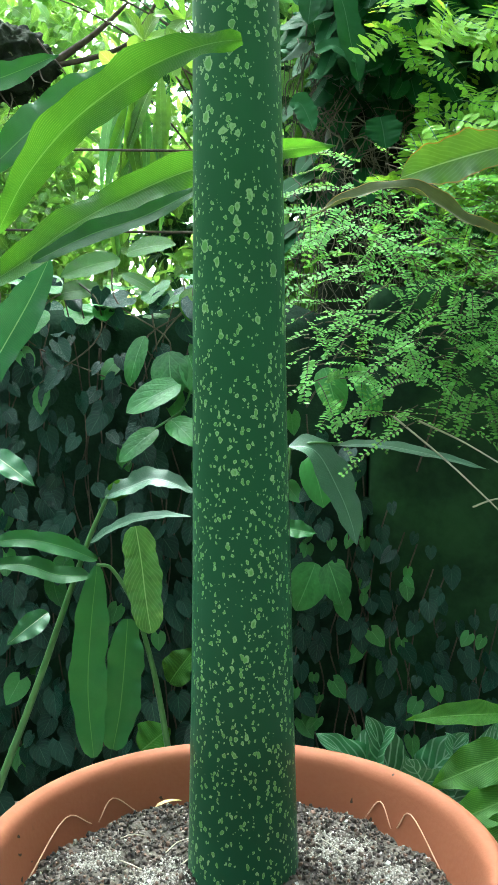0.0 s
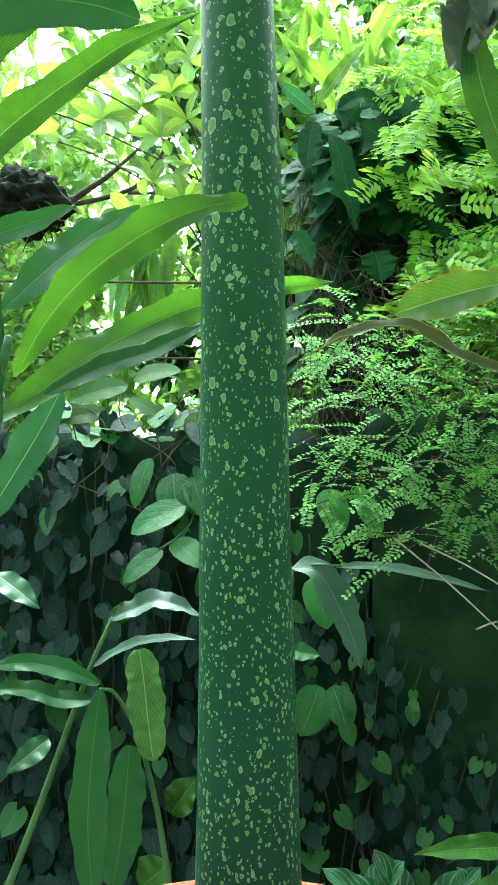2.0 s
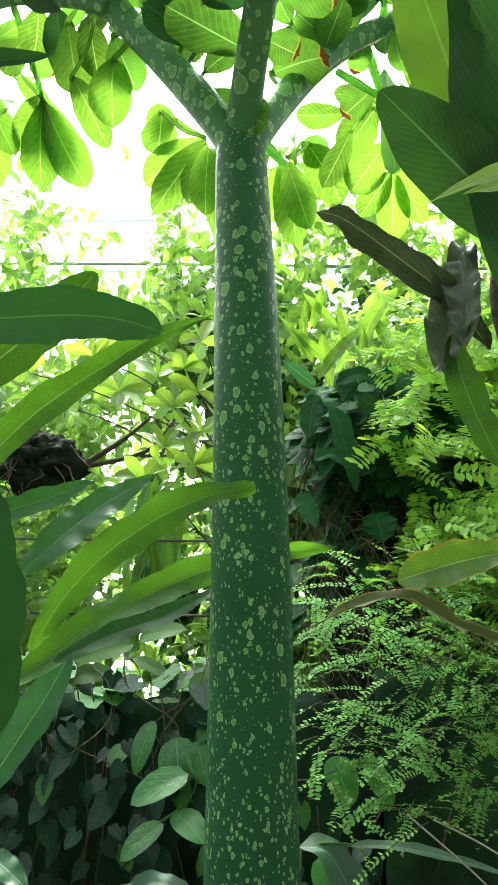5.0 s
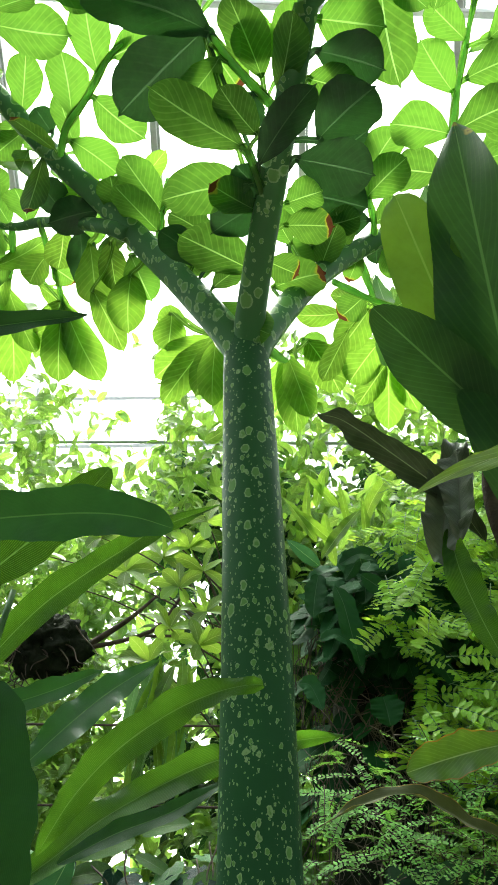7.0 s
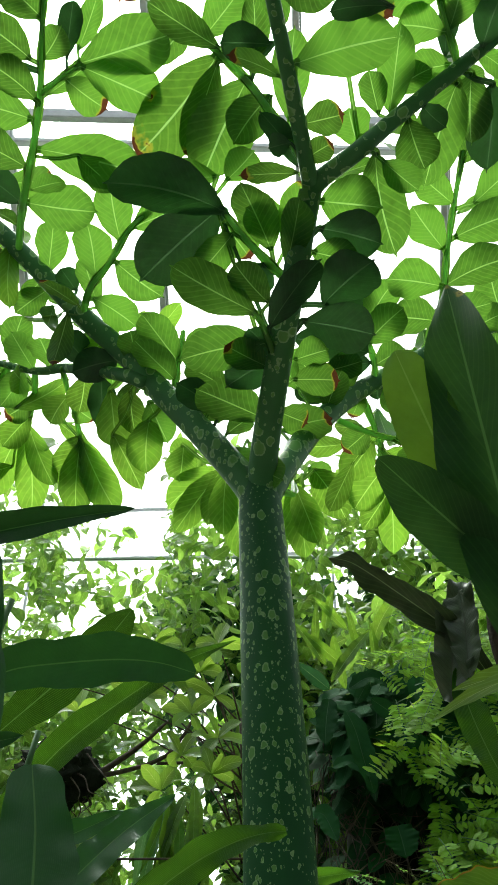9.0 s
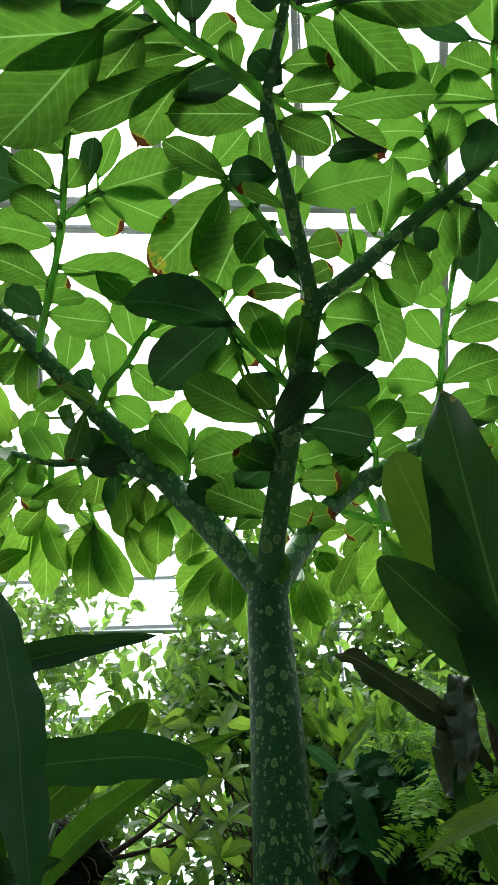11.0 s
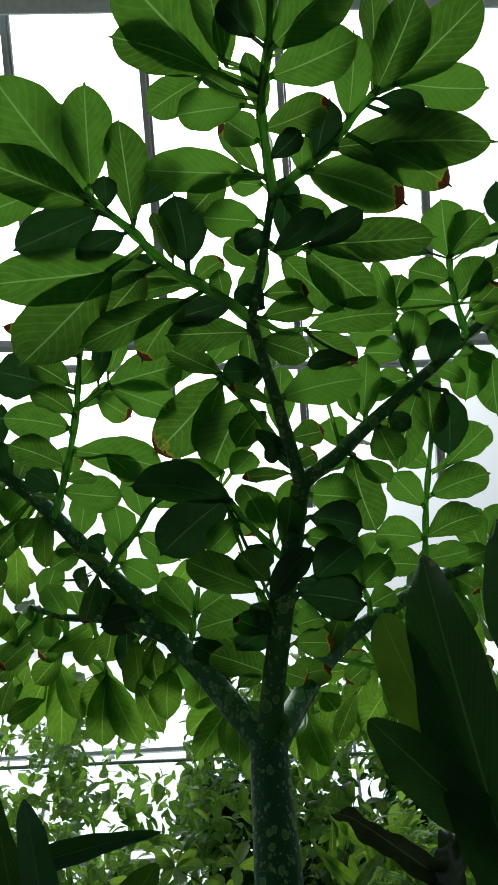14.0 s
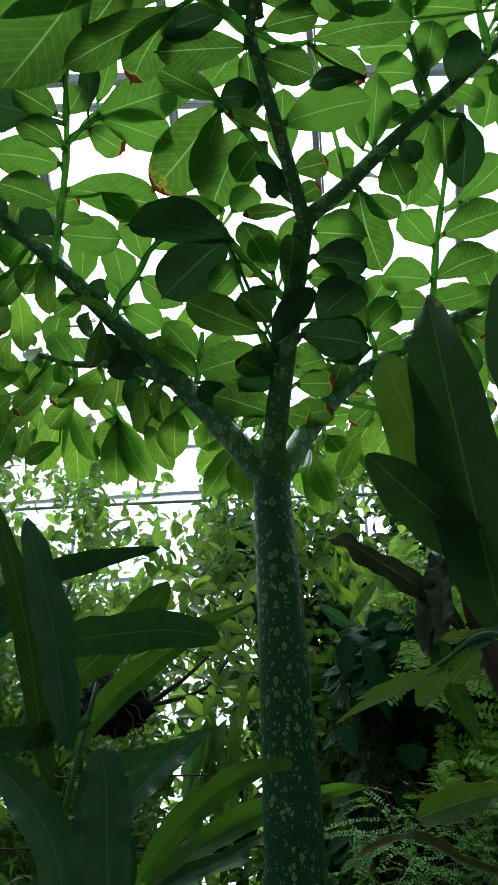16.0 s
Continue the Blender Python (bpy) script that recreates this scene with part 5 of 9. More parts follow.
leaflet(left_branch, (-0.914, 1.140, 3.387), (-0.975, 0.986, 3.399), 0.130, (-0.31, 0.19, 0.93), 'dark')
leaflet(left_stalk_low, (-0.268, 1.351, 2.899), (-0.349, 1.184, 2.918), 0.100, (-0.13, 0.17, 0.98))
leaflet(left_stalk_low, (-0.256, 1.338, 2.901), (-0.149, 1.243, 2.901), 0.094, (0.16, 0.18, 0.97))
leaflet(left_stalk_low, (-0.276, 1.360, 2.839), (-0.369, 1.212, 2.848), 0.102, (0.01, 0.05, 1.00))
leaflet(left_stalk_low, (-0.258, 1.369, 2.823), (-0.109, 1.387, 2.807), 0.101, (0.04, 0.41, 0.91), 'dark')
leaflet(left_branch, (-0.215, 1.335, 2.693), (-0.129, 1.331, 2.685), 0.109, (0.11, 0.24, 0.96), 'worn')
leaflet(left_branch, (-0.388, 1.356, 2.894), (-0.391, 1.245, 2.918), 0.087, (-0.09, 0.22, 0.97))
leaflet(left_branch, (-0.446, 1.361, 2.925), (-0.581, 1.389, 2.911), 0.105, (0.02, 0.51, 0.86), 'dark')
leaflet(left_branch, (-0.347, 1.377, 2.775), (-0.311, 1.519, 2.745), 0.094, (-0.06, 0.22, 0.97))
leaflet(low_left_stalk, (-0.903, 1.935, 3.191), (-1.055, 2.146, 3.027), 0.128, (-0.19, 0.51, 0.84), 'back')
leaflet(low_left_stalk, (-0.902, 1.946, 3.193), (-0.920, 2.220, 3.002), 0.124, (-0.24, 0.54, 0.80), 'back')
leaflet(low_left_stalk, (-0.890, 1.926, 3.188), (-0.799, 2.054, 3.001), 0.096, (-0.31, 0.85, 0.43), 'back')
leaflet(low_left_stalk, (-0.839, 1.800, 3.168), (-0.948, 1.857, 3.158), 0.095, (0.18, 0.50, 0.84), 'worn')
leaflet(low_left_stalk, (-0.820, 1.744, 3.157), (-0.732, 1.795, 3.146), 0.103, (-0.11, 0.39, 0.92), 'worn')
leaflet(low_left_stalk, (-0.862, 1.870, 3.179), (-0.964, 1.926, 3.086), 0.108, (-0.31, 0.62, 0.72), 'back')
leaflet(low_left_stalk_inner, (-0.695, 1.919, 3.116), (-0.791, 2.078, 3.031), 0.122, (-0.02, 0.46, 0.89), 'back')
leaflet(low_left_stalk_inner, (-0.692, 1.939, 3.112), (-0.714, 2.086, 2.903), 0.125, (-0.24, 0.78, 0.58), 'back')
leaflet(low_left_stalk_inner, (-0.688, 1.940, 3.107), (-0.574, 2.102, 2.914), 0.127, (-0.07, 0.78, 0.62), 'back')
leaflet(low_left_stalk_inner, (-0.692, 1.926, 3.114), (-0.635, 2.125, 2.997), 0.110, (-0.32, 0.55, 0.77), 'back')
leaflet(low_left_stalk_inner, (-0.687, 1.766, 3.118), (-0.627, 1.832, 3.109), 0.107, (-0.12, 0.23, 0.96), 'worn')
leaflet(low_left_stalk_inner, (-0.684, 1.699, 3.109), (-0.742, 1.741, 3.024), 0.101, (-0.64, 0.42, 0.64), 'back')
leaflet(low_left_branch, (-0.348, 1.413, 2.743), (-0.368, 1.543, 2.653), 0.108, (-0.22, 0.53, 0.82), 'back')
leaflet(low_left_branch, (-0.455, 1.446, 2.722), (-0.396, 1.626, 2.659), 0.078, (-0.23, 0.39, 0.89), 'back')
leaflet(low_left_branch, (-0.473, 1.421, 2.867), (-0.459, 1.514, 2.732), 0.110, (0.10, 0.82, 0.57), 'back')
leaflet(low_left_branch, (-0.575, 1.486, 2.991), (-0.596, 1.558, 2.906), 0.105, (-0.07, 0.76, 0.65), 'back')
leaflet(low_left_branch, (-0.508, 1.437, 2.934), (-0.515, 1.617, 2.863), 0.097, (-0.06, 0.37, 0.93), 'dark')
leaflet(low_left_branch, (-0.714, 1.570, 3.103), (-0.731, 1.465, 3.137), 0.126, (0.33, 0.25, 0.91))
leaflet(low_left_branch, (-0.616, 1.493, 3.036), (-0.495, 1.391, 3.049), 0.104, (0.07, 0.20, 0.98))
leaflet(low_left_branch, (-0.896, 1.673, 3.252), (-0.827, 1.519, 3.306), 0.108, (-0.13, 0.27, 0.95))
leaflet(low_left_branch, (-0.840, 1.649, 3.186), (-0.945, 1.782, 3.144), 0.108, (0.19, 0.43, 0.88))
leaflet(low_left_branch, (-0.547, 1.439, 2.984), (-0.611, 1.324, 3.008), 0.098, (-0.21, 0.31, 0.93), 'dark')
leaflet(low_left_branch, (-0.792, 1.626, 3.160), (-0.838, 1.492, 3.197), 0.105, (-0.26, 0.34, 0.90))
leaflet(low_left_branch, (-0.921, 1.684, 3.264), (-1.051, 1.814, 3.230), 0.106, (-0.03, 0.22, 0.98))
leaflet(low_left_branch, (-0.402, 1.366, 2.814), (-0.402, 1.498, 2.759), 0.081, (-0.11, 0.38, 0.92), 'back')
leaflet(back_branch, (-0.347, 2.099, 3.207), (-0.366, 2.182, 3.101), 0.127, (-0.24, 0.74, 0.63), 'back')
leaflet(back_branch, (-0.208, 2.149, 3.141), (-0.411, 2.237, 3.022), 0.122, (-0.21, 0.58, 0.79), 'back')
leaflet(back_branch, (-0.196, 2.088, 3.080), (-0.382, 2.251, 2.919), 0.118, (0.03, 0.72, 0.69), 'back')
leaflet(back_branch, (-0.186, 2.042, 3.033), (-0.254, 2.177, 2.900), 0.103, (0.10, 0.72, 0.68), 'back')
leaflet(back_branch, (-0.176, 2.016, 3.012), (-0.194, 2.144, 2.829), 0.107, (-0.39, 0.74, 0.55), 'back')
leaflet(back_branch, (-0.160, 2.022, 3.029), (-0.135, 2.239, 2.794), 0.111, (0.02, 0.73, 0.68), 'back')
leaflet(back_branch, (-0.296, 2.127, 3.195), (-0.409, 2.161, 3.227), 0.104, (0.39, 0.72, 0.58), 'back')
leaflet(back_branch_right, (0.051, 2.208, 3.105), (0.098, 2.382, 2.874), 0.131, (0.07, 0.79, 0.61), 'back')
leaflet(back_branch_right, (0.060, 2.154, 3.056), (0.145, 2.324, 2.900), 0.115, (-0.09, 0.70, 0.71), 'back')
leaflet(back_branch_right, (0.137, 2.183, 3.135), (0.257, 2.358, 3.030), 0.146, (-0.18, 0.59, 0.78), 'back')
leaflet(back_branch_right, (0.083, 2.213, 3.112), (0.012, 2.424, 2.999), 0.119, (0.06, 0.49, 0.87), 'back')
leaflet(back_branch_right, (0.116, 2.186, 3.144), (0.213, 2.248, 3.133), 0.108, (-0.33, 0.63, 0.70), 'worn')
leaflet(back_stalk_far, (0.412, 2.222, 3.171), (0.290, 2.314, 3.041), 0.141, (-0.01, 0.82, 0.58), 'back')
leaflet(back_stalk_far, (0.426, 2.280, 3.101), (0.329, 2.432, 3.025), 0.101, (0.15, 0.52, 0.84), 'back')
leaflet(back_stalk_far, (0.432, 2.292, 3.110), (0.445, 2.507, 2.961), 0.123, (0.11, 0.56, 0.82), 'back')
leaflet(back_stalk_far, (0.450, 2.289, 3.115), (0.554, 2.442, 2.998), 0.101, (0.15, 0.53, 0.83), 'back')
leaflet(back_stalk_far, (0.396, 2.105, 3.150), (0.484, 2.186, 3.130), 0.113, (-0.15, 0.39, 0.91), 'back')
leaflet(back_stalk_far, (0.343, 1.987, 3.109), (0.240, 2.083, 3.009), 0.127, (-0.09, 0.67, 0.73), 'back')
leaflet(back_stalk_right, (0.606, 2.145, 3.206), (0.656, 2.238, 3.109), 0.127, (-0.28, 0.76, 0.58), 'back')
leaflet(back_stalk_right, (0.512, 2.044, 3.136), (0.477, 2.145, 3.099), 0.103, (0.03, 0.36, 0.93), 'worn')
leaflet(back_stalk_right, (0.410, 1.916, 3.048), (0.515, 1.829, 3.046), 0.100, (0.22, 0.25, 0.94), 'worn')
leaflet(back_stalk_right, (0.298, 1.773, 2.971), (0.226, 1.853, 2.955), 0.098, (0.20, 0.36, 0.91), 'worn')
leaflet(left_branch, (-0.023, 1.267, 2.603), (-0.183, 1.137, 2.591), 0.126, (-0.21, 0.17, 0.96))
leaflet(left_branch, (-0.142, 1.314, 2.663), (-0.242, 1.202, 2.674), 0.082, (-0.28, 0.34, 0.90), 'dark')
leaflet(left_branch, (-0.127, 1.298, 2.738), (-0.224, 1.207, 2.738), 0.087, (-0.23, 0.25, 0.94))
leaflet(left_branch, (-0.237, 1.355, 2.692), (-0.161, 1.455, 2.672), 0.072, (-0.15, 0.30, 0.94), 'dark')
leaflet(left_branch, (-0.127, 1.326, 2.604), (-0.059, 1.268, 2.610), 0.060, (0.19, 0.31, 0.93))
leaflet(low_stalk, (-0.011, 1.094, 2.617), (-0.107, 1.013, 2.612), 0.087, (-0.23, 0.21, 0.95), 'worn')
leaflet(right_branch, (0.064, 1.424, 3.055), (0.288, 1.472, 3.032), 0.165, (0.04, 0.26, 0.97), 'dark')
leaflet(right_branch, (0.175, 1.469, 3.198), (0.290, 1.351, 3.209), 0.138, (0.09, 0.18, 0.98), 'dark')
leaflet(right_branch, (0.216, 1.557, 2.934), (0.062, 1.497, 2.918), 0.096, (-0.27, 0.47, 0.84), 'dark')
leaflet(right_branch, (0.020, 1.399, 2.669), (0.146, 1.336, 2.656), 0.124, (0.23, 0.27, 0.93), 'worn')
leaflet(right_branch, (0.073, 1.441, 2.861), (0.026, 1.350, 2.887), 0.079, (-0.34, 0.42, 0.84))
leaflet(right_branch, (0.125, 1.475, 2.913), (0.060, 1.362, 2.944), 0.080, (-0.08, 0.30, 0.95))
leaflet(right_branch, (0.232, 1.556, 2.960), (0.196, 1.446, 2.998), 0.097, (0.20, 0.26, 0.95))
leaflet(right_branch, (0.146, 1.499, 2.982), (0.261, 1.444, 2.969), 0.086, (0.28, 0.38, 0.88))
leaflet(left_branch, (-0.704, 1.251, 3.234), (-0.850, 1.308, 3.354), 0.098, (0.25, 0.18, 1.19), 'worn')
leaflet(right_branch, (0.506, 1.663, 3.187), (0.585, 1.789, 3.227), 0.075, (0.16, 0.43, 0.92), 'worn')
leaflet(right_fork, (0.501, 0.618, 3.155), (0.608, 0.707, 3.189), 0.058, (-0.02, 0.02, 0.83))
leaflet(left_branch, (-0.980, 1.068, 3.461), (-0.973, 0.931, 3.470), 0.069, (-0.17, -0.01, 1.19))
leaflet(right_fork, (0.707, 0.490, 3.283), (0.868, 0.478, 3.276), 0.079, (0.25, 0.10, 1.02), 'worn')
leaflet(right_branch, (0.654, 1.683, 3.294), (0.689, 1.818, 3.325), 0.067, (-0.06, 0.18, 0.49))
leaflet(right_fork_stalk_end, (0.500, 0.319, 3.265), (0.372, 0.280, 3.283), 0.055, (0.38, 0.17, 1.42), 'dark')
leaflet(right_branch, (0.500, 1.605, 3.208), (0.585, 1.507, 3.281), 0.067, (0.03, 0.01, 1.21))
leaflet(right_branch, (0.985, 1.668, 3.473), (1.069, 1.503, 3.510), 0.092, (-0.27, -0.08, 0.81), 'dark')
leaflet(right_fork, (0.621, 0.583, 3.287), (0.738, 0.644, 3.364), 0.066, (-0.09, -0.31, 0.95), 'dark')
leaflet(left_stalk_low, (-0.300, 1.387, 2.841), (-0.374, 1.490, 2.899), 0.060, (-0.31, -0.05, 0.97))
leaflet(middle_stalk, (0.055, 0.653, 2.944), (0.069, 0.478, 3.007), 0.088, (0.10, 0.08, 1.16))
leaflet(end_twig, (0.057, 0.138, 2.996), (-0.021, 0.271, 2.992), 0.072, (0.36, 0.47, 1.03))
leaflet(right_branch, (0.994, 1.687, 3.489), (1.031, 1.844, 3.509), 0.079, (0.36, 0.03, 1.15), 'dark')
leaflet(front_rachis, (0.115, -0.421, 3.036), (0.246, -0.443, 3.021), 0.055, (0.68, 0.26, 1.23), 'worn')
leaflet(middle_stalk, (-0.027, 0.589, 3.061), (-0.018, 0.464, 3.158), 0.069, (0.17, 0.25, 0.73))
leaflet(front_rachis, (0.050, -0.051, 3.015), (-0.031, -0.150, 3.059), 0.063, (0.07, -0.32, 1.05), 'worn')
leaflet(left_stalk_twig, (-0.470, 0.609, 3.193), (-0.427, 0.478, 3.196), 0.058, (-0.17, -0.35, 0.95), 'dark')
leaflet(left_branch, (-0.577, 1.322, 3.120), (-0.693, 1.382, 3.217), 0.081, (-0.39, 0.15, 1.32))
leaflet(end_fork, (0.242, -0.073, 3.073), (0.392, -0.052, 3.098), 0.071, (-0.09, 0.30, 0.30), 'worn')
leaflet(right_branch, (0.819, 1.655, 3.425), (0.944, 1.558, 3.540), 0.087, (-0.02, -0.10, 0.60))
leaflet(low_stalk, (-0.004, 0.985, 2.636), (0.110, 0.836, 2.684), 0.087, (0.08, 0.26, 1.34), 'dark')
leaflet(right_branch, (0.581, 1.666, 3.233), (0.591, 1.788, 3.242), 0.055, (0.10, 0.56, 0.20), 'dark')
leaflet(left_branch, (-1.004, 1.082, 3.469), (-1.075, 0.923, 3.531), 0.083, (-0.13, -0.11, 0.71))
leaflet(left_stalk_inner, (-0.557, 1.269, 3.060), (-0.627, 1.127, 3.005), 0.069, (0.15, -0.28, 1.46), 'worn')
leaflet(lower_stalk, (0.039, 0.898, 2.810), (0.084, 0.751, 2.860), 0.080, (-0.22, 0.39, 0.73), 'worn')
leaflet(front_rachis, (0.124, -0.450, 3.053), (0.277, -0.515, 3.048), 0.068, (-0.15, 0.42, 0.82), 'worn')
leaflet(front_rachis, (0.068, -0.416, 3.084), (-0.029, -0.537, 3.132), 0.066, (-0.34, -0.03, 1.15), 'worn')
leaflet(end_twig_low, (0.017, 0.311, 2.983), (0.049, 0.454, 2.978), 0.068, (-0.57, 0.16, 1.43))
leaflet(left_branch, (-0.946, 1.172, 3.399), (-1.046, 1.308, 3.403), 0.072, (-0.09, 0.30, 1.31), 'dark')
leaflet(left_fork, (-0.134, 0.209, 2.996), (-0.284, 0.243, 3.026), 0.068, (-0.20, -0.18, 0.48))
leaflet(left_branch, (-0.678, 1.277, 3.207), (-0.769, 1.363, 3.219), 0.060, (0.09, 0.06, 0.56))
leaflet(left_fork, (-0.221, 0.147, 3.042), (-0.329, 0.206, 3.086), 0.056, (-0.10, 0.14, 1.36), 'dark')
leaflet(front_rachis, (0.117, -0.401, 3.067), (0.254, -0.534, 3.123), 0.093, (-0.11, -0.42, 0.99), 'worn')
leaflet(left_branch, (-1.087, 1.064, 3.531), (-1.216, 1.097, 3.593), 0.064, (-0.17, 0.45, 0.71))
leaflet(right_fork, (0.419, 0.644, 3.107), (0.533, 0.693, 3.175), 0.057, (0.10, 0.05, 1.65))
leaflet(left_branch, (-0.385, 1.392, 2.931), (-0.437, 1.546, 3.003), 0.077, (-0.14, 0.09, 0.71), 'dark')
leaflet(end_fork, (0.162, -0.041, 3.050), (0.253, 0.043, 3.054), 0.050, (-0.20, 0.16, 1.73))
leaflet(left_branch, (-1.071, 1.075, 3.506), (-1.187, 1.149, 3.574), 0.066, (0.02, -0.03, 1.16))
leaflet(left_branch, (-0.938, 1.170, 3.422), (-1.076, 1.250, 3.459), 0.066, (0.09, 0.33, 0.72))
leaflet(end_fork, (0.196, -0.035, 3.049), (0.365, 0.051, 3.036), 0.087, (0.05, 0.31, 1.07))
leaflet(front_branch_mid, (0.072, 0.731, 2.863), (-0.058, 0.725, 2.853), 0.062, (-0.09, -0.34, 1.30), 'worn')
leaflet(left_stalk, (-0.500, 0.443, 3.206), (-0.579, 0.314, 3.246), 0.075, (-0.06, -0.40, 0.80))
leaflet(right_fork_stalk_end, (0.593, 0.429, 3.208), (0.717, 0.313, 3.194), 0.082, (-0.21, 0.08, 0.79), 'worn')
leaflet(lower_stalk, (0.038, 0.908, 2.751), (0.070, 0.734, 2.770), 0.081, (0.43, -0.02, 0.88))
leaflet(right_fork, (0.706, 0.496, 3.271), (0.863, 0.482, 3.234), 0.065, (-0.11, -0.26, 1.02), 'worn')
leaflet(right_branch, (0.386, 1.656, 3.119), (0.414, 1.826, 3.150), 0.078, (0.29, -0.25, 1.12), 'worn')
leaflet(right_branch, (0.269, 1.613, 3.010), (0.241, 1.730, 3.044), 0.062, (0.12, -0.00, 1.12), 'worn')
leaflet(right_branch, (0.833, 1.701, 3.401), (0.888, 1.814, 3.430), 0.057, (0.24, 0.11, 0.63), 'worn')
leaflet(right_fork, (0.275, 0.694, 2.977), (0.368, 0.772, 3.083), 0.068, (-0.30, -0.22, 1.29), 'worn')
leaflet(front_rachis, (0.092, -0.415, 3.082), (0.031, -0.511, 3.132), 0.055, (-0.13, 0.36, 1.76))
leaflet(end_fork, (0.313, -0.230, 3.084), (0.311, -0.389, 3.110), 0.076, (0.47, -0.01, 0.55), 'worn')
leaflet(left_branch, (-0.973, 1.145, 3.427), (-1.114, 1.196, 3.494), 0.081, (-0.63, -0.09, 1.55))
leaflet(front_rachis, (0.120, -0.310, 3.014), (0.252, -0.402, 3.010), 0.068, (-0.27, -0.67, 1.54))
leaflet(right_branch, (0.983, 1.726, 3.465), (1.009, 1.872, 3.463), 0.072, (0.12, 0.03, 0.84))
leaflet(left_fork, (-0.370, -0.072, 3.068), (-0.408, -0.213, 3.132), 0.073, (0.05, 0.22, 0.62), 'worn')
leaflet(right_branch, (0.908, 1.650, 3.447), (0.946, 1.502, 3.432), 0.070, (-0.25, -0.17, 1.27))
leaflet(left_branch, (-1.043, 1.048, 3.531), (-1.103, 0.916, 3.642), 0.080, (-0.13, 0.23, 1.34))
leaflet(right_branch, (0.287, 1.606, 3.030), (0.302, 1.728, 3.091), 0.064, (0.14, -0.17, 1.44), 'worn')
leaflet(right_branch, (0.895, 1.696, 3.458), (0.938, 1.872, 3.506), 0.077, (-0.20, 0.05, 0.58))
leaflet(front_rachis, (0.080, -0.469, 3.044), (0.002, -0.596, 3.049), 0.068, (-0.11, 0.07, 0.77), 'worn')
leaflet(end_twig, (0.095, 0.103, 2.972), (0.109, -0.037, 3.011), 0.072, (0.13, -0.36, 1.28), 'dark')
leaflet(front_branch_mid, (0.038, 0.547, 2.939), (-0.072, 0.518, 2.988), 0.055, (0.26, -0.03, 0.82), 'worn')
leaflet(right_fork, (0.706, 0.435, 3.247), (0.718, 0.271, 3.248), 0.078, (0.38, 0.00, 1.26), 'dark')
leaflet(left_branch, (-1.083, 1.070, 3.496), (-1.199, 1.202, 3.489), 0.080, (0.61, -0.31, 1.38), 'worn')
leaflet(left_fork, (-0.149, 0.184, 2.987), (-0.263, 0.197, 3.039), 0.059, (0.05, 0.10, 1.04))
leaflet(front_rachis, (0.059, -0.437, 3.083), (-0.089, -0.506, 3.099), 0.073, (0.66, -0.37, 0.89))
leaflet(front_rachis, (0.130, -0.494, 3.077), (0.254, -0.622, 3.129), 0.076, (0.46, 0.24, 0.71))
leaflet(left_stalk_twig, (-0.441, 0.596, 3.204), (-0.377, 0.485, 3.255), 0.056, (-0.02, 0.09, 0.77))
leaflet(right_fork, (0.687, 0.525, 3.285), (0.801, 0.585, 3.267), 0.060, (-0.33, -0.04, 0.88))
leaflet(right_fork, (0.597, 0.605, 3.275), (0.696, 0.658, 3.379), 0.075, (-0.03, 0.06, 0.92), 'worn')
leaflet(left_stalk, (-0.607, 0.881, 3.067), (-0.498, 0.826, 3.013), 0.056, (-0.01, 0.35, 1.23))
leaflet(left_branch, (-0.541, 1.346, 3.063), (-0.618, 1.420, 3.156), 0.063, (0.28, 0.32, 0.72))
leaflet(front_branch_mid, (0.134, 0.760, 2.870), (0.250, 0.753, 2.925), 0.062, (-0.17, -0.48, 1.13))
leaflet(right_branch, (0.964, 1.646, 3.491), (1.044, 1.529, 3.573), 0.074, (0.45, -0.62, 0.43))
leaflet(left_stalk, (-0.527, 0.498, 3.193), (-0.683, 0.380, 3.161), 0.080, (0.11, -0.09, 1.11), 'worn')
leaflet(right_stalk, (0.558, 1.190, 3.315), (0.665, 1.169, 3.369), 0.055, (0.29, -0.26, 1.49))
leaflet(right_branch, (0.494, 1.680, 3.208), (0.514, 1.871, 3.212), 0.083, (0.31, -0.57, 0.68), 'worn')
leaflet(front_rachis, (0.088, -0.485, 3.068), (0.011, -0.615, 3.086), 0.063, (0.07, 0.13, 1.47))
leaflet(right_branch, (0.340, 1.653, 3.083), (0.354, 1.815, 3.149), 0.077, (0.16, 0.06, 1.48), 'dark')
leaflet(left_stalk, (-0.711, 1.085, 3.198), (-0.752, 0.985, 3.131), 0.060, (0.07, -0.01, 1.32))
leaflet(left_branch, (-0.371, 1.382, 2.873), (-0.460, 1.551, 2.931), 0.082, (-0.40, 0.01, 0.81))
leaflet(left_branch, (-0.277, 1.378, 2.783), (-0.325, 1.501, 2.917), 0.077, (0.63, 0.37, 1.11))
leaflet(right_fork, (0.683, 0.550, 3.245), (0.818, 0.628, 3.254), 0.069, (-0.44, 0.10, 1.30))
leaflet(end_fork, (0.081, -0.038, 3.046), (0.066, -0.152, 3.095), 0.058, (0.56, -0.21, 0.14), 'dark')
leaflet(right_branch, (0.277, 1.643, 3.019), (0.254, 1.780, 3.039), 0.063, (0.42, -0.19, 1.10), 'worn')
leaflet(front_rachis, (0.043, -0.201, 3.020), (-0.050, -0.280, 2.996), 0.050, (0.14, -0.18, 0.54))
leaflet(right_fork, (0.214, 0.704, 2.942), (0.308, 0.802, 3.053), 0.083, (0.85, -0.09, 1.01))
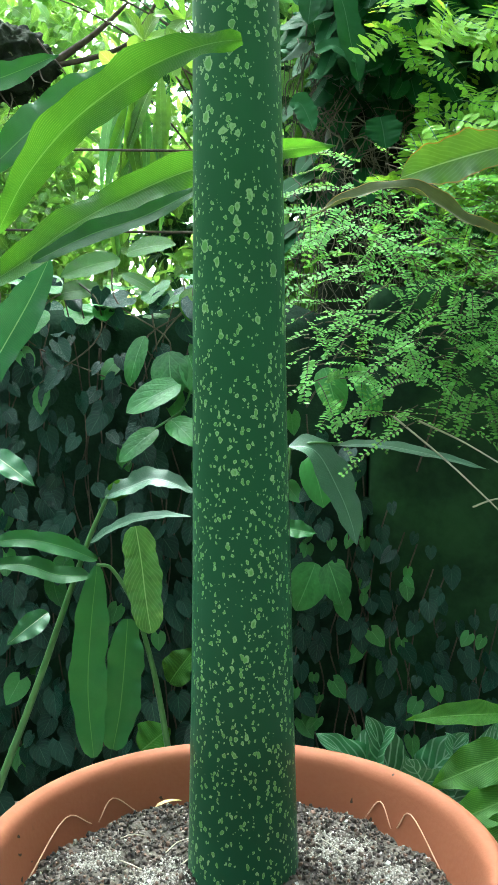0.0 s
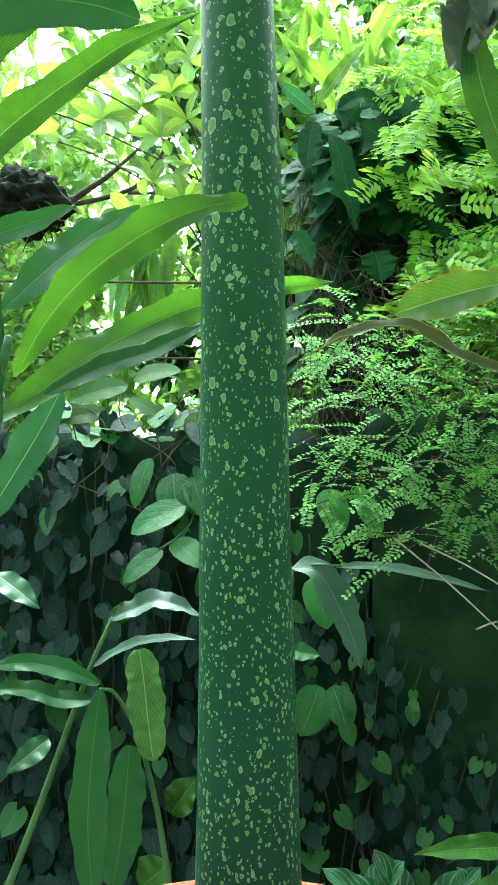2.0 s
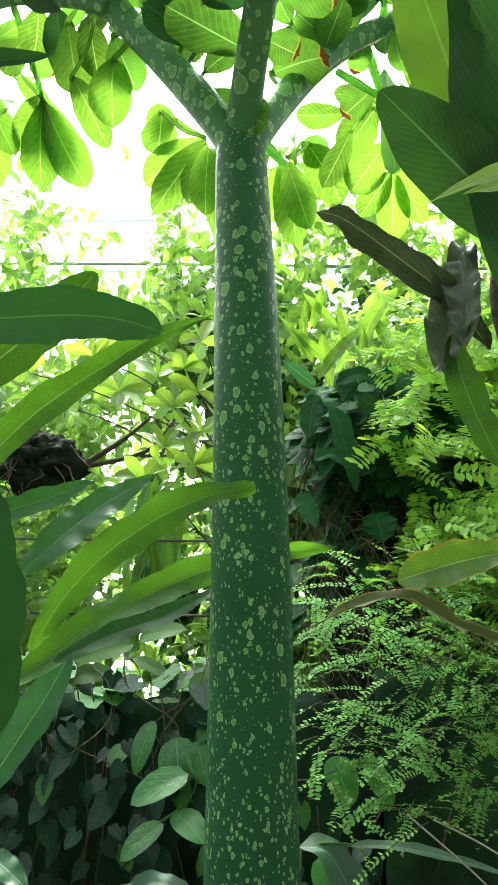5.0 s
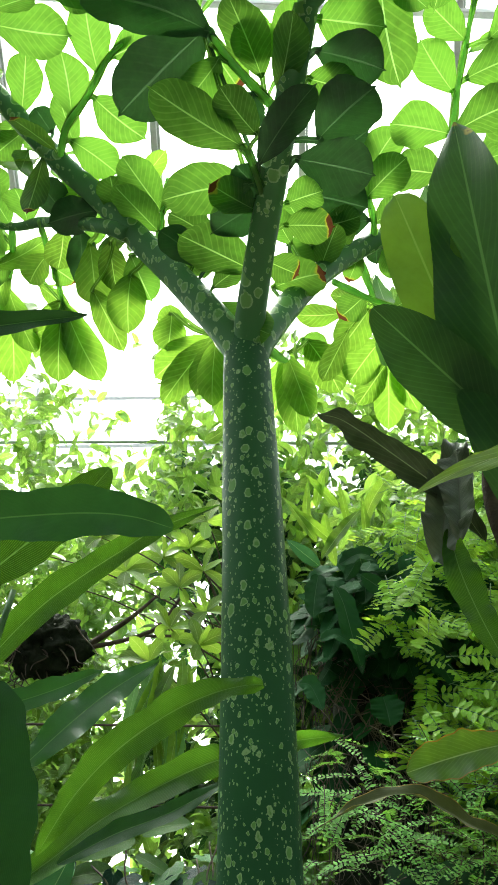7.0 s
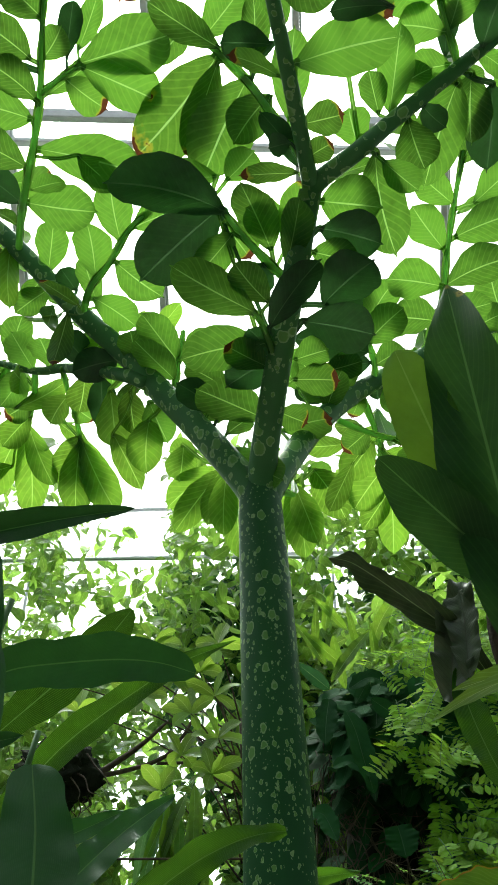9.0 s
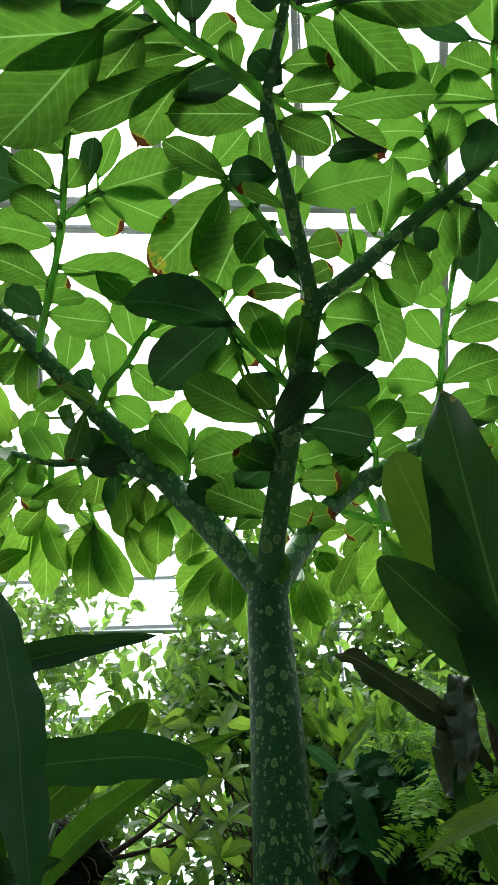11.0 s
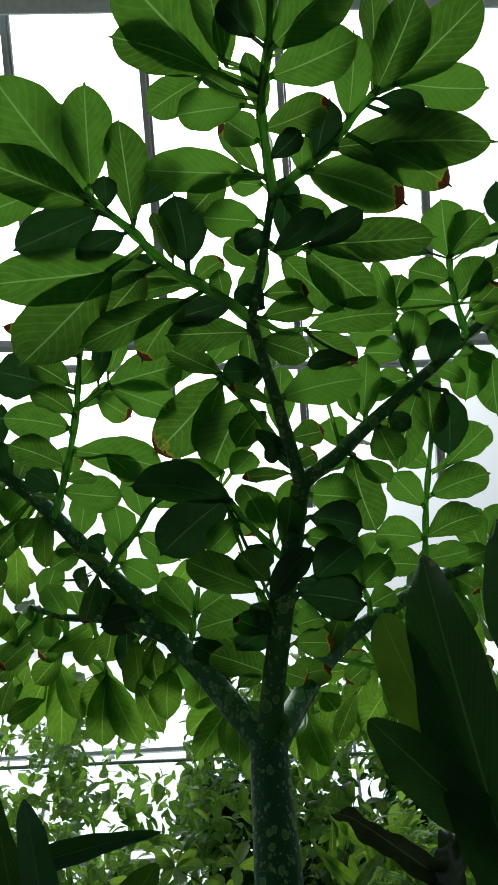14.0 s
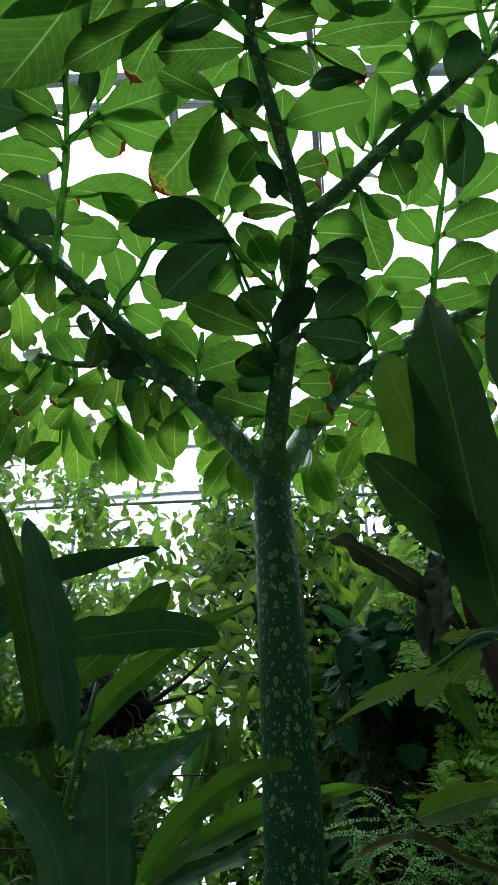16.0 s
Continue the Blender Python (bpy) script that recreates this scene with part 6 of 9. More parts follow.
leaflet(left_branch, (-0.506, 1.282, 3.067), (-0.526, 1.133, 3.106), 0.074, (0.28, 0.53, 0.87))
leaflet(right_branch, (0.996, 1.714, 3.500), (1.084, 1.825, 3.546), 0.070, (0.11, -0.62, 0.70))
leaflet(right_branch, (0.541, 1.664, 3.236), (0.608, 1.750, 3.319), 0.057, (0.46, 0.01, 1.19))
leaflet(right_fork, (0.077, 0.731, 2.881), (-0.008, 0.613, 2.916), 0.064, (0.14, -0.09, 1.44), 'dark')
leaflet(end_fork, (0.331, -0.150, 3.062), (0.505, -0.056, 3.043), 0.093, (-0.11, -0.31, 1.79), 'dark')
leaflet(left_branch, (-0.672, 1.300, 3.173), (-0.809, 1.422, 3.213), 0.090, (0.27, 0.38, 1.32))
leaflet(front_rachis, (0.134, -0.485, 3.078), (0.255, -0.613, 3.090), 0.086, (0.01, -0.11, 0.46), 'dark')
leaflet(right_fork_stalk_end, (0.590, 0.315, 3.250), (0.753, 0.248, 3.263), 0.078, (0.37, -0.49, 0.82))
leaflet(left_stalk, (-0.535, 0.688, 3.174), (-0.429, 0.639, 3.218), 0.051, (-0.22, 0.48, 1.16))
leaflet(right_branch, (0.598, 1.670, 3.290), (0.657, 1.789, 3.379), 0.069, (0.06, -0.05, 1.50))
leaflet(left_branch, (-0.260, 1.365, 2.727), (-0.304, 1.461, 2.817), 0.056, (0.01, 0.37, 1.25))
leaflet(right_fork, (0.420, 0.612, 3.121), (0.432, 0.495, 3.162), 0.051, (0.09, -0.15, 1.17), 'dark')
leaflet(left_fork, (-0.169, 0.129, 2.986), (-0.198, 0.007, 2.979), 0.059, (0.44, 0.01, 0.98))
leaflet(left_branch, (-0.958, 1.063, 3.454), (-0.904, 0.893, 3.502), 0.078, (0.83, -0.11, 0.88), 'dark')
leaflet(end_twig, (0.235, 0.112, 2.983), (0.339, 0.170, 3.013), 0.054, (-0.22, 0.38, 0.12), 'worn')
leaflet(right_branch, (0.360, 1.664, 3.071), (0.405, 1.819, 3.087), 0.065, (-0.22, 0.48, 0.84))
leaflet(right_fork, (0.669, 0.574, 3.245), (0.814, 0.661, 3.242), 0.076, (-0.41, 0.25, 0.74))
leaflet(low_left_far, (-1.086, 2.102, 3.317), (-1.097, 2.146, 3.161), 0.085, (-0.90, 0.67, 0.79), 'back')
leaflet(low_left_stalk, (-0.765, 1.877, 3.147), (-0.681, 1.997, 3.129), 0.068, (-0.61, 1.11, 0.65), 'back')
leaflet(low_left_stalk, (-0.955, 1.829, 3.243), (-1.069, 1.805, 3.079), 0.100, (-0.84, 0.78, 1.19), 'worn')
leaflet(low_left_far, (-1.002, 1.922, 3.239), (-1.126, 1.901, 3.101), 0.089, (-0.51, 0.97, 0.64), 'back')
leaflet(left_branch, (-0.945, 1.283, 3.289), (-1.103, 1.331, 3.376), 0.094, (-0.33, 0.73, 1.31), 'back')
leaflet(low_left_far, (-1.021, 1.798, 3.173), (-1.135, 1.597, 3.229), 0.128, (0.19, 0.49, 0.50), 'back')
leaflet(back_stalk_right, (0.423, 1.926, 3.042), (0.606, 1.935, 2.987), 0.089, (0.36, 0.46, 0.84), 'back')
leaflet(right_branch, (0.440, 1.739, 3.171), (0.481, 1.910, 3.081), 0.106, (-0.09, 0.27, 0.59), 'back')
leaflet(low_left_far, (-1.200, 2.019, 3.267), (-1.211, 2.086, 3.134), 0.081, (-1.03, 0.69, 0.43), 'back')
leaflet(low_left_far, (-1.261, 1.946, 3.312), (-1.203, 2.035, 3.171), 0.085, (-0.39, 1.00, 1.70), 'back')
leaflet(back_stalk_right, (0.376, 2.095, 3.153), (0.414, 2.131, 2.978), 0.094, (0.07, 0.15, 0.92))
leaflet(back_stalk_right, (0.650, 2.186, 3.268), (0.705, 2.138, 3.067), 0.104, (0.12, 1.28, 0.61), 'worn')
leaflet(left_branch, (-0.893, 1.170, 3.428), (-0.941, 1.272, 3.320), 0.085, (-0.66, 0.43, 0.57), 'back')
leaflet(low_left_far, (-1.090, 2.101, 3.212), (-1.172, 2.236, 3.160), 0.074, (0.57, 0.50, 0.79), 'back')
leaflet(low_left_far, (-1.110, 2.035, 3.193), (-1.122, 2.035, 3.031), 0.082, (-0.52, 1.34, 0.61), 'back')
leaflet(back_stalk_right, (0.434, 2.034, 3.245), (0.420, 2.005, 3.100), 0.076, (0.28, 0.50, -0.05), 'back')
leaflet(low_left_branch, (-0.869, 1.730, 3.085), (-0.697, 1.704, 3.184), 0.084, (-0.34, 1.40, 0.24), 'back')
leaflet(back_branch_right, (0.083, 2.188, 3.169), (0.082, 2.083, 2.999), 0.094, (0.08, 0.47, 0.76), 'back')
leaflet(low_left_branch, (-1.013, 1.724, 3.270), (-1.149, 1.635, 3.107), 0.101, (0.23, 1.14, 0.65), 'back')
leaflet(left_branch, (-0.885, 1.297, 3.357), (-0.977, 1.298, 3.161), 0.094, (-0.15, 0.84, 1.21))
leaflet(back_stalk_far, (0.263, 2.079, 3.173), (0.096, 2.071, 3.161), 0.084, (-0.25, 0.98, 0.54), 'back')
leaflet(low_left_far, (-1.253, 2.008, 3.211), (-1.201, 2.006, 3.071), 0.065, (-1.11, 1.02, 0.51))
leaflet(back_stalk_far, (0.260, 2.093, 3.215), (0.409, 2.032, 3.185), 0.073, (0.42, 0.45, 0.21), 'back')
leaflet(right_branch, (0.831, 1.766, 3.388), (0.825, 1.930, 3.254), 0.107, (0.27, 0.66, 0.94))
leaflet(low_left_far, (-1.126, 1.863, 3.219), (-1.225, 1.860, 3.057), 0.103, (-0.45, 0.59, 0.30), 'worn')
leaflet(right_branch, (0.582, 1.683, 3.258), (0.573, 1.697, 3.068), 0.089, (-0.03, 0.92, 0.24), 'back')
leaflet(left_branch, (-0.928, 1.339, 3.267), (-0.929, 1.484, 3.111), 0.090, (-0.25, 1.06, 0.60), 'back')
leaflet(back_stalk_right, (0.454, 2.100, 3.078), (0.540, 2.195, 2.960), 0.088, (-0.03, 0.83, 0.63), 'back')
leaflet(left_branch, (-0.775, 1.200, 3.283), (-0.792, 1.333, 3.140), 0.104, (-0.80, 0.09, 0.65), 'back')
leaflet(low_left_stalk, (-0.798, 1.960, 3.107), (-0.878, 2.028, 3.203), 0.073, (-0.52, 0.59, 0.64), 'back')
leaflet(right_branch, (0.623, 1.698, 3.144), (0.590, 1.765, 3.023), 0.076, (0.86, 1.38, 0.23), 'back')
leaflet(low_left_branch, (-1.075, 1.669, 3.368), (-1.140, 1.673, 3.183), 0.103, (-0.48, 0.48, 0.56), 'back')
leaflet(left_branch, (-0.450, 1.338, 3.075), (-0.556, 1.404, 2.983), 0.084, (-0.07, 1.08, 0.76), 'back')
leaflet(back_stalk_right, (0.577, 2.108, 3.127), (0.538, 2.154, 2.965), 0.079, (-0.06, 0.70, 0.61))
leaflet(right_branch, (0.536, 1.726, 3.126), (0.580, 1.663, 2.920), 0.104, (0.76, 0.34, 0.62), 'worn')
leaflet(back_branch, (-0.098, 2.019, 3.048), (0.028, 2.149, 3.167), 0.097, (-0.14, 0.73, 0.94), 'worn')
leaflet(low_left_branch, (-0.966, 1.643, 3.275), (-0.958, 1.461, 3.190), 0.089, (0.07, 0.83, 0.95), 'back')
leaflet(back_stalk_far, (0.316, 2.046, 3.227), (0.226, 2.133, 3.303), 0.067, (0.74, 0.31, 0.27), 'back')
leaflet(low_left_far, (-1.148, 1.972, 3.177), (-1.209, 1.997, 2.967), 0.117, (-0.38, 0.85, 0.54))
leaflet(low_left_far, (-1.292, 1.978, 3.237), (-1.288, 2.102, 3.059), 0.107, (-0.27, 1.05, 0.62))
leaflet(back_branch, (-0.108, 2.047, 3.174), (0.004, 2.093, 3.022), 0.084, (0.12, 0.54, 0.54), 'worn')
leaflet(back_stalk_right, (0.565, 2.163, 3.133), (0.730, 2.261, 2.995), 0.102, (0.13, 0.76, 0.67), 'back')
leaflet(left_branch, (-0.989, 1.281, 3.252), (-0.967, 1.363, 3.087), 0.101, (-0.81, 0.86, 1.22), 'worn')
leaflet(low_left_branch, (-0.988, 1.673, 3.370), (-0.948, 1.517, 3.329), 0.089, (0.50, 0.53, 0.86), 'back')
leaflet(right_branch, (0.634, 1.743, 3.300), (0.701, 1.780, 3.100), 0.093, (0.07, 0.63, 0.64))
leaflet(left_branch, (-0.819, 1.088, 3.425), (-0.633, 1.053, 3.382), 0.095, (-0.02, 0.70, 0.65), 'worn')
leaflet(left_branch, (-0.584, 1.266, 3.026), (-0.611, 1.300, 2.860), 0.073, (-0.04, 0.88, 0.39), 'worn')
leaflet(left_branch, (-0.985, 1.078, 3.334), (-1.000, 1.087, 3.181), 0.073, (-0.49, 0.50, 0.89), 'worn')
leaflet(back_stalk_right, (0.689, 2.201, 3.264), (0.772, 2.340, 3.100), 0.112, (0.16, 0.46, 0.75), 'worn')
leaflet(back_stalk_far, (0.371, 1.960, 3.230), (0.388, 1.919, 3.067), 0.088, (-0.22, 0.60, 0.96))
leaflet(low_left_branch, (-0.840, 1.795, 3.232), (-0.855, 1.618, 3.148), 0.104, (-0.27, 0.71, 0.45), 'back')
leaflet(left_branch, (-0.454, 1.388, 3.031), (-0.501, 1.530, 2.970), 0.071, (0.20, 0.62, 1.13))
leaflet(low_left_far, (-1.166, 1.952, 3.285), (-1.314, 1.902, 3.304), 0.086, (-0.36, 0.67, 0.35), 'worn')
leaflet(back_branch, (-0.111, 1.974, 3.031), (0.004, 2.029, 2.936), 0.074, (-0.29, 0.29, 0.36), 'back')
leaflet(left_branch, (-1.056, 1.229, 3.326), (-1.052, 1.338, 3.142), 0.096, (-0.55, 0.27, 0.88), 'back')
leaflet(left_branch, (-1.094, 1.084, 3.343), (-0.987, 1.099, 3.145), 0.113, (-0.87, 0.11, 0.58), 'back')
leaflet(back_stalk_right, (0.596, 2.190, 3.288), (0.594, 2.094, 3.184), 0.077, (0.18, 0.90, 0.33), 'back')
leaflet(right_branch, (0.755, 1.826, 3.234), (0.776, 1.821, 3.076), 0.068, (-0.32, 0.00, 0.80), 'back')
leaflet(left_branch, (-0.135, 1.324, 2.564), (0.012, 1.254, 2.400), 0.100, (-0.37, 0.55, 0.60))
leaflet(back_stalk_right, (0.662, 2.108, 3.146), (0.804, 2.005, 3.120), 0.086, (0.41, 1.18, 0.34), 'worn')
leaflet(low_left_branch, (-0.407, 1.399, 3.032), (-0.345, 1.255, 2.994), 0.073, (0.14, 0.69, 1.09), 'back')
leaflet(right_branch, (0.702, 1.792, 3.228), (0.697, 1.854, 3.030), 0.090, (0.19, 0.59, 0.52), 'back')
leaflet(right_branch, (0.507, 1.689, 3.087), (0.466, 1.848, 3.039), 0.094, (-0.06, 0.96, 0.01), 'back')
leaflet(low_left_branch, (-0.964, 1.711, 3.324), (-0.954, 1.632, 3.182), 0.087, (-0.12, 0.36, 0.41), 'back')
leaflet(left_branch, (-0.372, 1.420, 3.056), (-0.277, 1.356, 3.153), 0.064, (0.09, 0.61, 0.61), 'back')
leaflet(back_stalk_right, (0.257, 1.896, 2.944), (0.174, 2.003, 2.823), 0.077, (0.04, 0.08, 0.10), 'back')
leaflet(right_branch, (0.948, 1.795, 3.431), (0.830, 1.905, 3.323), 0.093, (0.41, 0.15, 1.03), 'back')
leaflet(left_branch, (-1.101, 1.267, 3.375), (-1.120, 1.387, 3.303), 0.075, (-0.63, 0.19, 0.65))
leaflet(back_stalk_right, (0.654, 2.096, 3.122), (0.839, 2.179, 3.029), 0.117, (0.36, -0.17, 0.58), 'back')
leaflet(left_branch, (-0.691, 1.397, 3.131), (-0.648, 1.246, 2.991), 0.108, (-0.18, 0.29, 0.70), 'back')
leaflet(back_stalk_right, (0.343, 1.865, 3.132), (0.344, 1.989, 3.212), 0.062, (0.24, 0.78, 0.45), 'back')
leaflet(low_left_stalk, (-0.971, 2.071, 3.111), (-1.080, 2.015, 2.987), 0.087, (-0.08, 0.56, 0.78), 'back')
leaflet(left_branch, (-0.768, 1.236, 3.390), (-0.749, 1.196, 3.249), 0.063, (-0.00, 0.77, 0.54), 'back')
leaflet(left_branch, (-0.858, 1.117, 3.524), (-0.876, 1.114, 3.363), 0.081, (-0.31, 0.76, 0.17), 'back')
leaflet(left_branch, (-1.047, 1.065, 3.397), (-0.978, 1.019, 3.274), 0.065, (-0.76, -0.21, 0.86), 'back')
leaflet(right_branch, (0.505, 1.639, 3.315), (0.488, 1.627, 3.162), 0.070, (0.25, 0.59, 0.74))
leaflet(left_branch, (-0.641, 1.298, 3.096), (-0.629, 1.251, 2.961), 0.074, (-0.72, 0.76, 0.91))

strap(ginger, [(-0.348, 1.204, 1.344), (-0.297, 1.183, 1.423), (-0.231, 1.164, 1.489), (-0.153, 1.148, 1.540), (-0.085, 1.137, 1.569), (-0.034, 1.128, 1.580), (0.001, 1.120, 1.580)], 0.060, (0.30, -0.95, -0.05), shape=(0.62, 0.55), wave=0.12, twist=0.35, fold=0.3)
strap(ginger, [(-0.542, 1.612, 1.305), (-0.442, 1.689, 1.395), (-0.366, 1.765, 1.478), (-0.255, 1.843, 1.561), (-0.131, 1.924, 1.634), (0.046, 2.008, 1.697), (0.194, 2.096, 1.735)], 0.078, (0.20, -0.93, 0.30), shape=(0.5, 0.7), wave=0.12, twist=-0.5, fold=0.3)
strap(ginger, [(-0.584, 1.860, 1.605), (-0.497, 1.940, 1.731), (-0.420, 2.025, 1.835), (-0.313, 2.111, 1.940)], 0.088, (0.13, -0.99, -0.08), 'deep', shape=(0.55, 0.75), wave=0.08)
strap(ginger, [(-0.415, 1.620, 1.376), (-0.317, 1.661, 1.435), (-0.206, 1.702, 1.485), (-0.077, 1.750, 1.564)], 0.046, (0.06, -0.96, 0.26), 'deep')
strap(ginger, [(-0.588, 1.544, 1.659), (-0.526, 1.563, 1.677), (-0.464, 1.580, 1.703), (-0.411, 1.597, 1.731), (-0.360, 1.614, 1.760)], 0.056, (0.16, -0.98, 0.11), 'deep')
strap(ginger, [(-0.662, 1.600, 1.703), (-0.597, 1.609, 1.810), (-0.522, 1.618, 1.907), (-0.440, 1.626, 1.983), (-0.353, 1.633, 2.052), (-0.262, 1.640, 2.119), (-0.116, 1.650, 2.184)], 0.077, (0.23, -0.97, -0.07), shape=(0.55, 0.85), fold=0.35, wave=0.08)
strap(ginger, [(-0.610, 1.120, 1.834), (-0.531, 1.132, 1.872), (-0.475, 1.140, 1.889), (-0.335, 1.158, 1.907), (-0.241, 1.170, 1.905), (-0.166, 1.180, 1.885)], 0.101, (0.38, -0.91, -0.14), 'deep', shape=(0.5, 0.45), fold=0.15, wave=0.03)
strap(ginger, [(-0.619, 1.340, 1.805), (-0.537, 1.352, 1.894), (-0.469, 1.362, 1.968), (-0.397, 1.371, 2.045), (-0.340, 1.380, 2.134)], 0.103, (0.28, -0.94, -0.22), shape=(0.6, 0.5), fold=0.15, wave=0.03)
strap(ginger, [(-0.320, 0.950, 1.205), (-0.335, 0.950, 1.326), (-0.357, 0.950, 1.442), (-0.385, 0.950, 1.537)], 0.105, (0.25, -0.95, 0.21), 'deep', shape=(0.35, 0.3), wave=0.02)
strap(ginger, [(-0.440, 1.848, 1.422), (-0.479, 1.849, 1.342), (-0.529, 1.851, 1.255), (-0.589, 1.855, 1.158), (-0.648, 1.857, 1.071)], 0.088, (0.21, -0.86, 0.46), 'cool')
strap(ginger_near, [(-0.468, 0.420, 1.615), (-0.408, 0.427, 1.667), (-0.354, 0.433, 1.713), (-0.263, 0.442, 1.743), (-0.164, 0.450, 1.764)], 0.041, (0.19, -0.96, -0.20), 'deep', shape=(0.5, 0.7), fold=0.4, wave=0.04)
strap(ginger_near, [(-0.222, 0.270, 1.403), (-0.252, 0.280, 1.506), (-0.264, 0.284, 1.554), (-0.294, 0.292, 1.639), (-0.335, 0.300, 1.748)], 0.053, (0.34, -0.94, 0.08), 'deep', shape=(0.5, 0.55))
strap(ginger_near, [(-0.257, 0.320, 1.369), (-0.282, 0.324, 1.447), (-0.331, 0.332, 1.611), (-0.392, 0.338, 1.763), (-0.419, 0.340, 1.813)], 0.040, (0.46, -0.89, 0.01), shape=(0.5, 0.6))
strap(ginger_near, [(-0.140, 0.200, 1.211), (-0.155, 0.222, 1.288), (-0.165, 0.238, 1.350), (-0.178, 0.250, 1.400)], 0.054, (0.20, -0.97, 0.14), 'deep', shape=(0.4, 0.35), wave=0.03)
strap(ginger_near, [(-0.367, 0.300, 1.415), (-0.329, 0.313, 1.427), (-0.270, 0.333, 1.442), (-0.219, 0.350, 1.459)], 0.034, (0.22, -0.97, 0.07), 'deep')
strap(ginger_near, [(-0.486, 0.500, 1.636), (-0.433, 0.500, 1.663), (-0.389, 0.500, 1.685), (-0.369, 0.500, 1.709)], 0.037, (0.53, -0.84, -0.02), 'deep')
strap(ginger_near, [(-0.212, 0.300, 1.209), (-0.246, 0.320, 1.305), (-0.317, 0.338, 1.388), (-0.389, 0.350, 1.428)], 0.058, (0.44, -0.90, 0.06), 'deep')
strap(ginger_near, [(-0.280, 0.400, 1.193), (-0.284, 0.444, 1.283), (-0.255, 0.478, 1.350), (-0.224, 0.500, 1.390)], 0.044, (0.16, -0.96, 0.23), 'deep')
stem_on(cane_plant, [(-0.719, 2.250, -0.005), (-0.590, 2.240, 0.328), (-0.493, 2.220, 0.594), (-0.431, 2.210, 0.762), (-0.380, 2.200, 0.873)], 0.011, 0.005)
stem_on(cane_plant, [(-0.232, 2.300, 0.139), (-0.272, 2.300, 0.360), (-0.326, 2.300, 0.547), (-0.379, 2.250, 0.665), (-0.411, 2.200, 0.689)], 0.009, 0.004)
stem_on(cane_plant, [(0.076, 2.300, 0.443), (0.079, 2.250, 0.836), (0.091, 2.200, 1.004)], 0.006, 0.003)
stem_on(cane_plant, [(0.070, 2.250, 0.986), (0.142, 2.200, 1.011), (0.215, 2.200, 1.010)], 0.005, 0.003)
strap(cane_plant, [(-0.391, 2.200, 0.867), (-0.323, 2.186, 0.896), (-0.248, 2.171, 0.918), (-0.147, 2.150, 0.884)], 0.064, (0.13, -0.73, 0.68), 'silver', wave=0.07, fold=0.35)
strap(cane_plant, [(-0.428, 2.200, 0.746), (-0.349, 2.169, 0.798), (-0.257, 2.136, 0.827), (-0.156, 2.100, 0.832)], 0.037, (0.06, -0.60, 0.80), 'silver', wave=0.05)
strap(cane_plant, [(-0.411, 2.200, 0.701), (-0.495, 2.170, 0.741), (-0.588, 2.137, 0.764), (-0.691, 2.100, 0.755)], 0.054, (0.23, -0.84, 0.49), 'deep', wave=0.06)
strap(cane_plant, [(-0.426, 2.200, 0.659), (-0.510, 2.170, 0.668), (-0.589, 2.139, 0.699), (-0.691, 2.100, 0.698)], 0.055, (0.25, -0.75, 0.62), 'deep', wave=0.07)
strap(cane_plant, [(-0.411, 2.200, 0.686), (-0.425, 2.183, 0.515), (-0.428, 2.166, 0.356), (-0.410, 2.150, 0.197)], 0.094, (0.26, -0.92, 0.30), 'deep', shape=(0.45, 0.4), wave=0.07)
strap(cane_plant, [(-0.339, 2.250, 0.534), (-0.345, 2.232, 0.411), (-0.354, 2.215, 0.295), (-0.370, 2.200, 0.198)], 0.099, (0.28, -0.83, 0.49), 'deep', shape=(0.35, 0.35), wave=0.07)
strap(cane_plant, [(-0.326, 2.300, 0.776), (-0.309, 2.285, 0.690), (-0.293, 2.266, 0.586), (-0.276, 2.250, 0.496)], 0.097, (0.12, -0.94, 0.32), 'pale', shape=(0.3, 0.35), wave=0.08)
blade(cane_plant, (-0.541, 2.200, 0.561), (-0.618, 2.100, 0.503), 0.054, (0.47, -0.69, 0.55), 'cool')
blade(cane_plant, (-0.384, 2.200, 0.867), (-0.310, 2.200, 0.903), 0.048, (-0.16, -0.93, 0.33))
strap(cane_plant, [(0.087, 2.200, 1.004), (0.156, 2.189, 0.990), (0.214, 2.172, 0.891), (0.245, 2.159, 0.814), (0.259, 2.150, 0.756)], 0.095, (0.02, -0.60, 0.80), 'silver', wave=0.04, fold=0.3)
strap(cane_plant, [(0.200, 2.200, 1.005), (0.299, 2.175, 1.010), (0.422, 2.143, 0.992), (0.574, 2.100, 0.955)], 0.034, (-0.13, -0.60, 0.79), 'silver', wave=0.05)
blade(cane_plant, (-0.694, 2.200, 0.982), (-0.562, 2.150, 0.900), 0.059, (0.05, -0.81, 0.58), 'cool')
blade(cane_plant, (-0.233, 2.300, 0.345), (-0.163, 2.300, 0.440), 0.086, (-0.34, -0.91, 0.24))
blade(cane_plant, (-0.326, 2.400, 0.112), (-0.245, 2.400, 0.179), 0.110, (-0.34, -0.85, 0.41))
blade(cane_plant, (0.073, 2.300, 0.776), (0.164, 2.300, 0.762), 0.050, (0.08, -0.85, 0.52), 'deep')
blade(potted_foliage, (0.532, 1.700, 0.495), (0.304, 1.600, 0.516), 0.047, (0.34, -0.61, 0.71))
blade(potted_foliage, (0.510, 1.600, 0.461), (0.344, 1.550, 0.414), 0.076, (0.02, -0.73, 0.68))
blade(potted_foliage, (0.497, 1.550, 0.398), (0.362, 1.500, 0.364), 0.066, (0.03, -0.61, 0.80))
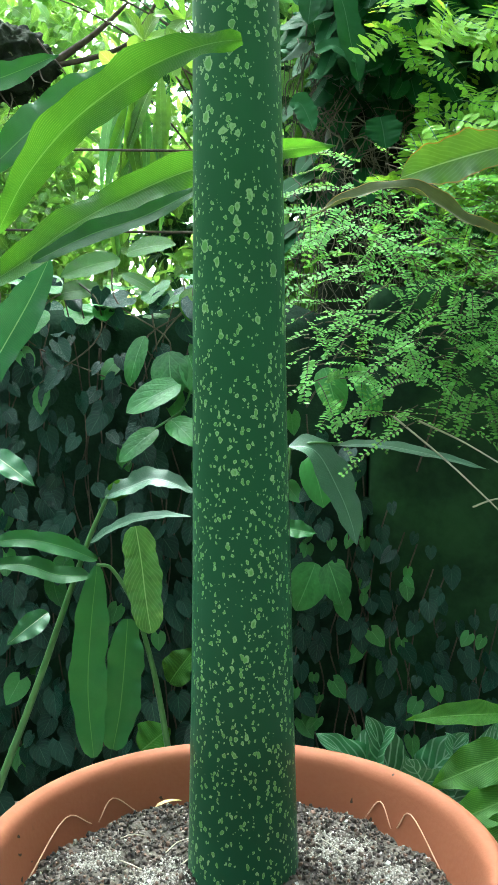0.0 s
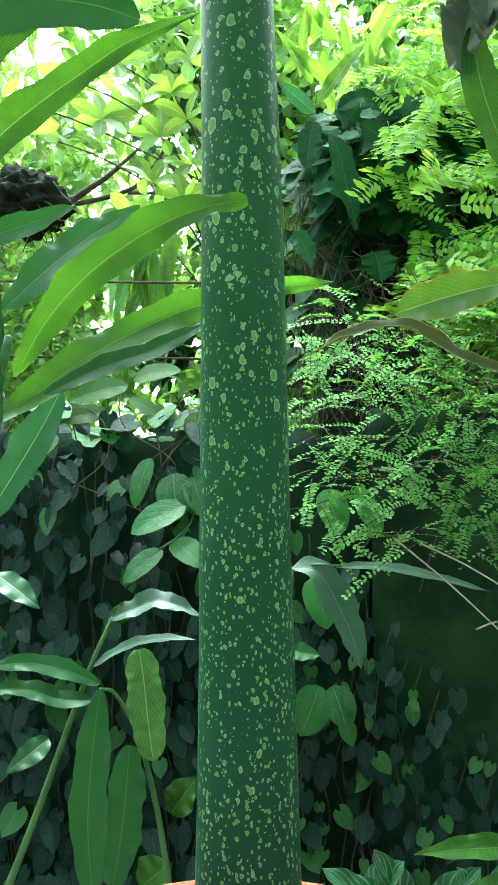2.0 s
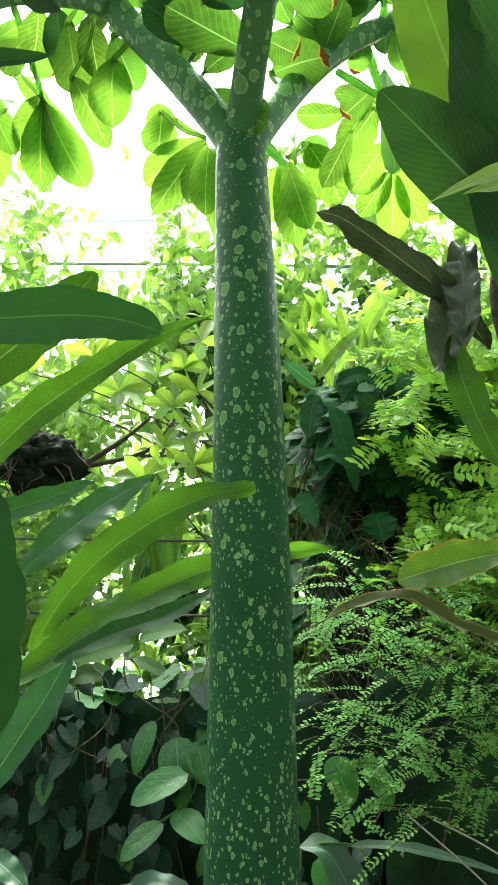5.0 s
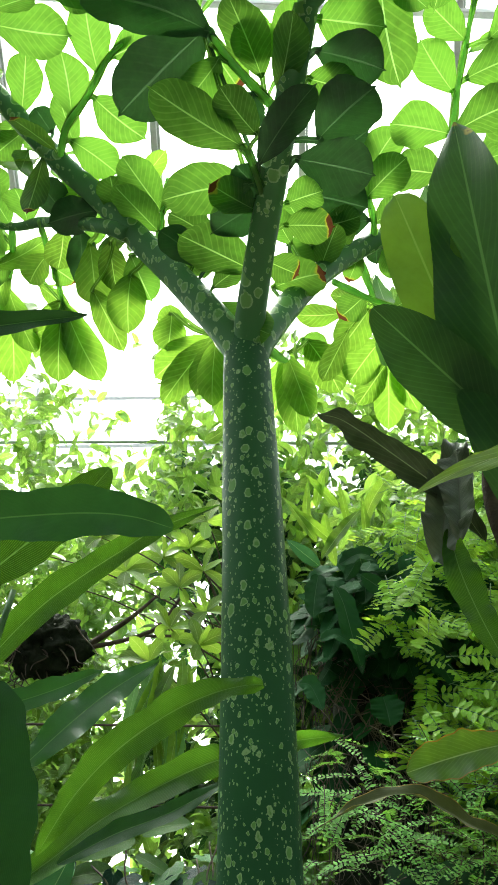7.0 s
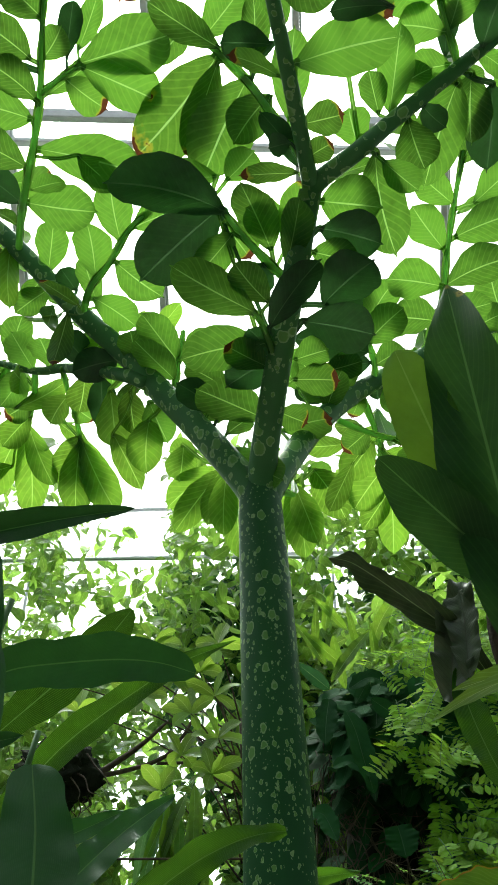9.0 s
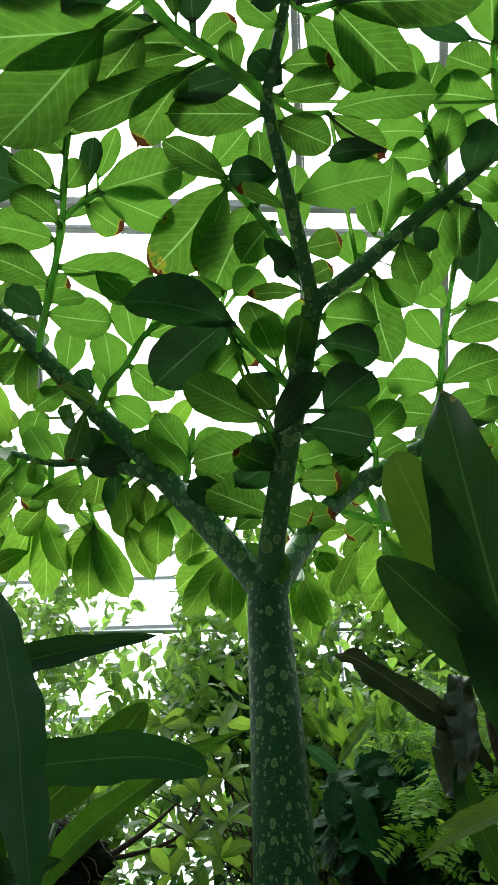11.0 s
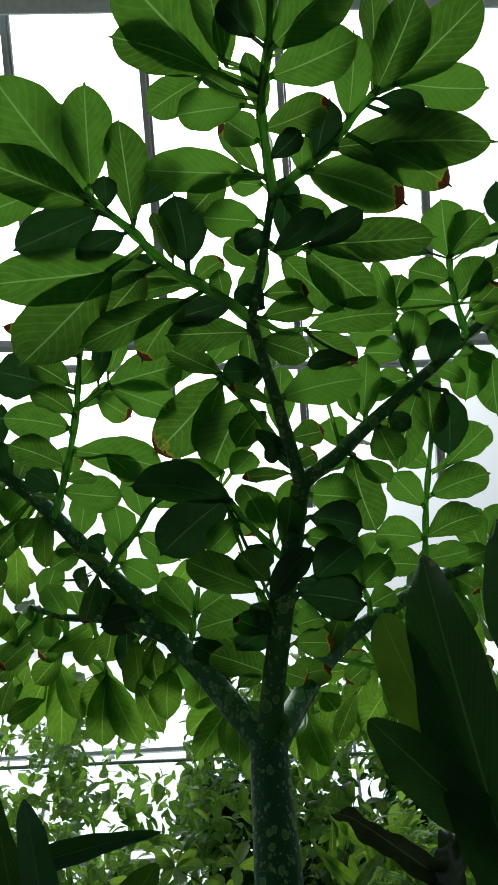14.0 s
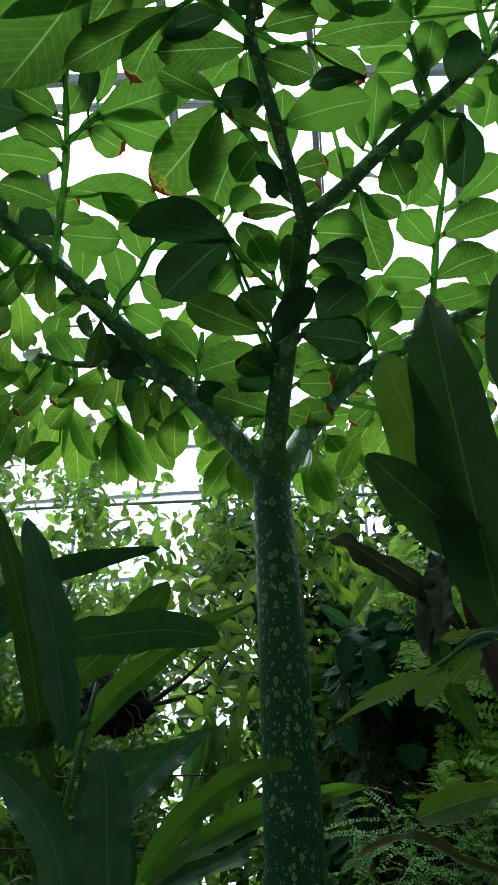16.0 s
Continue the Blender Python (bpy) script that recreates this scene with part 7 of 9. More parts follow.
blade(potted_foliage, (0.499, 1.500, 0.380), (0.378, 1.450, 0.278), 0.078, (-0.27, -0.71, 0.66))
blade(striped_plant, (0.373, 2.300, 0.056), (0.168, 2.250, 0.230), 0.096, (0.56, -0.69, 0.46), 'striped')
blade(striped_plant, (0.388, 2.300, 0.057), (0.302, 2.250, 0.278), 0.114, (0.46, -0.89, -0.02), 'striped')
blade(striped_plant, (0.480, 2.300, 0.058), (0.409, 2.250, 0.173), 0.107, (0.17, -0.94, -0.30), 'striped')
blade(striped_plant, (0.449, 2.300, 0.074), (0.573, 2.250, 0.237), 0.101, (-0.54, -0.83, 0.15), 'striped')
blade(striped_plant, (0.542, 2.300, 0.028), (0.618, 2.250, 0.223), 0.111, (-0.69, -0.72, 0.08), 'striped')
blade(striped_plant, (0.295, 2.300, 0.102), (0.378, 2.250, 0.249), 0.114, (-0.77, -0.59, 0.23), 'striped')
blade(striped_plant, (0.620, 2.300, -0.002), (0.647, 2.250, 0.269), 0.110, (-0.53, -0.84, -0.10), 'striped')
blade(striped_plant, (0.511, 2.300, 0.059), (0.530, 2.250, 0.129), 0.095, (-0.89, -0.45, -0.08), 'striped')
blade(striped_plant, (0.572, 2.300, 0.092), (0.513, 2.250, 0.236), 0.095, (0.68, -0.73, 0.03), 'striped')
strap(nest_plant, [(0.551, 1.700, 1.626), (0.484, 1.728, 1.621), (0.401, 1.762, 1.606), (0.305, 1.800, 1.582)], 0.096, (-0.09, -0.99, 0.14), 'edge', shape=(0.7, 0.5), wave=0.05)
blade(nest_plant, (0.508, 1.200, 1.860), (0.429, 1.020, 2.780), 0.191, (-0.35, -0.91, -0.21), 'dark', shape=(0.5, 0.6))
blade(nest_plant, (0.436, 1.200, 2.187), (0.298, 1.100, 2.651), 0.132, (-0.32, -0.90, -0.29), 'dim', shape=(0.6, 0.5))
blade(nest_plant, (0.515, 1.200, 2.052), (0.230, 1.110, 2.337), 0.132, (-0.26, -0.82, -0.52), 'dark', shape=(0.6, 0.6))
strap(nest_plant, [(0.361, 1.300, 1.934), (0.369, 1.287, 1.844), (0.390, 1.271, 1.749), (0.424, 1.250, 1.639)], 0.063, (-0.10, -0.99, -0.12), wave=0.1)
strap(nest_plant, [(0.441, 1.350, 1.933), (0.379, 1.316, 2.018), (0.334, 1.299, 2.048), (0.255, 1.270, 2.099), (0.199, 1.249, 2.134), (0.153, 1.233, 2.157), (0.109, 1.220, 2.161)], 0.062, (-0.06, -0.96, -0.27), 'curl', shape=(0.6, 0.5), wave=0.24, fold=0.5, twist=0.9)
strap(nest_plant, [(0.490, 1.550, 1.403), (0.439, 1.537, 1.415), (0.384, 1.523, 1.432), (0.342, 1.511, 1.454), (0.295, 1.498, 1.475), (0.250, 1.486, 1.483), (0.201, 1.473, 1.471), (0.152, 1.460, 1.450), (0.086, 1.440, 1.415)], 0.045, (-0.11, -0.74, 0.67), 'redge', shape=(0.6, 0.8), wave=0.08, fold=0.5, twist=-0.5)
blade(nest_plant, (0.500, 0.700, 2.170), (0.563, 0.700, 2.603), 0.092, (0.02, -1.00, -0.00), 'dark')
strap(nest_plant, [(0.341, 1.300, 1.859), (0.347, 1.305, 1.920), (0.369, 1.311, 2.011), (0.390, 1.315, 2.079), (0.405, 1.320, 2.151)], 0.085, (-0.25, -0.90, -0.35), 'knot', shape=(0.5, 0.5), wave=0.22, fold=0.6)
strap(nest_plant, [(0.374, 1.270, 1.904), (0.386, 1.283, 1.997), (0.392, 1.293, 2.067), (0.392, 1.300, 2.119)], 0.066, (-0.22, -0.90, -0.38), 'knot', shape=(0.5, 0.5), wave=0.2, fold=0.7, twist=0.8)
strap(near_sprig, [(0.245, 0.210, 1.477), (0.224, 0.204, 1.464), (0.182, 0.193, 1.441), (0.135, 0.181, 1.419), (0.097, 0.170, 1.394)], 0.015, (-0.05, -0.97, 0.24), 'shrub', shape=(0.6, 0.9), wave=0.04)
strap(near_sprig, [(0.220, 0.230, 1.469), (0.192, 0.227, 1.460), (0.165, 0.224, 1.450), (0.125, 0.220, 1.436)], 0.017, (-0.16, -0.98, 0.12), 'shrub', shape=(0.6, 0.8))
strap(near_sprig, [(0.236, 0.200, 1.464), (0.221, 0.200, 1.449), (0.207, 0.200, 1.436), (0.192, 0.200, 1.421)], 0.025, (-0.11, -0.97, 0.20), 'shrub', shape=(0.6, 0.5))
strap(near_sprig, [(0.271, 0.200, 1.483), (0.248, 0.200, 1.461), (0.233, 0.200, 1.445)], 0.028, (-0.11, -0.99, -0.10), 'shrub', shape=(0.6, 0.5))
strap(near_sprig, [(0.290, 0.220, 1.510), (0.262, 0.211, 1.501), (0.228, 0.200, 1.497)], 0.020, (-0.16, -0.99, 0.04), 'shrub', shape=(0.6, 0.6))
strap(near_sprig, [(0.305, 0.220, 1.516), (0.274, 0.211, 1.497), (0.238, 0.200, 1.478)], 0.020, (-0.12, -0.99, 0.04), 'silver', shape=(0.6, 0.6))
blade(weeping_plant, (-0.458, 3.100, 2.032), (-0.507, 3.050, 1.612), 0.070, (-0.62, -0.77, 0.16), 'pale')
blade(weeping_plant, (-0.425, 3.100, 2.203), (-0.516, 3.050, 1.856), 0.045, (-0.70, -0.65, 0.28), 'bright')
blade(weeping_plant, (-0.480, 3.100, 2.255), (-0.553, 3.050, 1.829), 0.046, (0.01, -0.99, 0.12), 'pale')
blade(weeping_plant, (-0.378, 3.100, 2.138), (-0.361, 3.050, 1.690), 0.038, (0.50, -0.86, 0.11), 'pale')
blade(weeping_plant, (-0.445, 3.100, 2.227), (-0.554, 3.050, 1.951), 0.044, (0.21, -0.97, 0.09), 'bright')
blade(weeping_plant, (-0.370, 3.100, 2.181), (-0.361, 3.050, 1.895), 0.038, (-0.14, -0.98, 0.17), 'bright')
blade(weeping_plant, (-0.458, 3.100, 2.280), (-0.496, 3.050, 1.937), 0.064, (0.90, -0.44, -0.04), 'bright')
blade(weeping_plant, (-0.542, 3.100, 2.040), (-0.509, 3.050, 1.573), 0.040, (-0.59, -0.81, 0.04), 'bright')
blade(weeping_plant, (-0.444, 3.100, 2.167), (-0.406, 3.050, 1.860), 0.053, (-0.86, -0.52, -0.02), 'bright')
blade(weeping_plant, (-0.421, 3.100, 2.165), (-0.420, 3.050, 1.765), 0.045, (0.52, 0.85, -0.10), 'pale')
blade(weeping_plant, (-0.366, 3.100, 2.281), (-0.357, 3.050, 1.939), 0.036, (0.14, -0.98, 0.15), 'bright')
blade(weeping_plant, (-0.538, 3.100, 2.203), (-0.569, 3.050, 1.854), 0.038, (-0.27, -0.95, 0.16), 'pale')
blade(weeping_plant, (-0.340, 3.100, 2.217), (-0.397, 3.050, 1.774), 0.052, (0.02, -0.99, 0.11), 'bright')
blade(weeping_plant, (-0.396, 3.100, 2.246), (-0.479, 3.050, 1.969), 0.049, (-0.38, -0.89, 0.27), 'bright')
blade(weeping_plant, (-0.506, 3.100, 2.174), (-0.423, 3.050, 1.766), 0.048, (0.61, -0.76, 0.22), 'bright')
strap(bromeliad, [(0.372, 2.900, 2.742), (0.394, 2.885, 2.827), (0.447, 2.867, 2.914), (0.516, 2.850, 2.984)], 0.056, (-0.05, -1.00, -0.03), 'tipped', shape=(0.6, 0.6))
strap(bromeliad, [(0.253, 3.000, 2.620), (0.231, 2.975, 2.728), (0.219, 2.960, 2.793), (0.213, 2.950, 2.836)], 0.049, (-0.29, -0.91, -0.28), 'tipped', shape=(0.6, 0.6))
blade(bromeliad, (0.178, 2.900, 2.835), (0.218, 2.850, 2.994), 0.040, (-0.48, -0.86, -0.15), 'bright')
blade(bromeliad, (0.271, 2.900, 2.834), (0.135, 2.850, 2.968), 0.034, (0.21, -0.97, -0.15), 'bright')
blade(bromeliad, (0.173, 2.900, 2.681), (0.040, 2.850, 2.862), 0.043, (0.34, -0.94, -0.01), 'bright')
blade(bromeliad, (0.376, 2.900, 2.679), (0.361, 2.850, 2.858), 0.041, (0.48, -0.85, -0.20), 'bright')
blade(bromeliad, (0.128, 2.900, 2.707), (0.146, 2.850, 2.941), 0.032, (0.01, -0.98, -0.21), 'bright')
blade(bromeliad, (0.312, 2.900, 2.730), (0.274, 2.850, 2.939), 0.030, (-0.41, -0.87, -0.28), 'bright')
blade(bromeliad, (0.241, 2.900, 2.680), (0.085, 2.850, 2.810), 0.041, (-0.14, -0.85, -0.50), 'bright')
blade(bromeliad, (0.446, 2.900, 2.703), (0.696, 2.850, 2.789), 0.042, (0.01, -0.85, -0.52), 'bright')
blade(bromeliad, (0.193, 2.900, 2.607), (0.358, 2.850, 2.806), 0.051, (-0.48, -0.86, 0.18), 'bright')
blade(bromeliad, (0.362, 3.000, 2.596), (0.338, 2.950, 2.691), 0.053, (0.35, -0.86, -0.36), 'cool')
blade(bromeliad, (0.187, 3.000, 2.621), (0.054, 2.950, 2.717), 0.053, (0.04, -0.91, -0.42), 'cool')
blade(bromeliad, (0.312, 3.000, 2.225), (0.268, 2.950, 2.388), 0.082, (0.25, -0.94, -0.22), 'cool')
blade(bromeliad, (0.358, 3.000, 2.408), (0.328, 2.950, 2.163), 0.096, (-0.41, -0.88, 0.23), 'cool')
blade(bromeliad, (0.184, 3.000, 2.362), (0.151, 2.950, 2.480), 0.051, (0.33, -0.90, -0.28), 'cool')
blade(bromeliad, (0.696, 3.000, 2.224), (0.594, 2.950, 2.296), 0.080, (0.46, -0.89, 0.03), 'cool')
blade(bromeliad, (0.669, 3.000, 2.113), (0.594, 2.950, 2.296), 0.056, (-0.15, -0.94, -0.32), 'cool')
strap(bromeliad, [(0.234, 2.820, 2.459), (0.263, 2.810, 2.379), (0.286, 2.795, 2.256), (0.310, 2.780, 2.136)], 0.092, (0.16, -0.73, 0.66), 'epi', shape=(0.45, 0.6), wave=0.04)
strap(bromeliad, [(0.173, 2.820, 2.504), (0.156, 2.800, 2.408), (0.146, 2.780, 2.314)], 0.081, (-0.11, -0.99, 0.03), 'epi', shape=(0.45, 0.6), wave=0.04)
strap(bromeliad, [(0.336, 2.820, 2.502), (0.433, 2.800, 2.406), (0.487, 2.780, 2.270)], 0.073, (-0.37, -0.89, -0.25), 'epi', shape=(0.45, 0.6), wave=0.04)
strap(bromeliad, [(0.171, 2.820, 2.245), (0.231, 2.803, 2.260), (0.298, 2.780, 2.198)], 0.052, (-0.03, -0.92, 0.40), 'epi', shape=(0.45, 0.6), wave=0.04)
strap(bromeliad, [(0.384, 2.820, 2.039), (0.392, 2.802, 1.989), (0.398, 2.780, 1.926)], 0.118, (-0.08, -0.79, 0.60), 'epi', shape=(0.45, 0.6), wave=0.04)
strap(bromeliad, [(0.562, 2.820, 2.243), (0.595, 2.800, 2.152), (0.633, 2.780, 2.063)], 0.059, (-0.58, -0.80, 0.13), 'epi', shape=(0.45, 0.6), wave=0.04)
strap(bromeliad, [(0.091, 2.820, 2.088), (0.130, 2.807, 2.073), (0.168, 2.780, 1.983)], 0.071, (-0.09, -0.99, 0.10), 'epi', shape=(0.45, 0.6), wave=0.04)
strap(bromeliad, [(0.256, 2.820, 2.547), (0.336, 2.800, 2.580), (0.414, 2.780, 2.537)], 0.069, (0.01, -0.94, 0.35), 'epi', shape=(0.45, 0.6), wave=0.04)
stem_on(leafy_shrub, [(-0.190, 3.200, 2.585), (-0.166, 3.200, 1.967), (-0.164, 3.200, 1.092), (-0.151, 3.200, 0.298)], 0.007, 0.012, M_WOOD)
strap(leafy_shrub, [(-0.479, 3.136, 2.725), (-0.419, 3.109, 2.716), (-0.359, 3.082, 2.683)], 0.049, (0.46, -0.84, -0.29), 'shrub', shape=(0.8, 0.55), wave=0.02, nl=10, nw=4)
strap(leafy_shrub, [(-0.479, 3.136, 2.725), (-0.418, 3.099, 2.758), (-0.359, 3.068, 2.769)], 0.052, (0.42, -0.91, 0.04), 'shrub', shape=(0.8, 0.55), wave=0.02, nl=10, nw=4)
strap(leafy_shrub, [(-0.479, 3.136, 2.725), (-0.476, 3.088, 2.768), (-0.476, 3.058, 2.794)], 0.057, (0.69, -0.60, 0.39), 'shrub', shape=(0.8, 0.55), wave=0.02, nl=10, nw=4)
strap(leafy_shrub, [(-0.479, 3.136, 2.725), (-0.539, 3.151, 2.790), (-0.598, 3.163, 2.830)], 0.061, (0.62, -0.75, 0.21), 'shrub', shape=(0.8, 0.55), wave=0.02, nl=10, nw=4)
strap(leafy_shrub, [(-0.479, 3.136, 2.725), (-0.535, 3.118, 2.722), (-0.590, 3.099, 2.693)], 0.060, (-0.19, -0.98, 0.06), 'shrub', shape=(0.8, 0.55), wave=0.02, nl=10, nw=4)
strap(leafy_shrub, [(-0.479, 3.136, 2.725), (-0.508, 3.130, 2.705), (-0.536, 3.121, 2.660)], 0.051, (-0.13, -0.97, 0.21), 'shrub', shape=(0.8, 0.55), wave=0.02, nl=10, nw=4)
strap(leafy_shrub, [(-0.479, 3.136, 2.725), (-0.441, 3.128, 2.712), (-0.403, 3.118, 2.673)], 0.046, (0.36, -0.85, -0.39), 'shrub', shape=(0.8, 0.55), wave=0.02, nl=10, nw=4)
stem_on(leafy_shrub, [(-0.479, 3.136, 2.725), (-0.367, 3.196, 2.641), (-0.187, 3.200, 2.386)], 0.0022, 0.004, M_WOOD)
strap(leafy_shrub, [(-0.356, 3.060, 2.735), (-0.308, 3.053, 2.739), (-0.260, 3.046, 2.719)], 0.059, (-0.08, -1.00, -0.03), 'shrub', shape=(0.8, 0.55), wave=0.02, nl=10, nw=4)
strap(leafy_shrub, [(-0.356, 3.060, 2.735), (-0.313, 3.038, 2.775), (-0.272, 3.020, 2.794)], 0.045, (0.60, -0.69, -0.39), 'shrub', shape=(0.8, 0.55), wave=0.02, nl=10, nw=4)
strap(leafy_shrub, [(-0.356, 3.060, 2.735), (-0.370, 3.062, 2.795), (-0.384, 3.063, 2.831)], 0.050, (0.35, -0.94, 0.05), 'shrub', shape=(0.8, 0.55), wave=0.02, nl=10, nw=4)
strap(leafy_shrub, [(-0.356, 3.060, 2.735), (-0.393, 3.024, 2.759), (-0.430, 2.995, 2.763)], 0.059, (-0.58, -0.79, 0.18), 'shrub', shape=(0.8, 0.55), wave=0.02, nl=10, nw=4)
strap(leafy_shrub, [(-0.356, 3.060, 2.735), (-0.403, 3.028, 2.713), (-0.447, 2.991, 2.665)], 0.041, (-0.20, -0.94, 0.28), 'shrub', shape=(0.8, 0.55), wave=0.02, nl=10, nw=4)
strap(leafy_shrub, [(-0.356, 3.060, 2.735), (-0.345, 3.061, 2.705), (-0.334, 3.061, 2.652)], 0.046, (0.71, 0.08, -0.70), 'shrub', shape=(0.8, 0.55), wave=0.02, nl=10, nw=4)
stem_on(leafy_shrub, [(-0.356, 3.060, 2.735), (-0.290, 3.120, 2.655), (-0.188, 3.200, 2.434)], 0.0022, 0.004, M_WOOD)
strap(leafy_shrub, [(-0.285, 2.987, 2.597), (-0.346, 2.986, 2.641), (-0.407, 2.986, 2.662)], 0.057, (0.03, -0.69, -0.72), 'shrub', shape=(0.8, 0.55), wave=0.02, nl=10, nw=4)
strap(leafy_shrub, [(-0.285, 2.987, 2.597), (-0.332, 2.987, 2.585), (-0.379, 2.986, 2.550)], 0.041, (-0.71, -0.68, -0.19), 'shrub', shape=(0.8, 0.55), wave=0.02, nl=10, nw=4)
strap(leafy_shrub, [(-0.285, 2.987, 2.597), (-0.245, 3.004, 2.585), (-0.205, 3.027, 2.552)], 0.044, (0.65, -0.76, -0.07), 'shrub', shape=(0.8, 0.55), wave=0.02, nl=10, nw=4)
strap(leafy_shrub, [(-0.285, 2.987, 2.597), (-0.230, 2.979, 2.628), (-0.176, 2.971, 2.637)], 0.044, (0.49, -0.60, 0.63), 'shrub', shape=(0.8, 0.55), wave=0.02, nl=10, nw=4)
strap(leafy_shrub, [(-0.285, 2.987, 2.597), (-0.264, 2.962, 2.651), (-0.243, 2.945, 2.685)], 0.049, (-0.50, -0.78, 0.37), 'shrub', shape=(0.8, 0.55), wave=0.02, nl=10, nw=4)
stem_on(leafy_shrub, [(-0.285, 2.987, 2.597), (-0.245, 3.047, 2.519), (-0.186, 3.200, 2.330)], 0.0022, 0.004, M_WOOD)
strap(leafy_shrub, [(-0.373, 2.922, 2.499), (-0.406, 2.908, 2.482), (-0.438, 2.890, 2.440)], 0.044, (0.57, -0.42, 0.71), 'shrub', shape=(0.8, 0.55), wave=0.02, nl=10, nw=4)
strap(leafy_shrub, [(-0.373, 2.922, 2.499), (-0.359, 2.930, 2.479), (-0.344, 2.943, 2.440)], 0.039, (0.12, -0.91, 0.40), 'shrub', shape=(0.8, 0.55), wave=0.02, nl=10, nw=4)
strap(leafy_shrub, [(-0.373, 2.922, 2.499), (-0.335, 2.938, 2.502), (-0.296, 2.957, 2.483)], 0.048, (0.19, -0.49, 0.85), 'shrub', shape=(0.8, 0.55), wave=0.02, nl=10, nw=4)
strap(leafy_shrub, [(-0.373, 2.922, 2.499), (-0.327, 2.907, 2.534), (-0.281, 2.894, 2.547)], 0.048, (0.18, -0.98, -0.08), 'shrub', shape=(0.8, 0.55), wave=0.02, nl=10, nw=4)
strap(leafy_shrub, [(-0.373, 2.922, 2.499), (-0.377, 2.941, 2.573), (-0.380, 2.953, 2.621)], 0.040, (0.43, -0.77, 0.47), 'shrub', shape=(0.8, 0.55), wave=0.02, nl=10, nw=4)
strap(leafy_shrub, [(-0.373, 2.922, 2.499), (-0.407, 2.913, 2.543), (-0.441, 2.906, 2.566)], 0.053, (0.22, -0.92, -0.33), 'shrub', shape=(0.8, 0.55), wave=0.02, nl=10, nw=4)
strap(leafy_shrub, [(-0.373, 2.922, 2.499), (-0.434, 2.929, 2.525), (-0.495, 2.935, 2.529)], 0.042, (0.38, -0.85, -0.38), 'shrub', shape=(0.8, 0.55), wave=0.02, nl=10, nw=4)
stem_on(leafy_shrub, [(-0.373, 2.922, 2.499), (-0.297, 2.982, 2.422), (-0.185, 3.200, 2.259)], 0.0022, 0.004, M_WOOD)
strap(leafy_shrub, [(-0.266, 2.973, 2.418), (-0.211, 2.997, 2.427), (-0.156, 3.022, 2.414)], 0.051, (-0.04, -0.94, 0.34), 'shrub', shape=(0.8, 0.55), wave=0.02, nl=10, nw=4)
strap(leafy_shrub, [(-0.266, 2.973, 2.418), (-0.221, 2.974, 2.462), (-0.176, 2.976, 2.483)], 0.056, (-0.44, -0.83, 0.34), 'shrub', shape=(0.8, 0.55), wave=0.02, nl=10, nw=4)
strap(leafy_shrub, [(-0.266, 2.973, 2.418), (-0.287, 2.945, 2.473), (-0.309, 2.926, 2.508)], 0.045, (0.60, -0.71, 0.37), 'shrub', shape=(0.8, 0.55), wave=0.02, nl=10, nw=4)
strap(leafy_shrub, [(-0.266, 2.973, 2.418), (-0.319, 2.966, 2.432), (-0.373, 2.960, 2.424)], 0.051, (-0.84, -0.50, 0.19), 'shrub', shape=(0.8, 0.55), wave=0.02, nl=10, nw=4)
strap(leafy_shrub, [(-0.266, 2.973, 2.418), (-0.291, 2.949, 2.384), (-0.315, 2.915, 2.324)], 0.057, (-0.26, -0.96, -0.11), 'shrub', shape=(0.8, 0.55), wave=0.02, nl=10, nw=4)
stem_on(leafy_shrub, [(-0.266, 2.973, 2.418), (-0.232, 3.033, 2.339), (-0.184, 3.200, 2.153)], 0.0022, 0.004, M_WOOD)
strap(leafy_shrub, [(-0.410, 2.988, 2.357), (-0.436, 3.004, 2.356), (-0.463, 3.027, 2.335)], 0.054, (0.39, -0.91, 0.16), 'shrub', shape=(0.8, 0.55), wave=0.02, nl=10, nw=4)
strap(leafy_shrub, [(-0.410, 2.988, 2.357), (-0.387, 2.996, 2.348), (-0.364, 3.008, 2.318)], 0.057, (0.55, -0.55, -0.63), 'shrub', shape=(0.8, 0.55), wave=0.02, nl=10, nw=4)
strap(leafy_shrub, [(-0.410, 2.988, 2.357), (-0.347, 2.968, 2.360), (-0.283, 2.947, 2.339)], 0.057, (-0.04, -0.89, 0.45), 'shrub', shape=(0.8, 0.55), wave=0.02, nl=10, nw=4)
strap(leafy_shrub, [(-0.410, 2.988, 2.357), (-0.384, 2.988, 2.412), (-0.357, 2.988, 2.443)], 0.053, (-0.23, -0.94, 0.24), 'shrub', shape=(0.8, 0.55), wave=0.02, nl=10, nw=4)
strap(leafy_shrub, [(-0.410, 2.988, 2.357), (-0.438, 2.958, 2.407), (-0.466, 2.936, 2.437)], 0.046, (0.83, -0.56, 0.03), 'shrub', shape=(0.8, 0.55), wave=0.02, nl=10, nw=4)
strap(leafy_shrub, [(-0.410, 2.988, 2.357), (-0.471, 2.992, 2.401), (-0.532, 2.996, 2.422)], 0.052, (0.08, -0.54, 0.84), 'shrub', shape=(0.8, 0.55), wave=0.02, nl=10, nw=4)
stem_on(leafy_shrub, [(-0.410, 2.988, 2.357), (-0.320, 3.048, 2.277), (-0.183, 3.200, 2.083)], 0.0022, 0.004, M_WOOD)
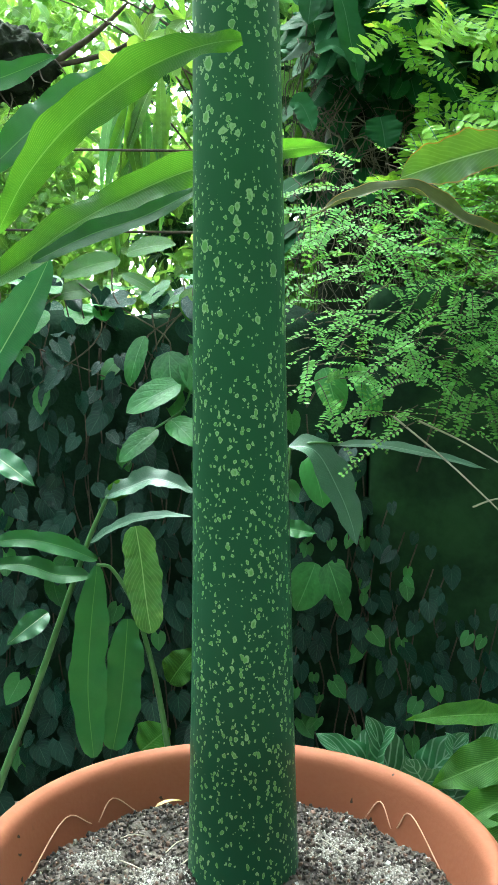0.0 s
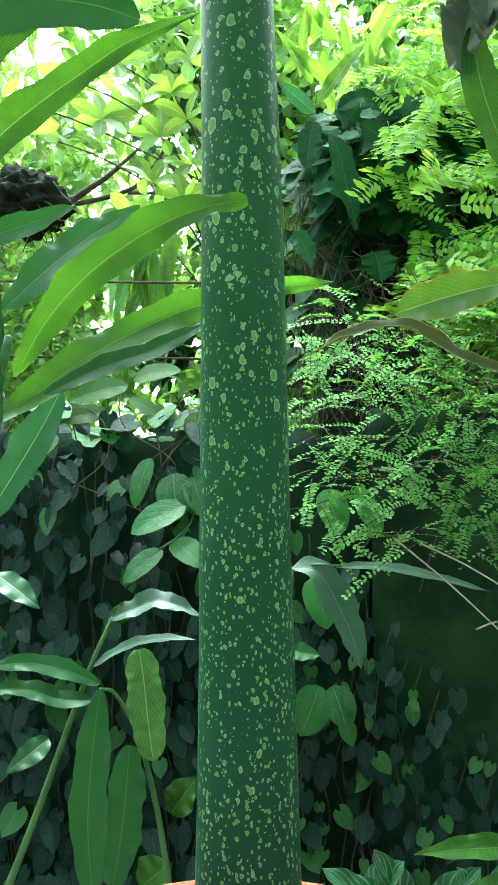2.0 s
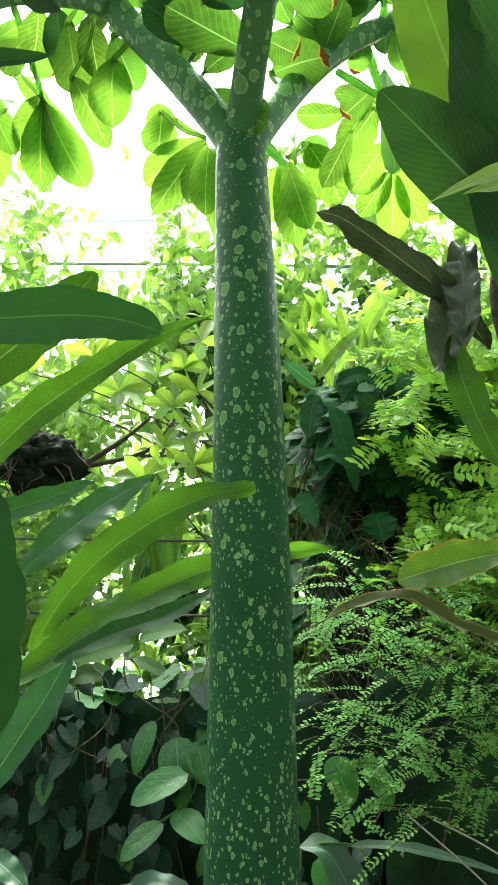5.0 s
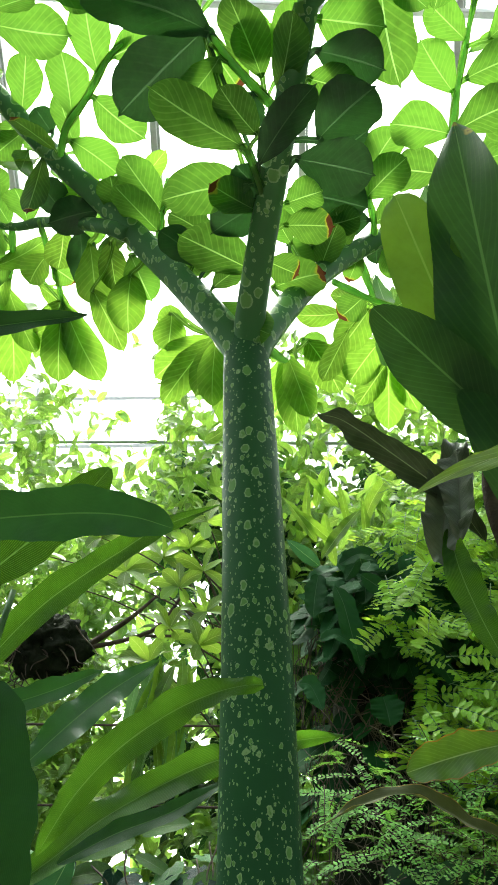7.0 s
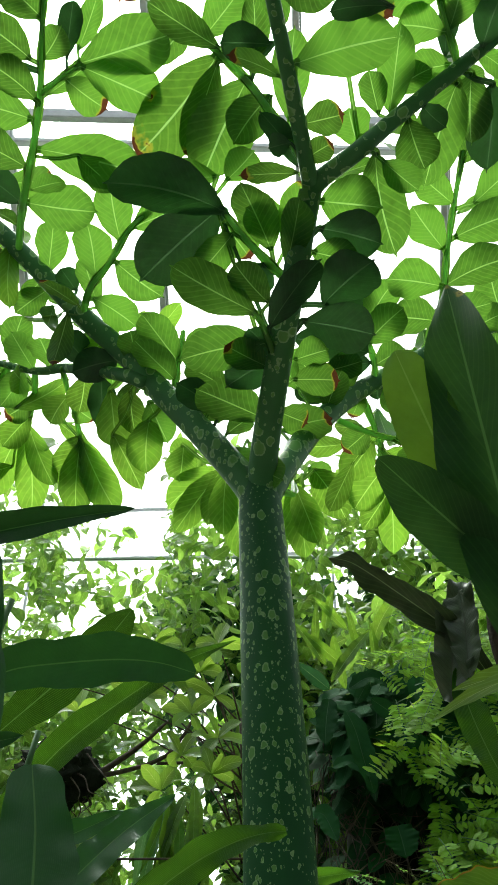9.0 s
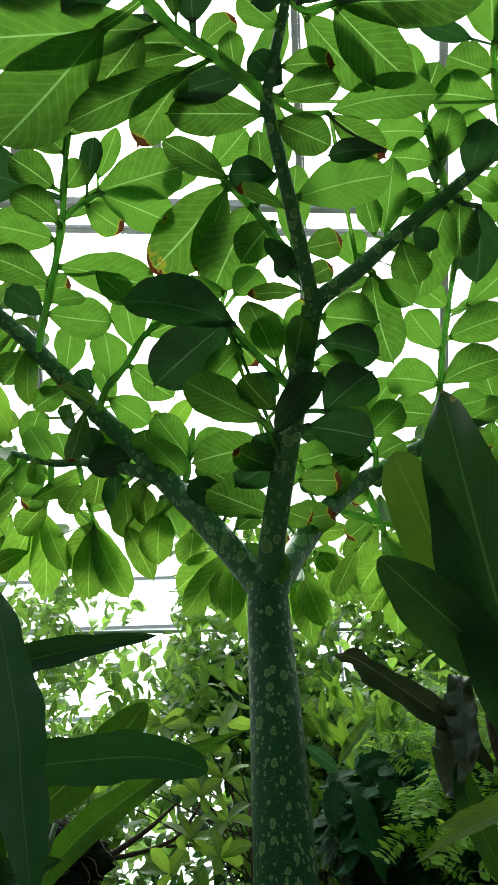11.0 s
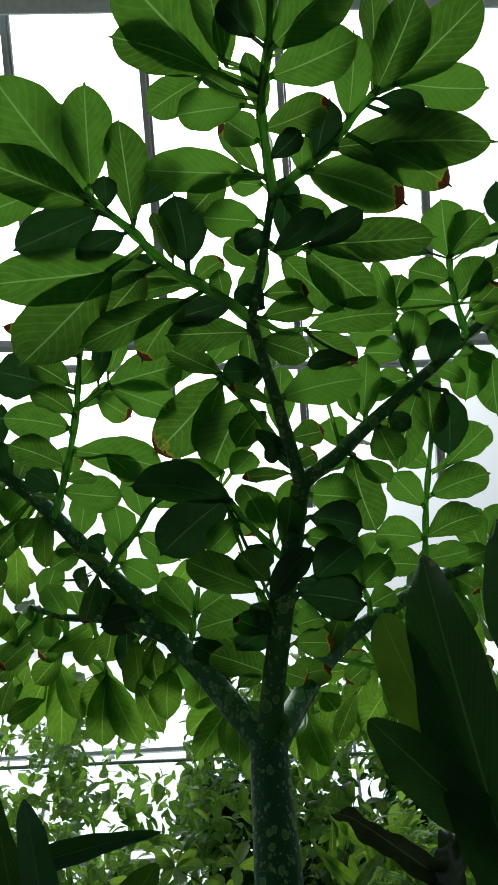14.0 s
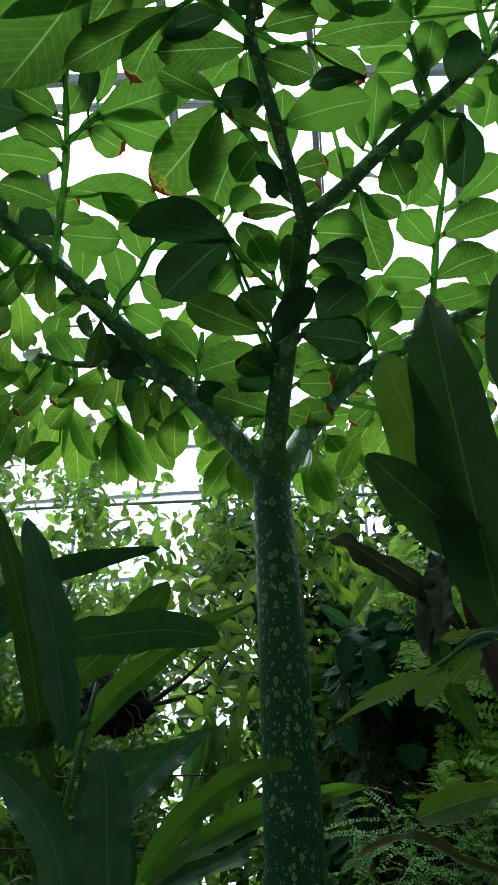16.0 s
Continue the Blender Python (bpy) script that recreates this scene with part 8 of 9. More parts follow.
strap(leafy_shrub, [(-0.570, 3.062, 2.865), (-0.599, 3.062, 2.850), (-0.628, 3.064, 2.812)], 0.047, (-0.04, -0.99, -0.11), 'shrub', shape=(0.8, 0.55), wave=0.02, nl=10, nw=4)
strap(leafy_shrub, [(-0.570, 3.062, 2.865), (-0.555, 3.040, 2.830), (-0.537, 2.998, 2.761)], 0.056, (0.36, -0.90, 0.24), 'shrub', shape=(0.8, 0.55), wave=0.02, nl=10, nw=4)
strap(leafy_shrub, [(-0.570, 3.062, 2.865), (-0.504, 3.044, 2.867), (-0.437, 3.026, 2.845)], 0.060, (0.51, -0.85, -0.16), 'shrub', shape=(0.8, 0.55), wave=0.02, nl=10, nw=4)
strap(leafy_shrub, [(-0.570, 3.062, 2.865), (-0.518, 3.041, 2.902), (-0.466, 3.024, 2.916)], 0.041, (-0.20, -0.89, -0.42), 'shrub', shape=(0.8, 0.55), wave=0.02, nl=10, nw=4)
strap(leafy_shrub, [(-0.570, 3.062, 2.865), (-0.606, 3.090, 2.943), (-0.641, 3.109, 2.992)], 0.061, (0.97, -0.03, -0.24), 'shrub', shape=(0.8, 0.55), wave=0.02, nl=10, nw=4)
strap(leafy_shrub, [(-0.570, 3.062, 2.865), (-0.620, 3.068, 2.891), (-0.669, 3.073, 2.893)], 0.058, (0.10, -0.98, -0.18), 'shrub', shape=(0.8, 0.55), wave=0.02, nl=10, nw=4)
stem_on(leafy_shrub, [(-0.570, 3.062, 2.865), (-0.421, 3.122, 2.784), (-0.189, 3.200, 2.560)], 0.0022, 0.004, M_WOOD)
strap(leafy_shrub, [(-0.605, 2.998, 2.605), (-0.559, 3.017, 2.663), (-0.512, 3.032, 2.696)], 0.055, (0.44, -0.90, 0.06), 'shrub', shape=(0.8, 0.55), wave=0.02, nl=10, nw=4)
strap(leafy_shrub, [(-0.605, 2.998, 2.605), (-0.622, 3.018, 2.674), (-0.637, 3.031, 2.717)], 0.058, (0.60, -0.78, -0.20), 'shrub', shape=(0.8, 0.55), wave=0.02, nl=10, nw=4)
strap(leafy_shrub, [(-0.605, 2.998, 2.605), (-0.661, 2.978, 2.641), (-0.716, 2.961, 2.654)], 0.050, (0.47, -0.84, -0.27), 'shrub', shape=(0.8, 0.55), wave=0.02, nl=10, nw=4)
strap(leafy_shrub, [(-0.605, 2.998, 2.605), (-0.659, 3.008, 2.606), (-0.713, 3.019, 2.585)], 0.056, (-0.12, -0.95, -0.30), 'shrub', shape=(0.8, 0.55), wave=0.02, nl=10, nw=4)
strap(leafy_shrub, [(-0.605, 2.998, 2.605), (-0.606, 2.985, 2.576), (-0.603, 2.957, 2.518)], 0.057, (0.07, -1.00, -0.03), 'shrub', shape=(0.8, 0.55), wave=0.02, nl=10, nw=4)
strap(leafy_shrub, [(-0.605, 2.998, 2.605), (-0.555, 2.970, 2.573), (-0.503, 2.935, 2.514)], 0.041, (0.48, -0.87, 0.06), 'shrub', shape=(0.8, 0.55), wave=0.02, nl=10, nw=4)
strap(leafy_shrub, [(-0.605, 2.998, 2.605), (-0.542, 2.993, 2.614), (-0.478, 2.987, 2.600)], 0.044, (-0.20, -0.97, -0.11), 'shrub', shape=(0.8, 0.55), wave=0.02, nl=10, nw=4)
stem_on(leafy_shrub, [(-0.605, 2.998, 2.605), (-0.440, 3.058, 2.525), (-0.186, 3.200, 2.330)], 0.0022, 0.004, M_WOOD)
strap(leafy_shrub, [(-0.707, 2.935, 2.727), (-0.715, 2.896, 2.776), (-0.726, 2.870, 2.807)], 0.046, (0.64, -0.62, 0.45), 'shrub', shape=(0.8, 0.55), wave=0.02, nl=10, nw=4)
strap(leafy_shrub, [(-0.707, 2.935, 2.727), (-0.761, 2.893, 2.740), (-0.814, 2.856, 2.731)], 0.053, (0.80, -0.32, -0.50), 'shrub', shape=(0.8, 0.55), wave=0.02, nl=10, nw=4)
strap(leafy_shrub, [(-0.707, 2.935, 2.727), (-0.729, 2.904, 2.701), (-0.747, 2.863, 2.647)], 0.049, (0.61, -0.35, 0.71), 'shrub', shape=(0.8, 0.55), wave=0.02, nl=10, nw=4)
strap(leafy_shrub, [(-0.707, 2.935, 2.727), (-0.685, 2.941, 2.717), (-0.664, 2.952, 2.685)], 0.044, (0.58, -0.80, -0.12), 'shrub', shape=(0.8, 0.55), wave=0.02, nl=10, nw=4)
strap(leafy_shrub, [(-0.707, 2.935, 2.727), (-0.662, 2.939, 2.742), (-0.617, 2.943, 2.734)], 0.053, (0.17, -0.98, -0.10), 'shrub', shape=(0.8, 0.55), wave=0.02, nl=10, nw=4)
strap(leafy_shrub, [(-0.707, 2.935, 2.727), (-0.682, 2.939, 2.781), (-0.656, 2.942, 2.812)], 0.057, (0.34, -0.64, -0.68), 'shrub', shape=(0.8, 0.55), wave=0.02, nl=10, nw=4)
stem_on(leafy_shrub, [(-0.707, 2.935, 2.727), (-0.500, 2.995, 2.649), (-0.188, 3.200, 2.487)], 0.0022, 0.004, M_WOOD)
strap(leafy_shrub, [(-0.282, 2.909, 2.259), (-0.261, 2.860, 2.292), (-0.242, 2.829, 2.309)], 0.042, (0.61, -0.05, -0.79), 'shrub', shape=(0.8, 0.55), wave=0.02, nl=10, nw=4)
strap(leafy_shrub, [(-0.282, 2.909, 2.259), (-0.299, 2.902, 2.319), (-0.316, 2.898, 2.357)], 0.048, (0.41, -0.91, -0.00), 'shrub', shape=(0.8, 0.55), wave=0.02, nl=10, nw=4)
strap(leafy_shrub, [(-0.282, 2.909, 2.259), (-0.322, 2.904, 2.282), (-0.362, 2.900, 2.282)], 0.045, (0.55, -0.78, -0.30), 'shrub', shape=(0.8, 0.55), wave=0.02, nl=10, nw=4)
strap(leafy_shrub, [(-0.282, 2.909, 2.259), (-0.330, 2.926, 2.258), (-0.378, 2.946, 2.235)], 0.038, (-0.86, -0.38, 0.35), 'shrub', shape=(0.8, 0.55), wave=0.02, nl=10, nw=4)
strap(leafy_shrub, [(-0.282, 2.909, 2.259), (-0.291, 2.893, 2.236), (-0.298, 2.862, 2.187)], 0.052, (0.61, -0.58, 0.54), 'shrub', shape=(0.8, 0.55), wave=0.02, nl=10, nw=4)
strap(leafy_shrub, [(-0.282, 2.909, 2.259), (-0.241, 2.924, 2.263), (-0.200, 2.940, 2.246)], 0.046, (-0.03, -0.81, -0.58), 'shrub', shape=(0.8, 0.55), wave=0.02, nl=10, nw=4)
strap(leafy_shrub, [(-0.282, 2.909, 2.259), (-0.221, 2.885, 2.285), (-0.161, 2.863, 2.289)], 0.055, (0.15, -0.99, 0.03), 'shrub', shape=(0.8, 0.55), wave=0.02, nl=10, nw=4)
stem_on(leafy_shrub, [(-0.282, 2.909, 2.259), (-0.240, 2.969, 2.181), (-0.182, 3.200, 2.013)], 0.0022, 0.004, M_WOOD)
strap(leafy_shrub, [(-0.504, 3.121, 2.268), (-0.473, 3.108, 2.241), (-0.440, 3.090, 2.190)], 0.055, (0.87, -0.48, 0.09), 'shrub', shape=(0.8, 0.55), wave=0.02, nl=10, nw=4)
strap(leafy_shrub, [(-0.504, 3.121, 2.268), (-0.449, 3.143, 2.307), (-0.392, 3.164, 2.321)], 0.045, (-0.47, -0.50, 0.73), 'shrub', shape=(0.8, 0.55), wave=0.02, nl=10, nw=4)
strap(leafy_shrub, [(-0.504, 3.121, 2.268), (-0.478, 3.109, 2.316), (-0.451, 3.101, 2.343)], 0.058, (-0.32, -0.92, -0.24), 'shrub', shape=(0.8, 0.55), wave=0.02, nl=10, nw=4)
strap(leafy_shrub, [(-0.504, 3.121, 2.268), (-0.542, 3.085, 2.318), (-0.579, 3.058, 2.347)], 0.056, (0.08, -0.83, -0.55), 'shrub', shape=(0.8, 0.55), wave=0.02, nl=10, nw=4)
strap(leafy_shrub, [(-0.504, 3.121, 2.268), (-0.567, 3.117, 2.285), (-0.629, 3.113, 2.279)], 0.059, (-0.04, -0.91, 0.40), 'shrub', shape=(0.8, 0.55), wave=0.02, nl=10, nw=4)
strap(leafy_shrub, [(-0.504, 3.121, 2.268), (-0.532, 3.137, 2.246), (-0.561, 3.161, 2.202)], 0.045, (0.59, -0.78, 0.20), 'shrub', shape=(0.8, 0.55), wave=0.02, nl=10, nw=4)
stem_on(leafy_shrub, [(-0.504, 3.121, 2.268), (-0.380, 3.181, 2.182), (-0.181, 3.200, 1.944)], 0.0022, 0.004, M_WOOD)
strap(leafy_shrub, [(-0.852, 3.020, 2.558), (-0.813, 3.015, 2.553), (-0.773, 3.009, 2.524)], 0.059, (0.33, -0.94, 0.12), 'shrub', shape=(0.8, 0.55), wave=0.02, nl=10, nw=4)
strap(leafy_shrub, [(-0.852, 3.020, 2.558), (-0.800, 2.978, 2.571), (-0.750, 2.943, 2.563)], 0.048, (0.11, -0.82, -0.57), 'shrub', shape=(0.8, 0.55), wave=0.02, nl=10, nw=4)
strap(leafy_shrub, [(-0.852, 3.020, 2.558), (-0.851, 3.050, 2.643), (-0.846, 3.070, 2.700)], 0.059, (-0.20, -0.98, 0.08), 'shrub', shape=(0.8, 0.55), wave=0.02, nl=10, nw=4)
strap(leafy_shrub, [(-0.852, 3.020, 2.558), (-0.882, 2.986, 2.584), (-0.912, 2.959, 2.590)], 0.049, (0.59, 0.47, -0.66), 'shrub', shape=(0.8, 0.55), wave=0.02, nl=10, nw=4)
strap(leafy_shrub, [(-0.852, 3.020, 2.558), (-0.907, 3.007, 2.560), (-0.960, 2.993, 2.538)], 0.045, (0.12, -0.78, 0.61), 'shrub', shape=(0.8, 0.55), wave=0.02, nl=10, nw=4)
strap(leafy_shrub, [(-0.852, 3.020, 2.558), (-0.849, 3.005, 2.528), (-0.841, 2.974, 2.468)], 0.046, (0.92, -0.31, -0.22), 'shrub', shape=(0.8, 0.55), wave=0.02, nl=10, nw=4)
stem_on(leafy_shrub, [(-0.852, 3.020, 2.558), (-0.589, 3.080, 2.476), (-0.186, 3.200, 2.271)], 0.0022, 0.004, M_WOOD)
strap(leafy_shrub, [(-0.965, 2.934, 2.659), (-0.947, 2.913, 2.635), (-0.920, 2.865, 2.576)], 0.052, (0.51, -0.82, 0.27), 'shrub', shape=(0.8, 0.55), wave=0.02, nl=10, nw=4)
strap(leafy_shrub, [(-0.965, 2.934, 2.659), (-0.895, 2.899, 2.638), (-0.825, 2.860, 2.594)], 0.039, (0.50, -0.66, 0.57), 'shrub', shape=(0.8, 0.55), wave=0.02, nl=10, nw=4)
strap(leafy_shrub, [(-0.965, 2.934, 2.659), (-0.933, 2.931, 2.706), (-0.900, 2.928, 2.729)], 0.042, (0.96, -0.28, 0.04), 'shrub', shape=(0.8, 0.55), wave=0.02, nl=10, nw=4)
strap(leafy_shrub, [(-0.965, 2.934, 2.659), (-0.987, 2.958, 2.736), (-1.005, 2.973, 2.785)], 0.050, (-0.31, -0.95, 0.08), 'shrub', shape=(0.8, 0.55), wave=0.02, nl=10, nw=4)
strap(leafy_shrub, [(-0.965, 2.934, 2.659), (-1.014, 2.951, 2.704), (-1.062, 2.965, 2.724)], 0.055, (0.27, -0.96, -0.11), 'shrub', shape=(0.8, 0.55), wave=0.02, nl=10, nw=4)
strap(leafy_shrub, [(-0.965, 2.934, 2.659), (-0.993, 2.932, 2.653), (-1.020, 2.928, 2.623)], 0.052, (0.89, -0.38, -0.26), 'shrub', shape=(0.8, 0.55), wave=0.02, nl=10, nw=4)
stem_on(leafy_shrub, [(-0.965, 2.934, 2.659), (-0.656, 2.994, 2.580), (-0.187, 3.200, 2.414)], 0.0022, 0.004, M_WOOD)
strap(leafy_shrub, [(-0.282, 3.026, 2.842), (-0.287, 3.010, 2.806), (-0.289, 2.980, 2.739)], 0.058, (0.43, -0.88, -0.17), 'shrub', shape=(0.8, 0.55), wave=0.02, nl=10, nw=4)
strap(leafy_shrub, [(-0.282, 3.026, 2.842), (-0.226, 3.049, 2.862), (-0.168, 3.072, 2.858)], 0.059, (0.82, -0.39, -0.41), 'shrub', shape=(0.8, 0.55), wave=0.02, nl=10, nw=4)
strap(leafy_shrub, [(-0.282, 3.026, 2.842), (-0.265, 3.051, 2.919), (-0.245, 3.068, 2.968)], 0.059, (-0.21, -0.87, -0.45), 'shrub', shape=(0.8, 0.55), wave=0.02, nl=10, nw=4)
strap(leafy_shrub, [(-0.282, 3.026, 2.842), (-0.307, 2.983, 2.881), (-0.331, 2.954, 2.903)], 0.051, (1.00, 0.09, 0.04), 'shrub', shape=(0.8, 0.55), wave=0.02, nl=10, nw=4)
strap(leafy_shrub, [(-0.282, 3.026, 2.842), (-0.332, 3.040, 2.864), (-0.382, 3.055, 2.862)], 0.053, (0.47, -0.88, -0.07), 'shrub', shape=(0.8, 0.55), wave=0.02, nl=10, nw=4)
stem_on(leafy_shrub, [(-0.282, 3.026, 2.842), (-0.246, 3.086, 2.764), (-0.189, 3.200, 2.560)], 0.0022, 0.004, M_WOOD)

# canes that carry the leaves
stem_on(ginger, [(-0.62, 1.42, 0.0), (-0.52, 1.38, 0.7), (-0.42, 1.30, 1.25), (-0.38, 1.27, 1.42)], 0.014, 0.008)
stem_on(ginger, [(-0.85, 1.55, 0.0), (-0.75, 1.52, 0.9), (-0.62, 1.50, 1.5), (-0.55, 1.50, 1.9)], 0.014, 0.007)
stem_on(ginger, [(-0.95, 1.2, 0.0), (-0.80, 1.18, 1.0), (-0.62, 1.17, 1.7), (-0.55, 1.17, 2.05)], 0.014, 0.007)
stem_on(ginger_near, [(-0.75, 0.35, 0.0), (-0.62, 0.35, 0.8), (-0.5, 0.35, 1.45)], 0.012, 0.006)
stem_on(nest_plant, [(0.72, 1.32, -0.25), (0.66, 1.32, 1.2), (0.50, 1.30, 1.8), (0.46, 1.29, 2.02), (0.50, 1.25, 2.15)], 0.030, 0.024, M_WOOD)

stem_on(near_sprig, [(0.60, 0.22, -0.25), (0.52, 0.22, 0.8), (0.40, 0.21, 1.36), (0.30, 0.21, 1.50), (0.22, 0.2, 1.465)], 0.006, 0.003)


# ---------------------------------------------------------------- vine on the wall
def heart_meshes(material, name, n=4):
    made = []
    for i in range(n):
        v, f, uv = blade_data(1.0, 0.92, 0.34, 0.92, 14, 8, rng.uniform(-0.16, 0.02), rng.uniform(-0.35, 0.25), 0.02, rng.uniform(-0.25, 0.25), rng, heart=0.26)
        ob = mesh_object(name, v, f, material, None, "", uv)
        made.append(ob.data)
        bpy.data.objects.remove(ob)
    return made


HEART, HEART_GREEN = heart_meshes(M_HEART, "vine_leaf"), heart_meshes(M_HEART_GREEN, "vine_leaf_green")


def vine_leaf(parent, meshes, at, size, normal, hang):
    ob = new("leaf", meshes[int(rng.integers(len(meshes)))])
    m, _ = frame_of(at, np.add(at, hang), normal)
    ob.parent = parent
    ob.matrix_parent_inverse = Matrix.Translation(-parent.location)
    ob.matrix_basis = m @ Matrix.Diagonal((size, size, size, 1))
    return ob


def wall_vine(x, x_end, label, top_of, at):
    """Strands of hanging heart-shaped leaves over a stretch of the wall."""
    vine = thing("climbing_vine", label, "plant", at)
    while x < x_end:
        top = top_of(x)
        pts, z, cx = [], top, x
        while z > -0.2:
            pts.append((cx, 2.78 + rng.uniform(-0.02, 0.01), z))
            z -= 0.16
            cx += rng.uniform(-0.05, 0.05)
        if len(pts) > 2:
            stem_on(vine, pts, 0.0025, 0.0025, M_WOOD)
        z = top
        while z > -0.2:
            if rng.uniform() < 0.9:
                g = rng.uniform() < (0.10 if x < 0 else 0.2)
                size = rng.uniform(0.045, 0.088) * (1.0 if x < 0.1 else 0.8)
                hang = (rng.uniform(-0.8, 0.8), rng.uniform(-0.45, -0.05), -1)
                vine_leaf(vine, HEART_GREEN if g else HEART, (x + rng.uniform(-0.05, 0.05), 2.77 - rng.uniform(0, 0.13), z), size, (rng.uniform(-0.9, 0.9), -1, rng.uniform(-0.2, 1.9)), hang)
            z -= rng.uniform(0.042, 0.08)
        x += rng.uniform(0.034, 0.056)
    return vine


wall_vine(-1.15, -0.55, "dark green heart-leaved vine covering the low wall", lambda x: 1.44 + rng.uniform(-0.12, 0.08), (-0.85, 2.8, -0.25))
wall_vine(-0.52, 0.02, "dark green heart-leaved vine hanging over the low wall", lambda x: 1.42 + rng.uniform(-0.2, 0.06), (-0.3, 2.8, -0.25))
wall_vine(0.06, 0.8, "thin heart-leaved vine trailing over the slab", lambda x: max(0.15, 0.98 - 0.95 * max(0, x - 0.18) + rng.uniform(-0.15, 0.1)), (0.4, 2.8, -0.25))
# larger pale leaves of a second climber
pepper = thing("pepper_vine", "climber with broad glossy pale green leaves", "plant", (-0.35, 2.6, 1.1))
stem_on(pepper, [(-0.16, 2.7, 1.62), (-0.2, 2.68, 1.35), (-0.22, 2.64, 1.12), (-0.33, 2.62, 1.02), (-0.40, 2.6, 0.92)], 0.004, 0.003, M_STEM)
for at, tip, w in (((-0.24, 2.62, 1.17), (-0.40, 2.58, 1.08), 0.10), ((-0.31, 2.62, 1.03), (-0.42, 2.58, 0.93), 0.075), ((-0.27, 2.62, 1.06), (-0.18, 2.56, 0.98), 0.095), ((-0.28, 2.66, 1.27), (-0.26, 2.62, 1.12), 0.12), ((-0.22, 2.66, 1.26), (-0.18, 2.62, 1.13), 0.09), ((-0.36, 2.68, 1.32), (-0.40, 2.64, 1.16), 0.07), ((-0.2, 2.68, 1.47), (-0.21, 2.64, 1.36), 0.09), ((-0.16, 2.66, 0.98), (-0.14, 2.62, 0.86), 0.11), ((-0.44, 2.7, 1.56), (-0.62, 2.66, 1.50), 0.09), ((-0.42, 2.7, 1.58), (-0.26, 2.66, 1.60), 0.09), ((-0.5, 2.72, 1.47), (-0.66, 2.68, 1.44), 0.08), ((-0.44, 2.74, 1.52), (-0.30, 2.7, 1.44), 0.05), ((0.16, 2.6, 0.95), (0.20, 2.56, 0.80), 0.11), ((0.2, 2.6, 1.22), (0.24, 2.56, 1.08), 0.10), ((0.3, 2.6, 1.2), (0.36, 2.56, 1.08), 0.08), ((0.18, 2.62, 0.62), (0.12, 2.58, 0.48), 0.12), ((0.22, 2.62, 0.62), (0.26, 2.58, 0.50), 0.10)):
    m, length = frame_of(at, tip, (rng.uniform(-0.3, 0.3), -0.8, 0.6))
    v, f, uv = blade_data(length, w, 0.45, 0.62, 12, 6, 0.06, 0.15, 0.015, 0.1, rng)
    ob = mesh_object("leaf", v, f, M_BLADE if at[2] > 1.4 else M_HEART_GREEN, None, "", uv)
    ob.parent, ob.matrix_parent_inverse, ob.matrix_basis = pepper, Matrix.Translation(-pepper.location), m


for i in range(46):  # leaves spilling over the top of the wall
    x = rng.uniform(-1.0, 0.0)
    ob = vine_leaf(pepper, HEART_GREEN if i % 3 else HEART, (x, rng.uniform(2.66, 2.95), 1.40 + rng.uniform(-0.06, 0.14)), rng.uniform(0.07, 0.12), (rng.uniform(-0.5, 0.5), -0.6, 1.0), (rng.uniform(-0.9, 0.9), -0.6, rng.uniform(-0.6, 0.2)))
for i in range(9):  # bare runners along the top of the wall
    x = rng.uniform(-0.9, -0.1)
    stem_on(pepper, [(x, 2.72, 1.5 + rng.uniform(-0.05, 0.1)), (x + rng.uniform(-0.1, 0.1), 2.66, 1.42), (x + rng.uniform(-0.2, 0.2), 2.68, 1.3), (x + rng.uniform(-0.2, 0.2), 2.72, 1.15)], 0.003, 0.002, M_ROOT, "runner")

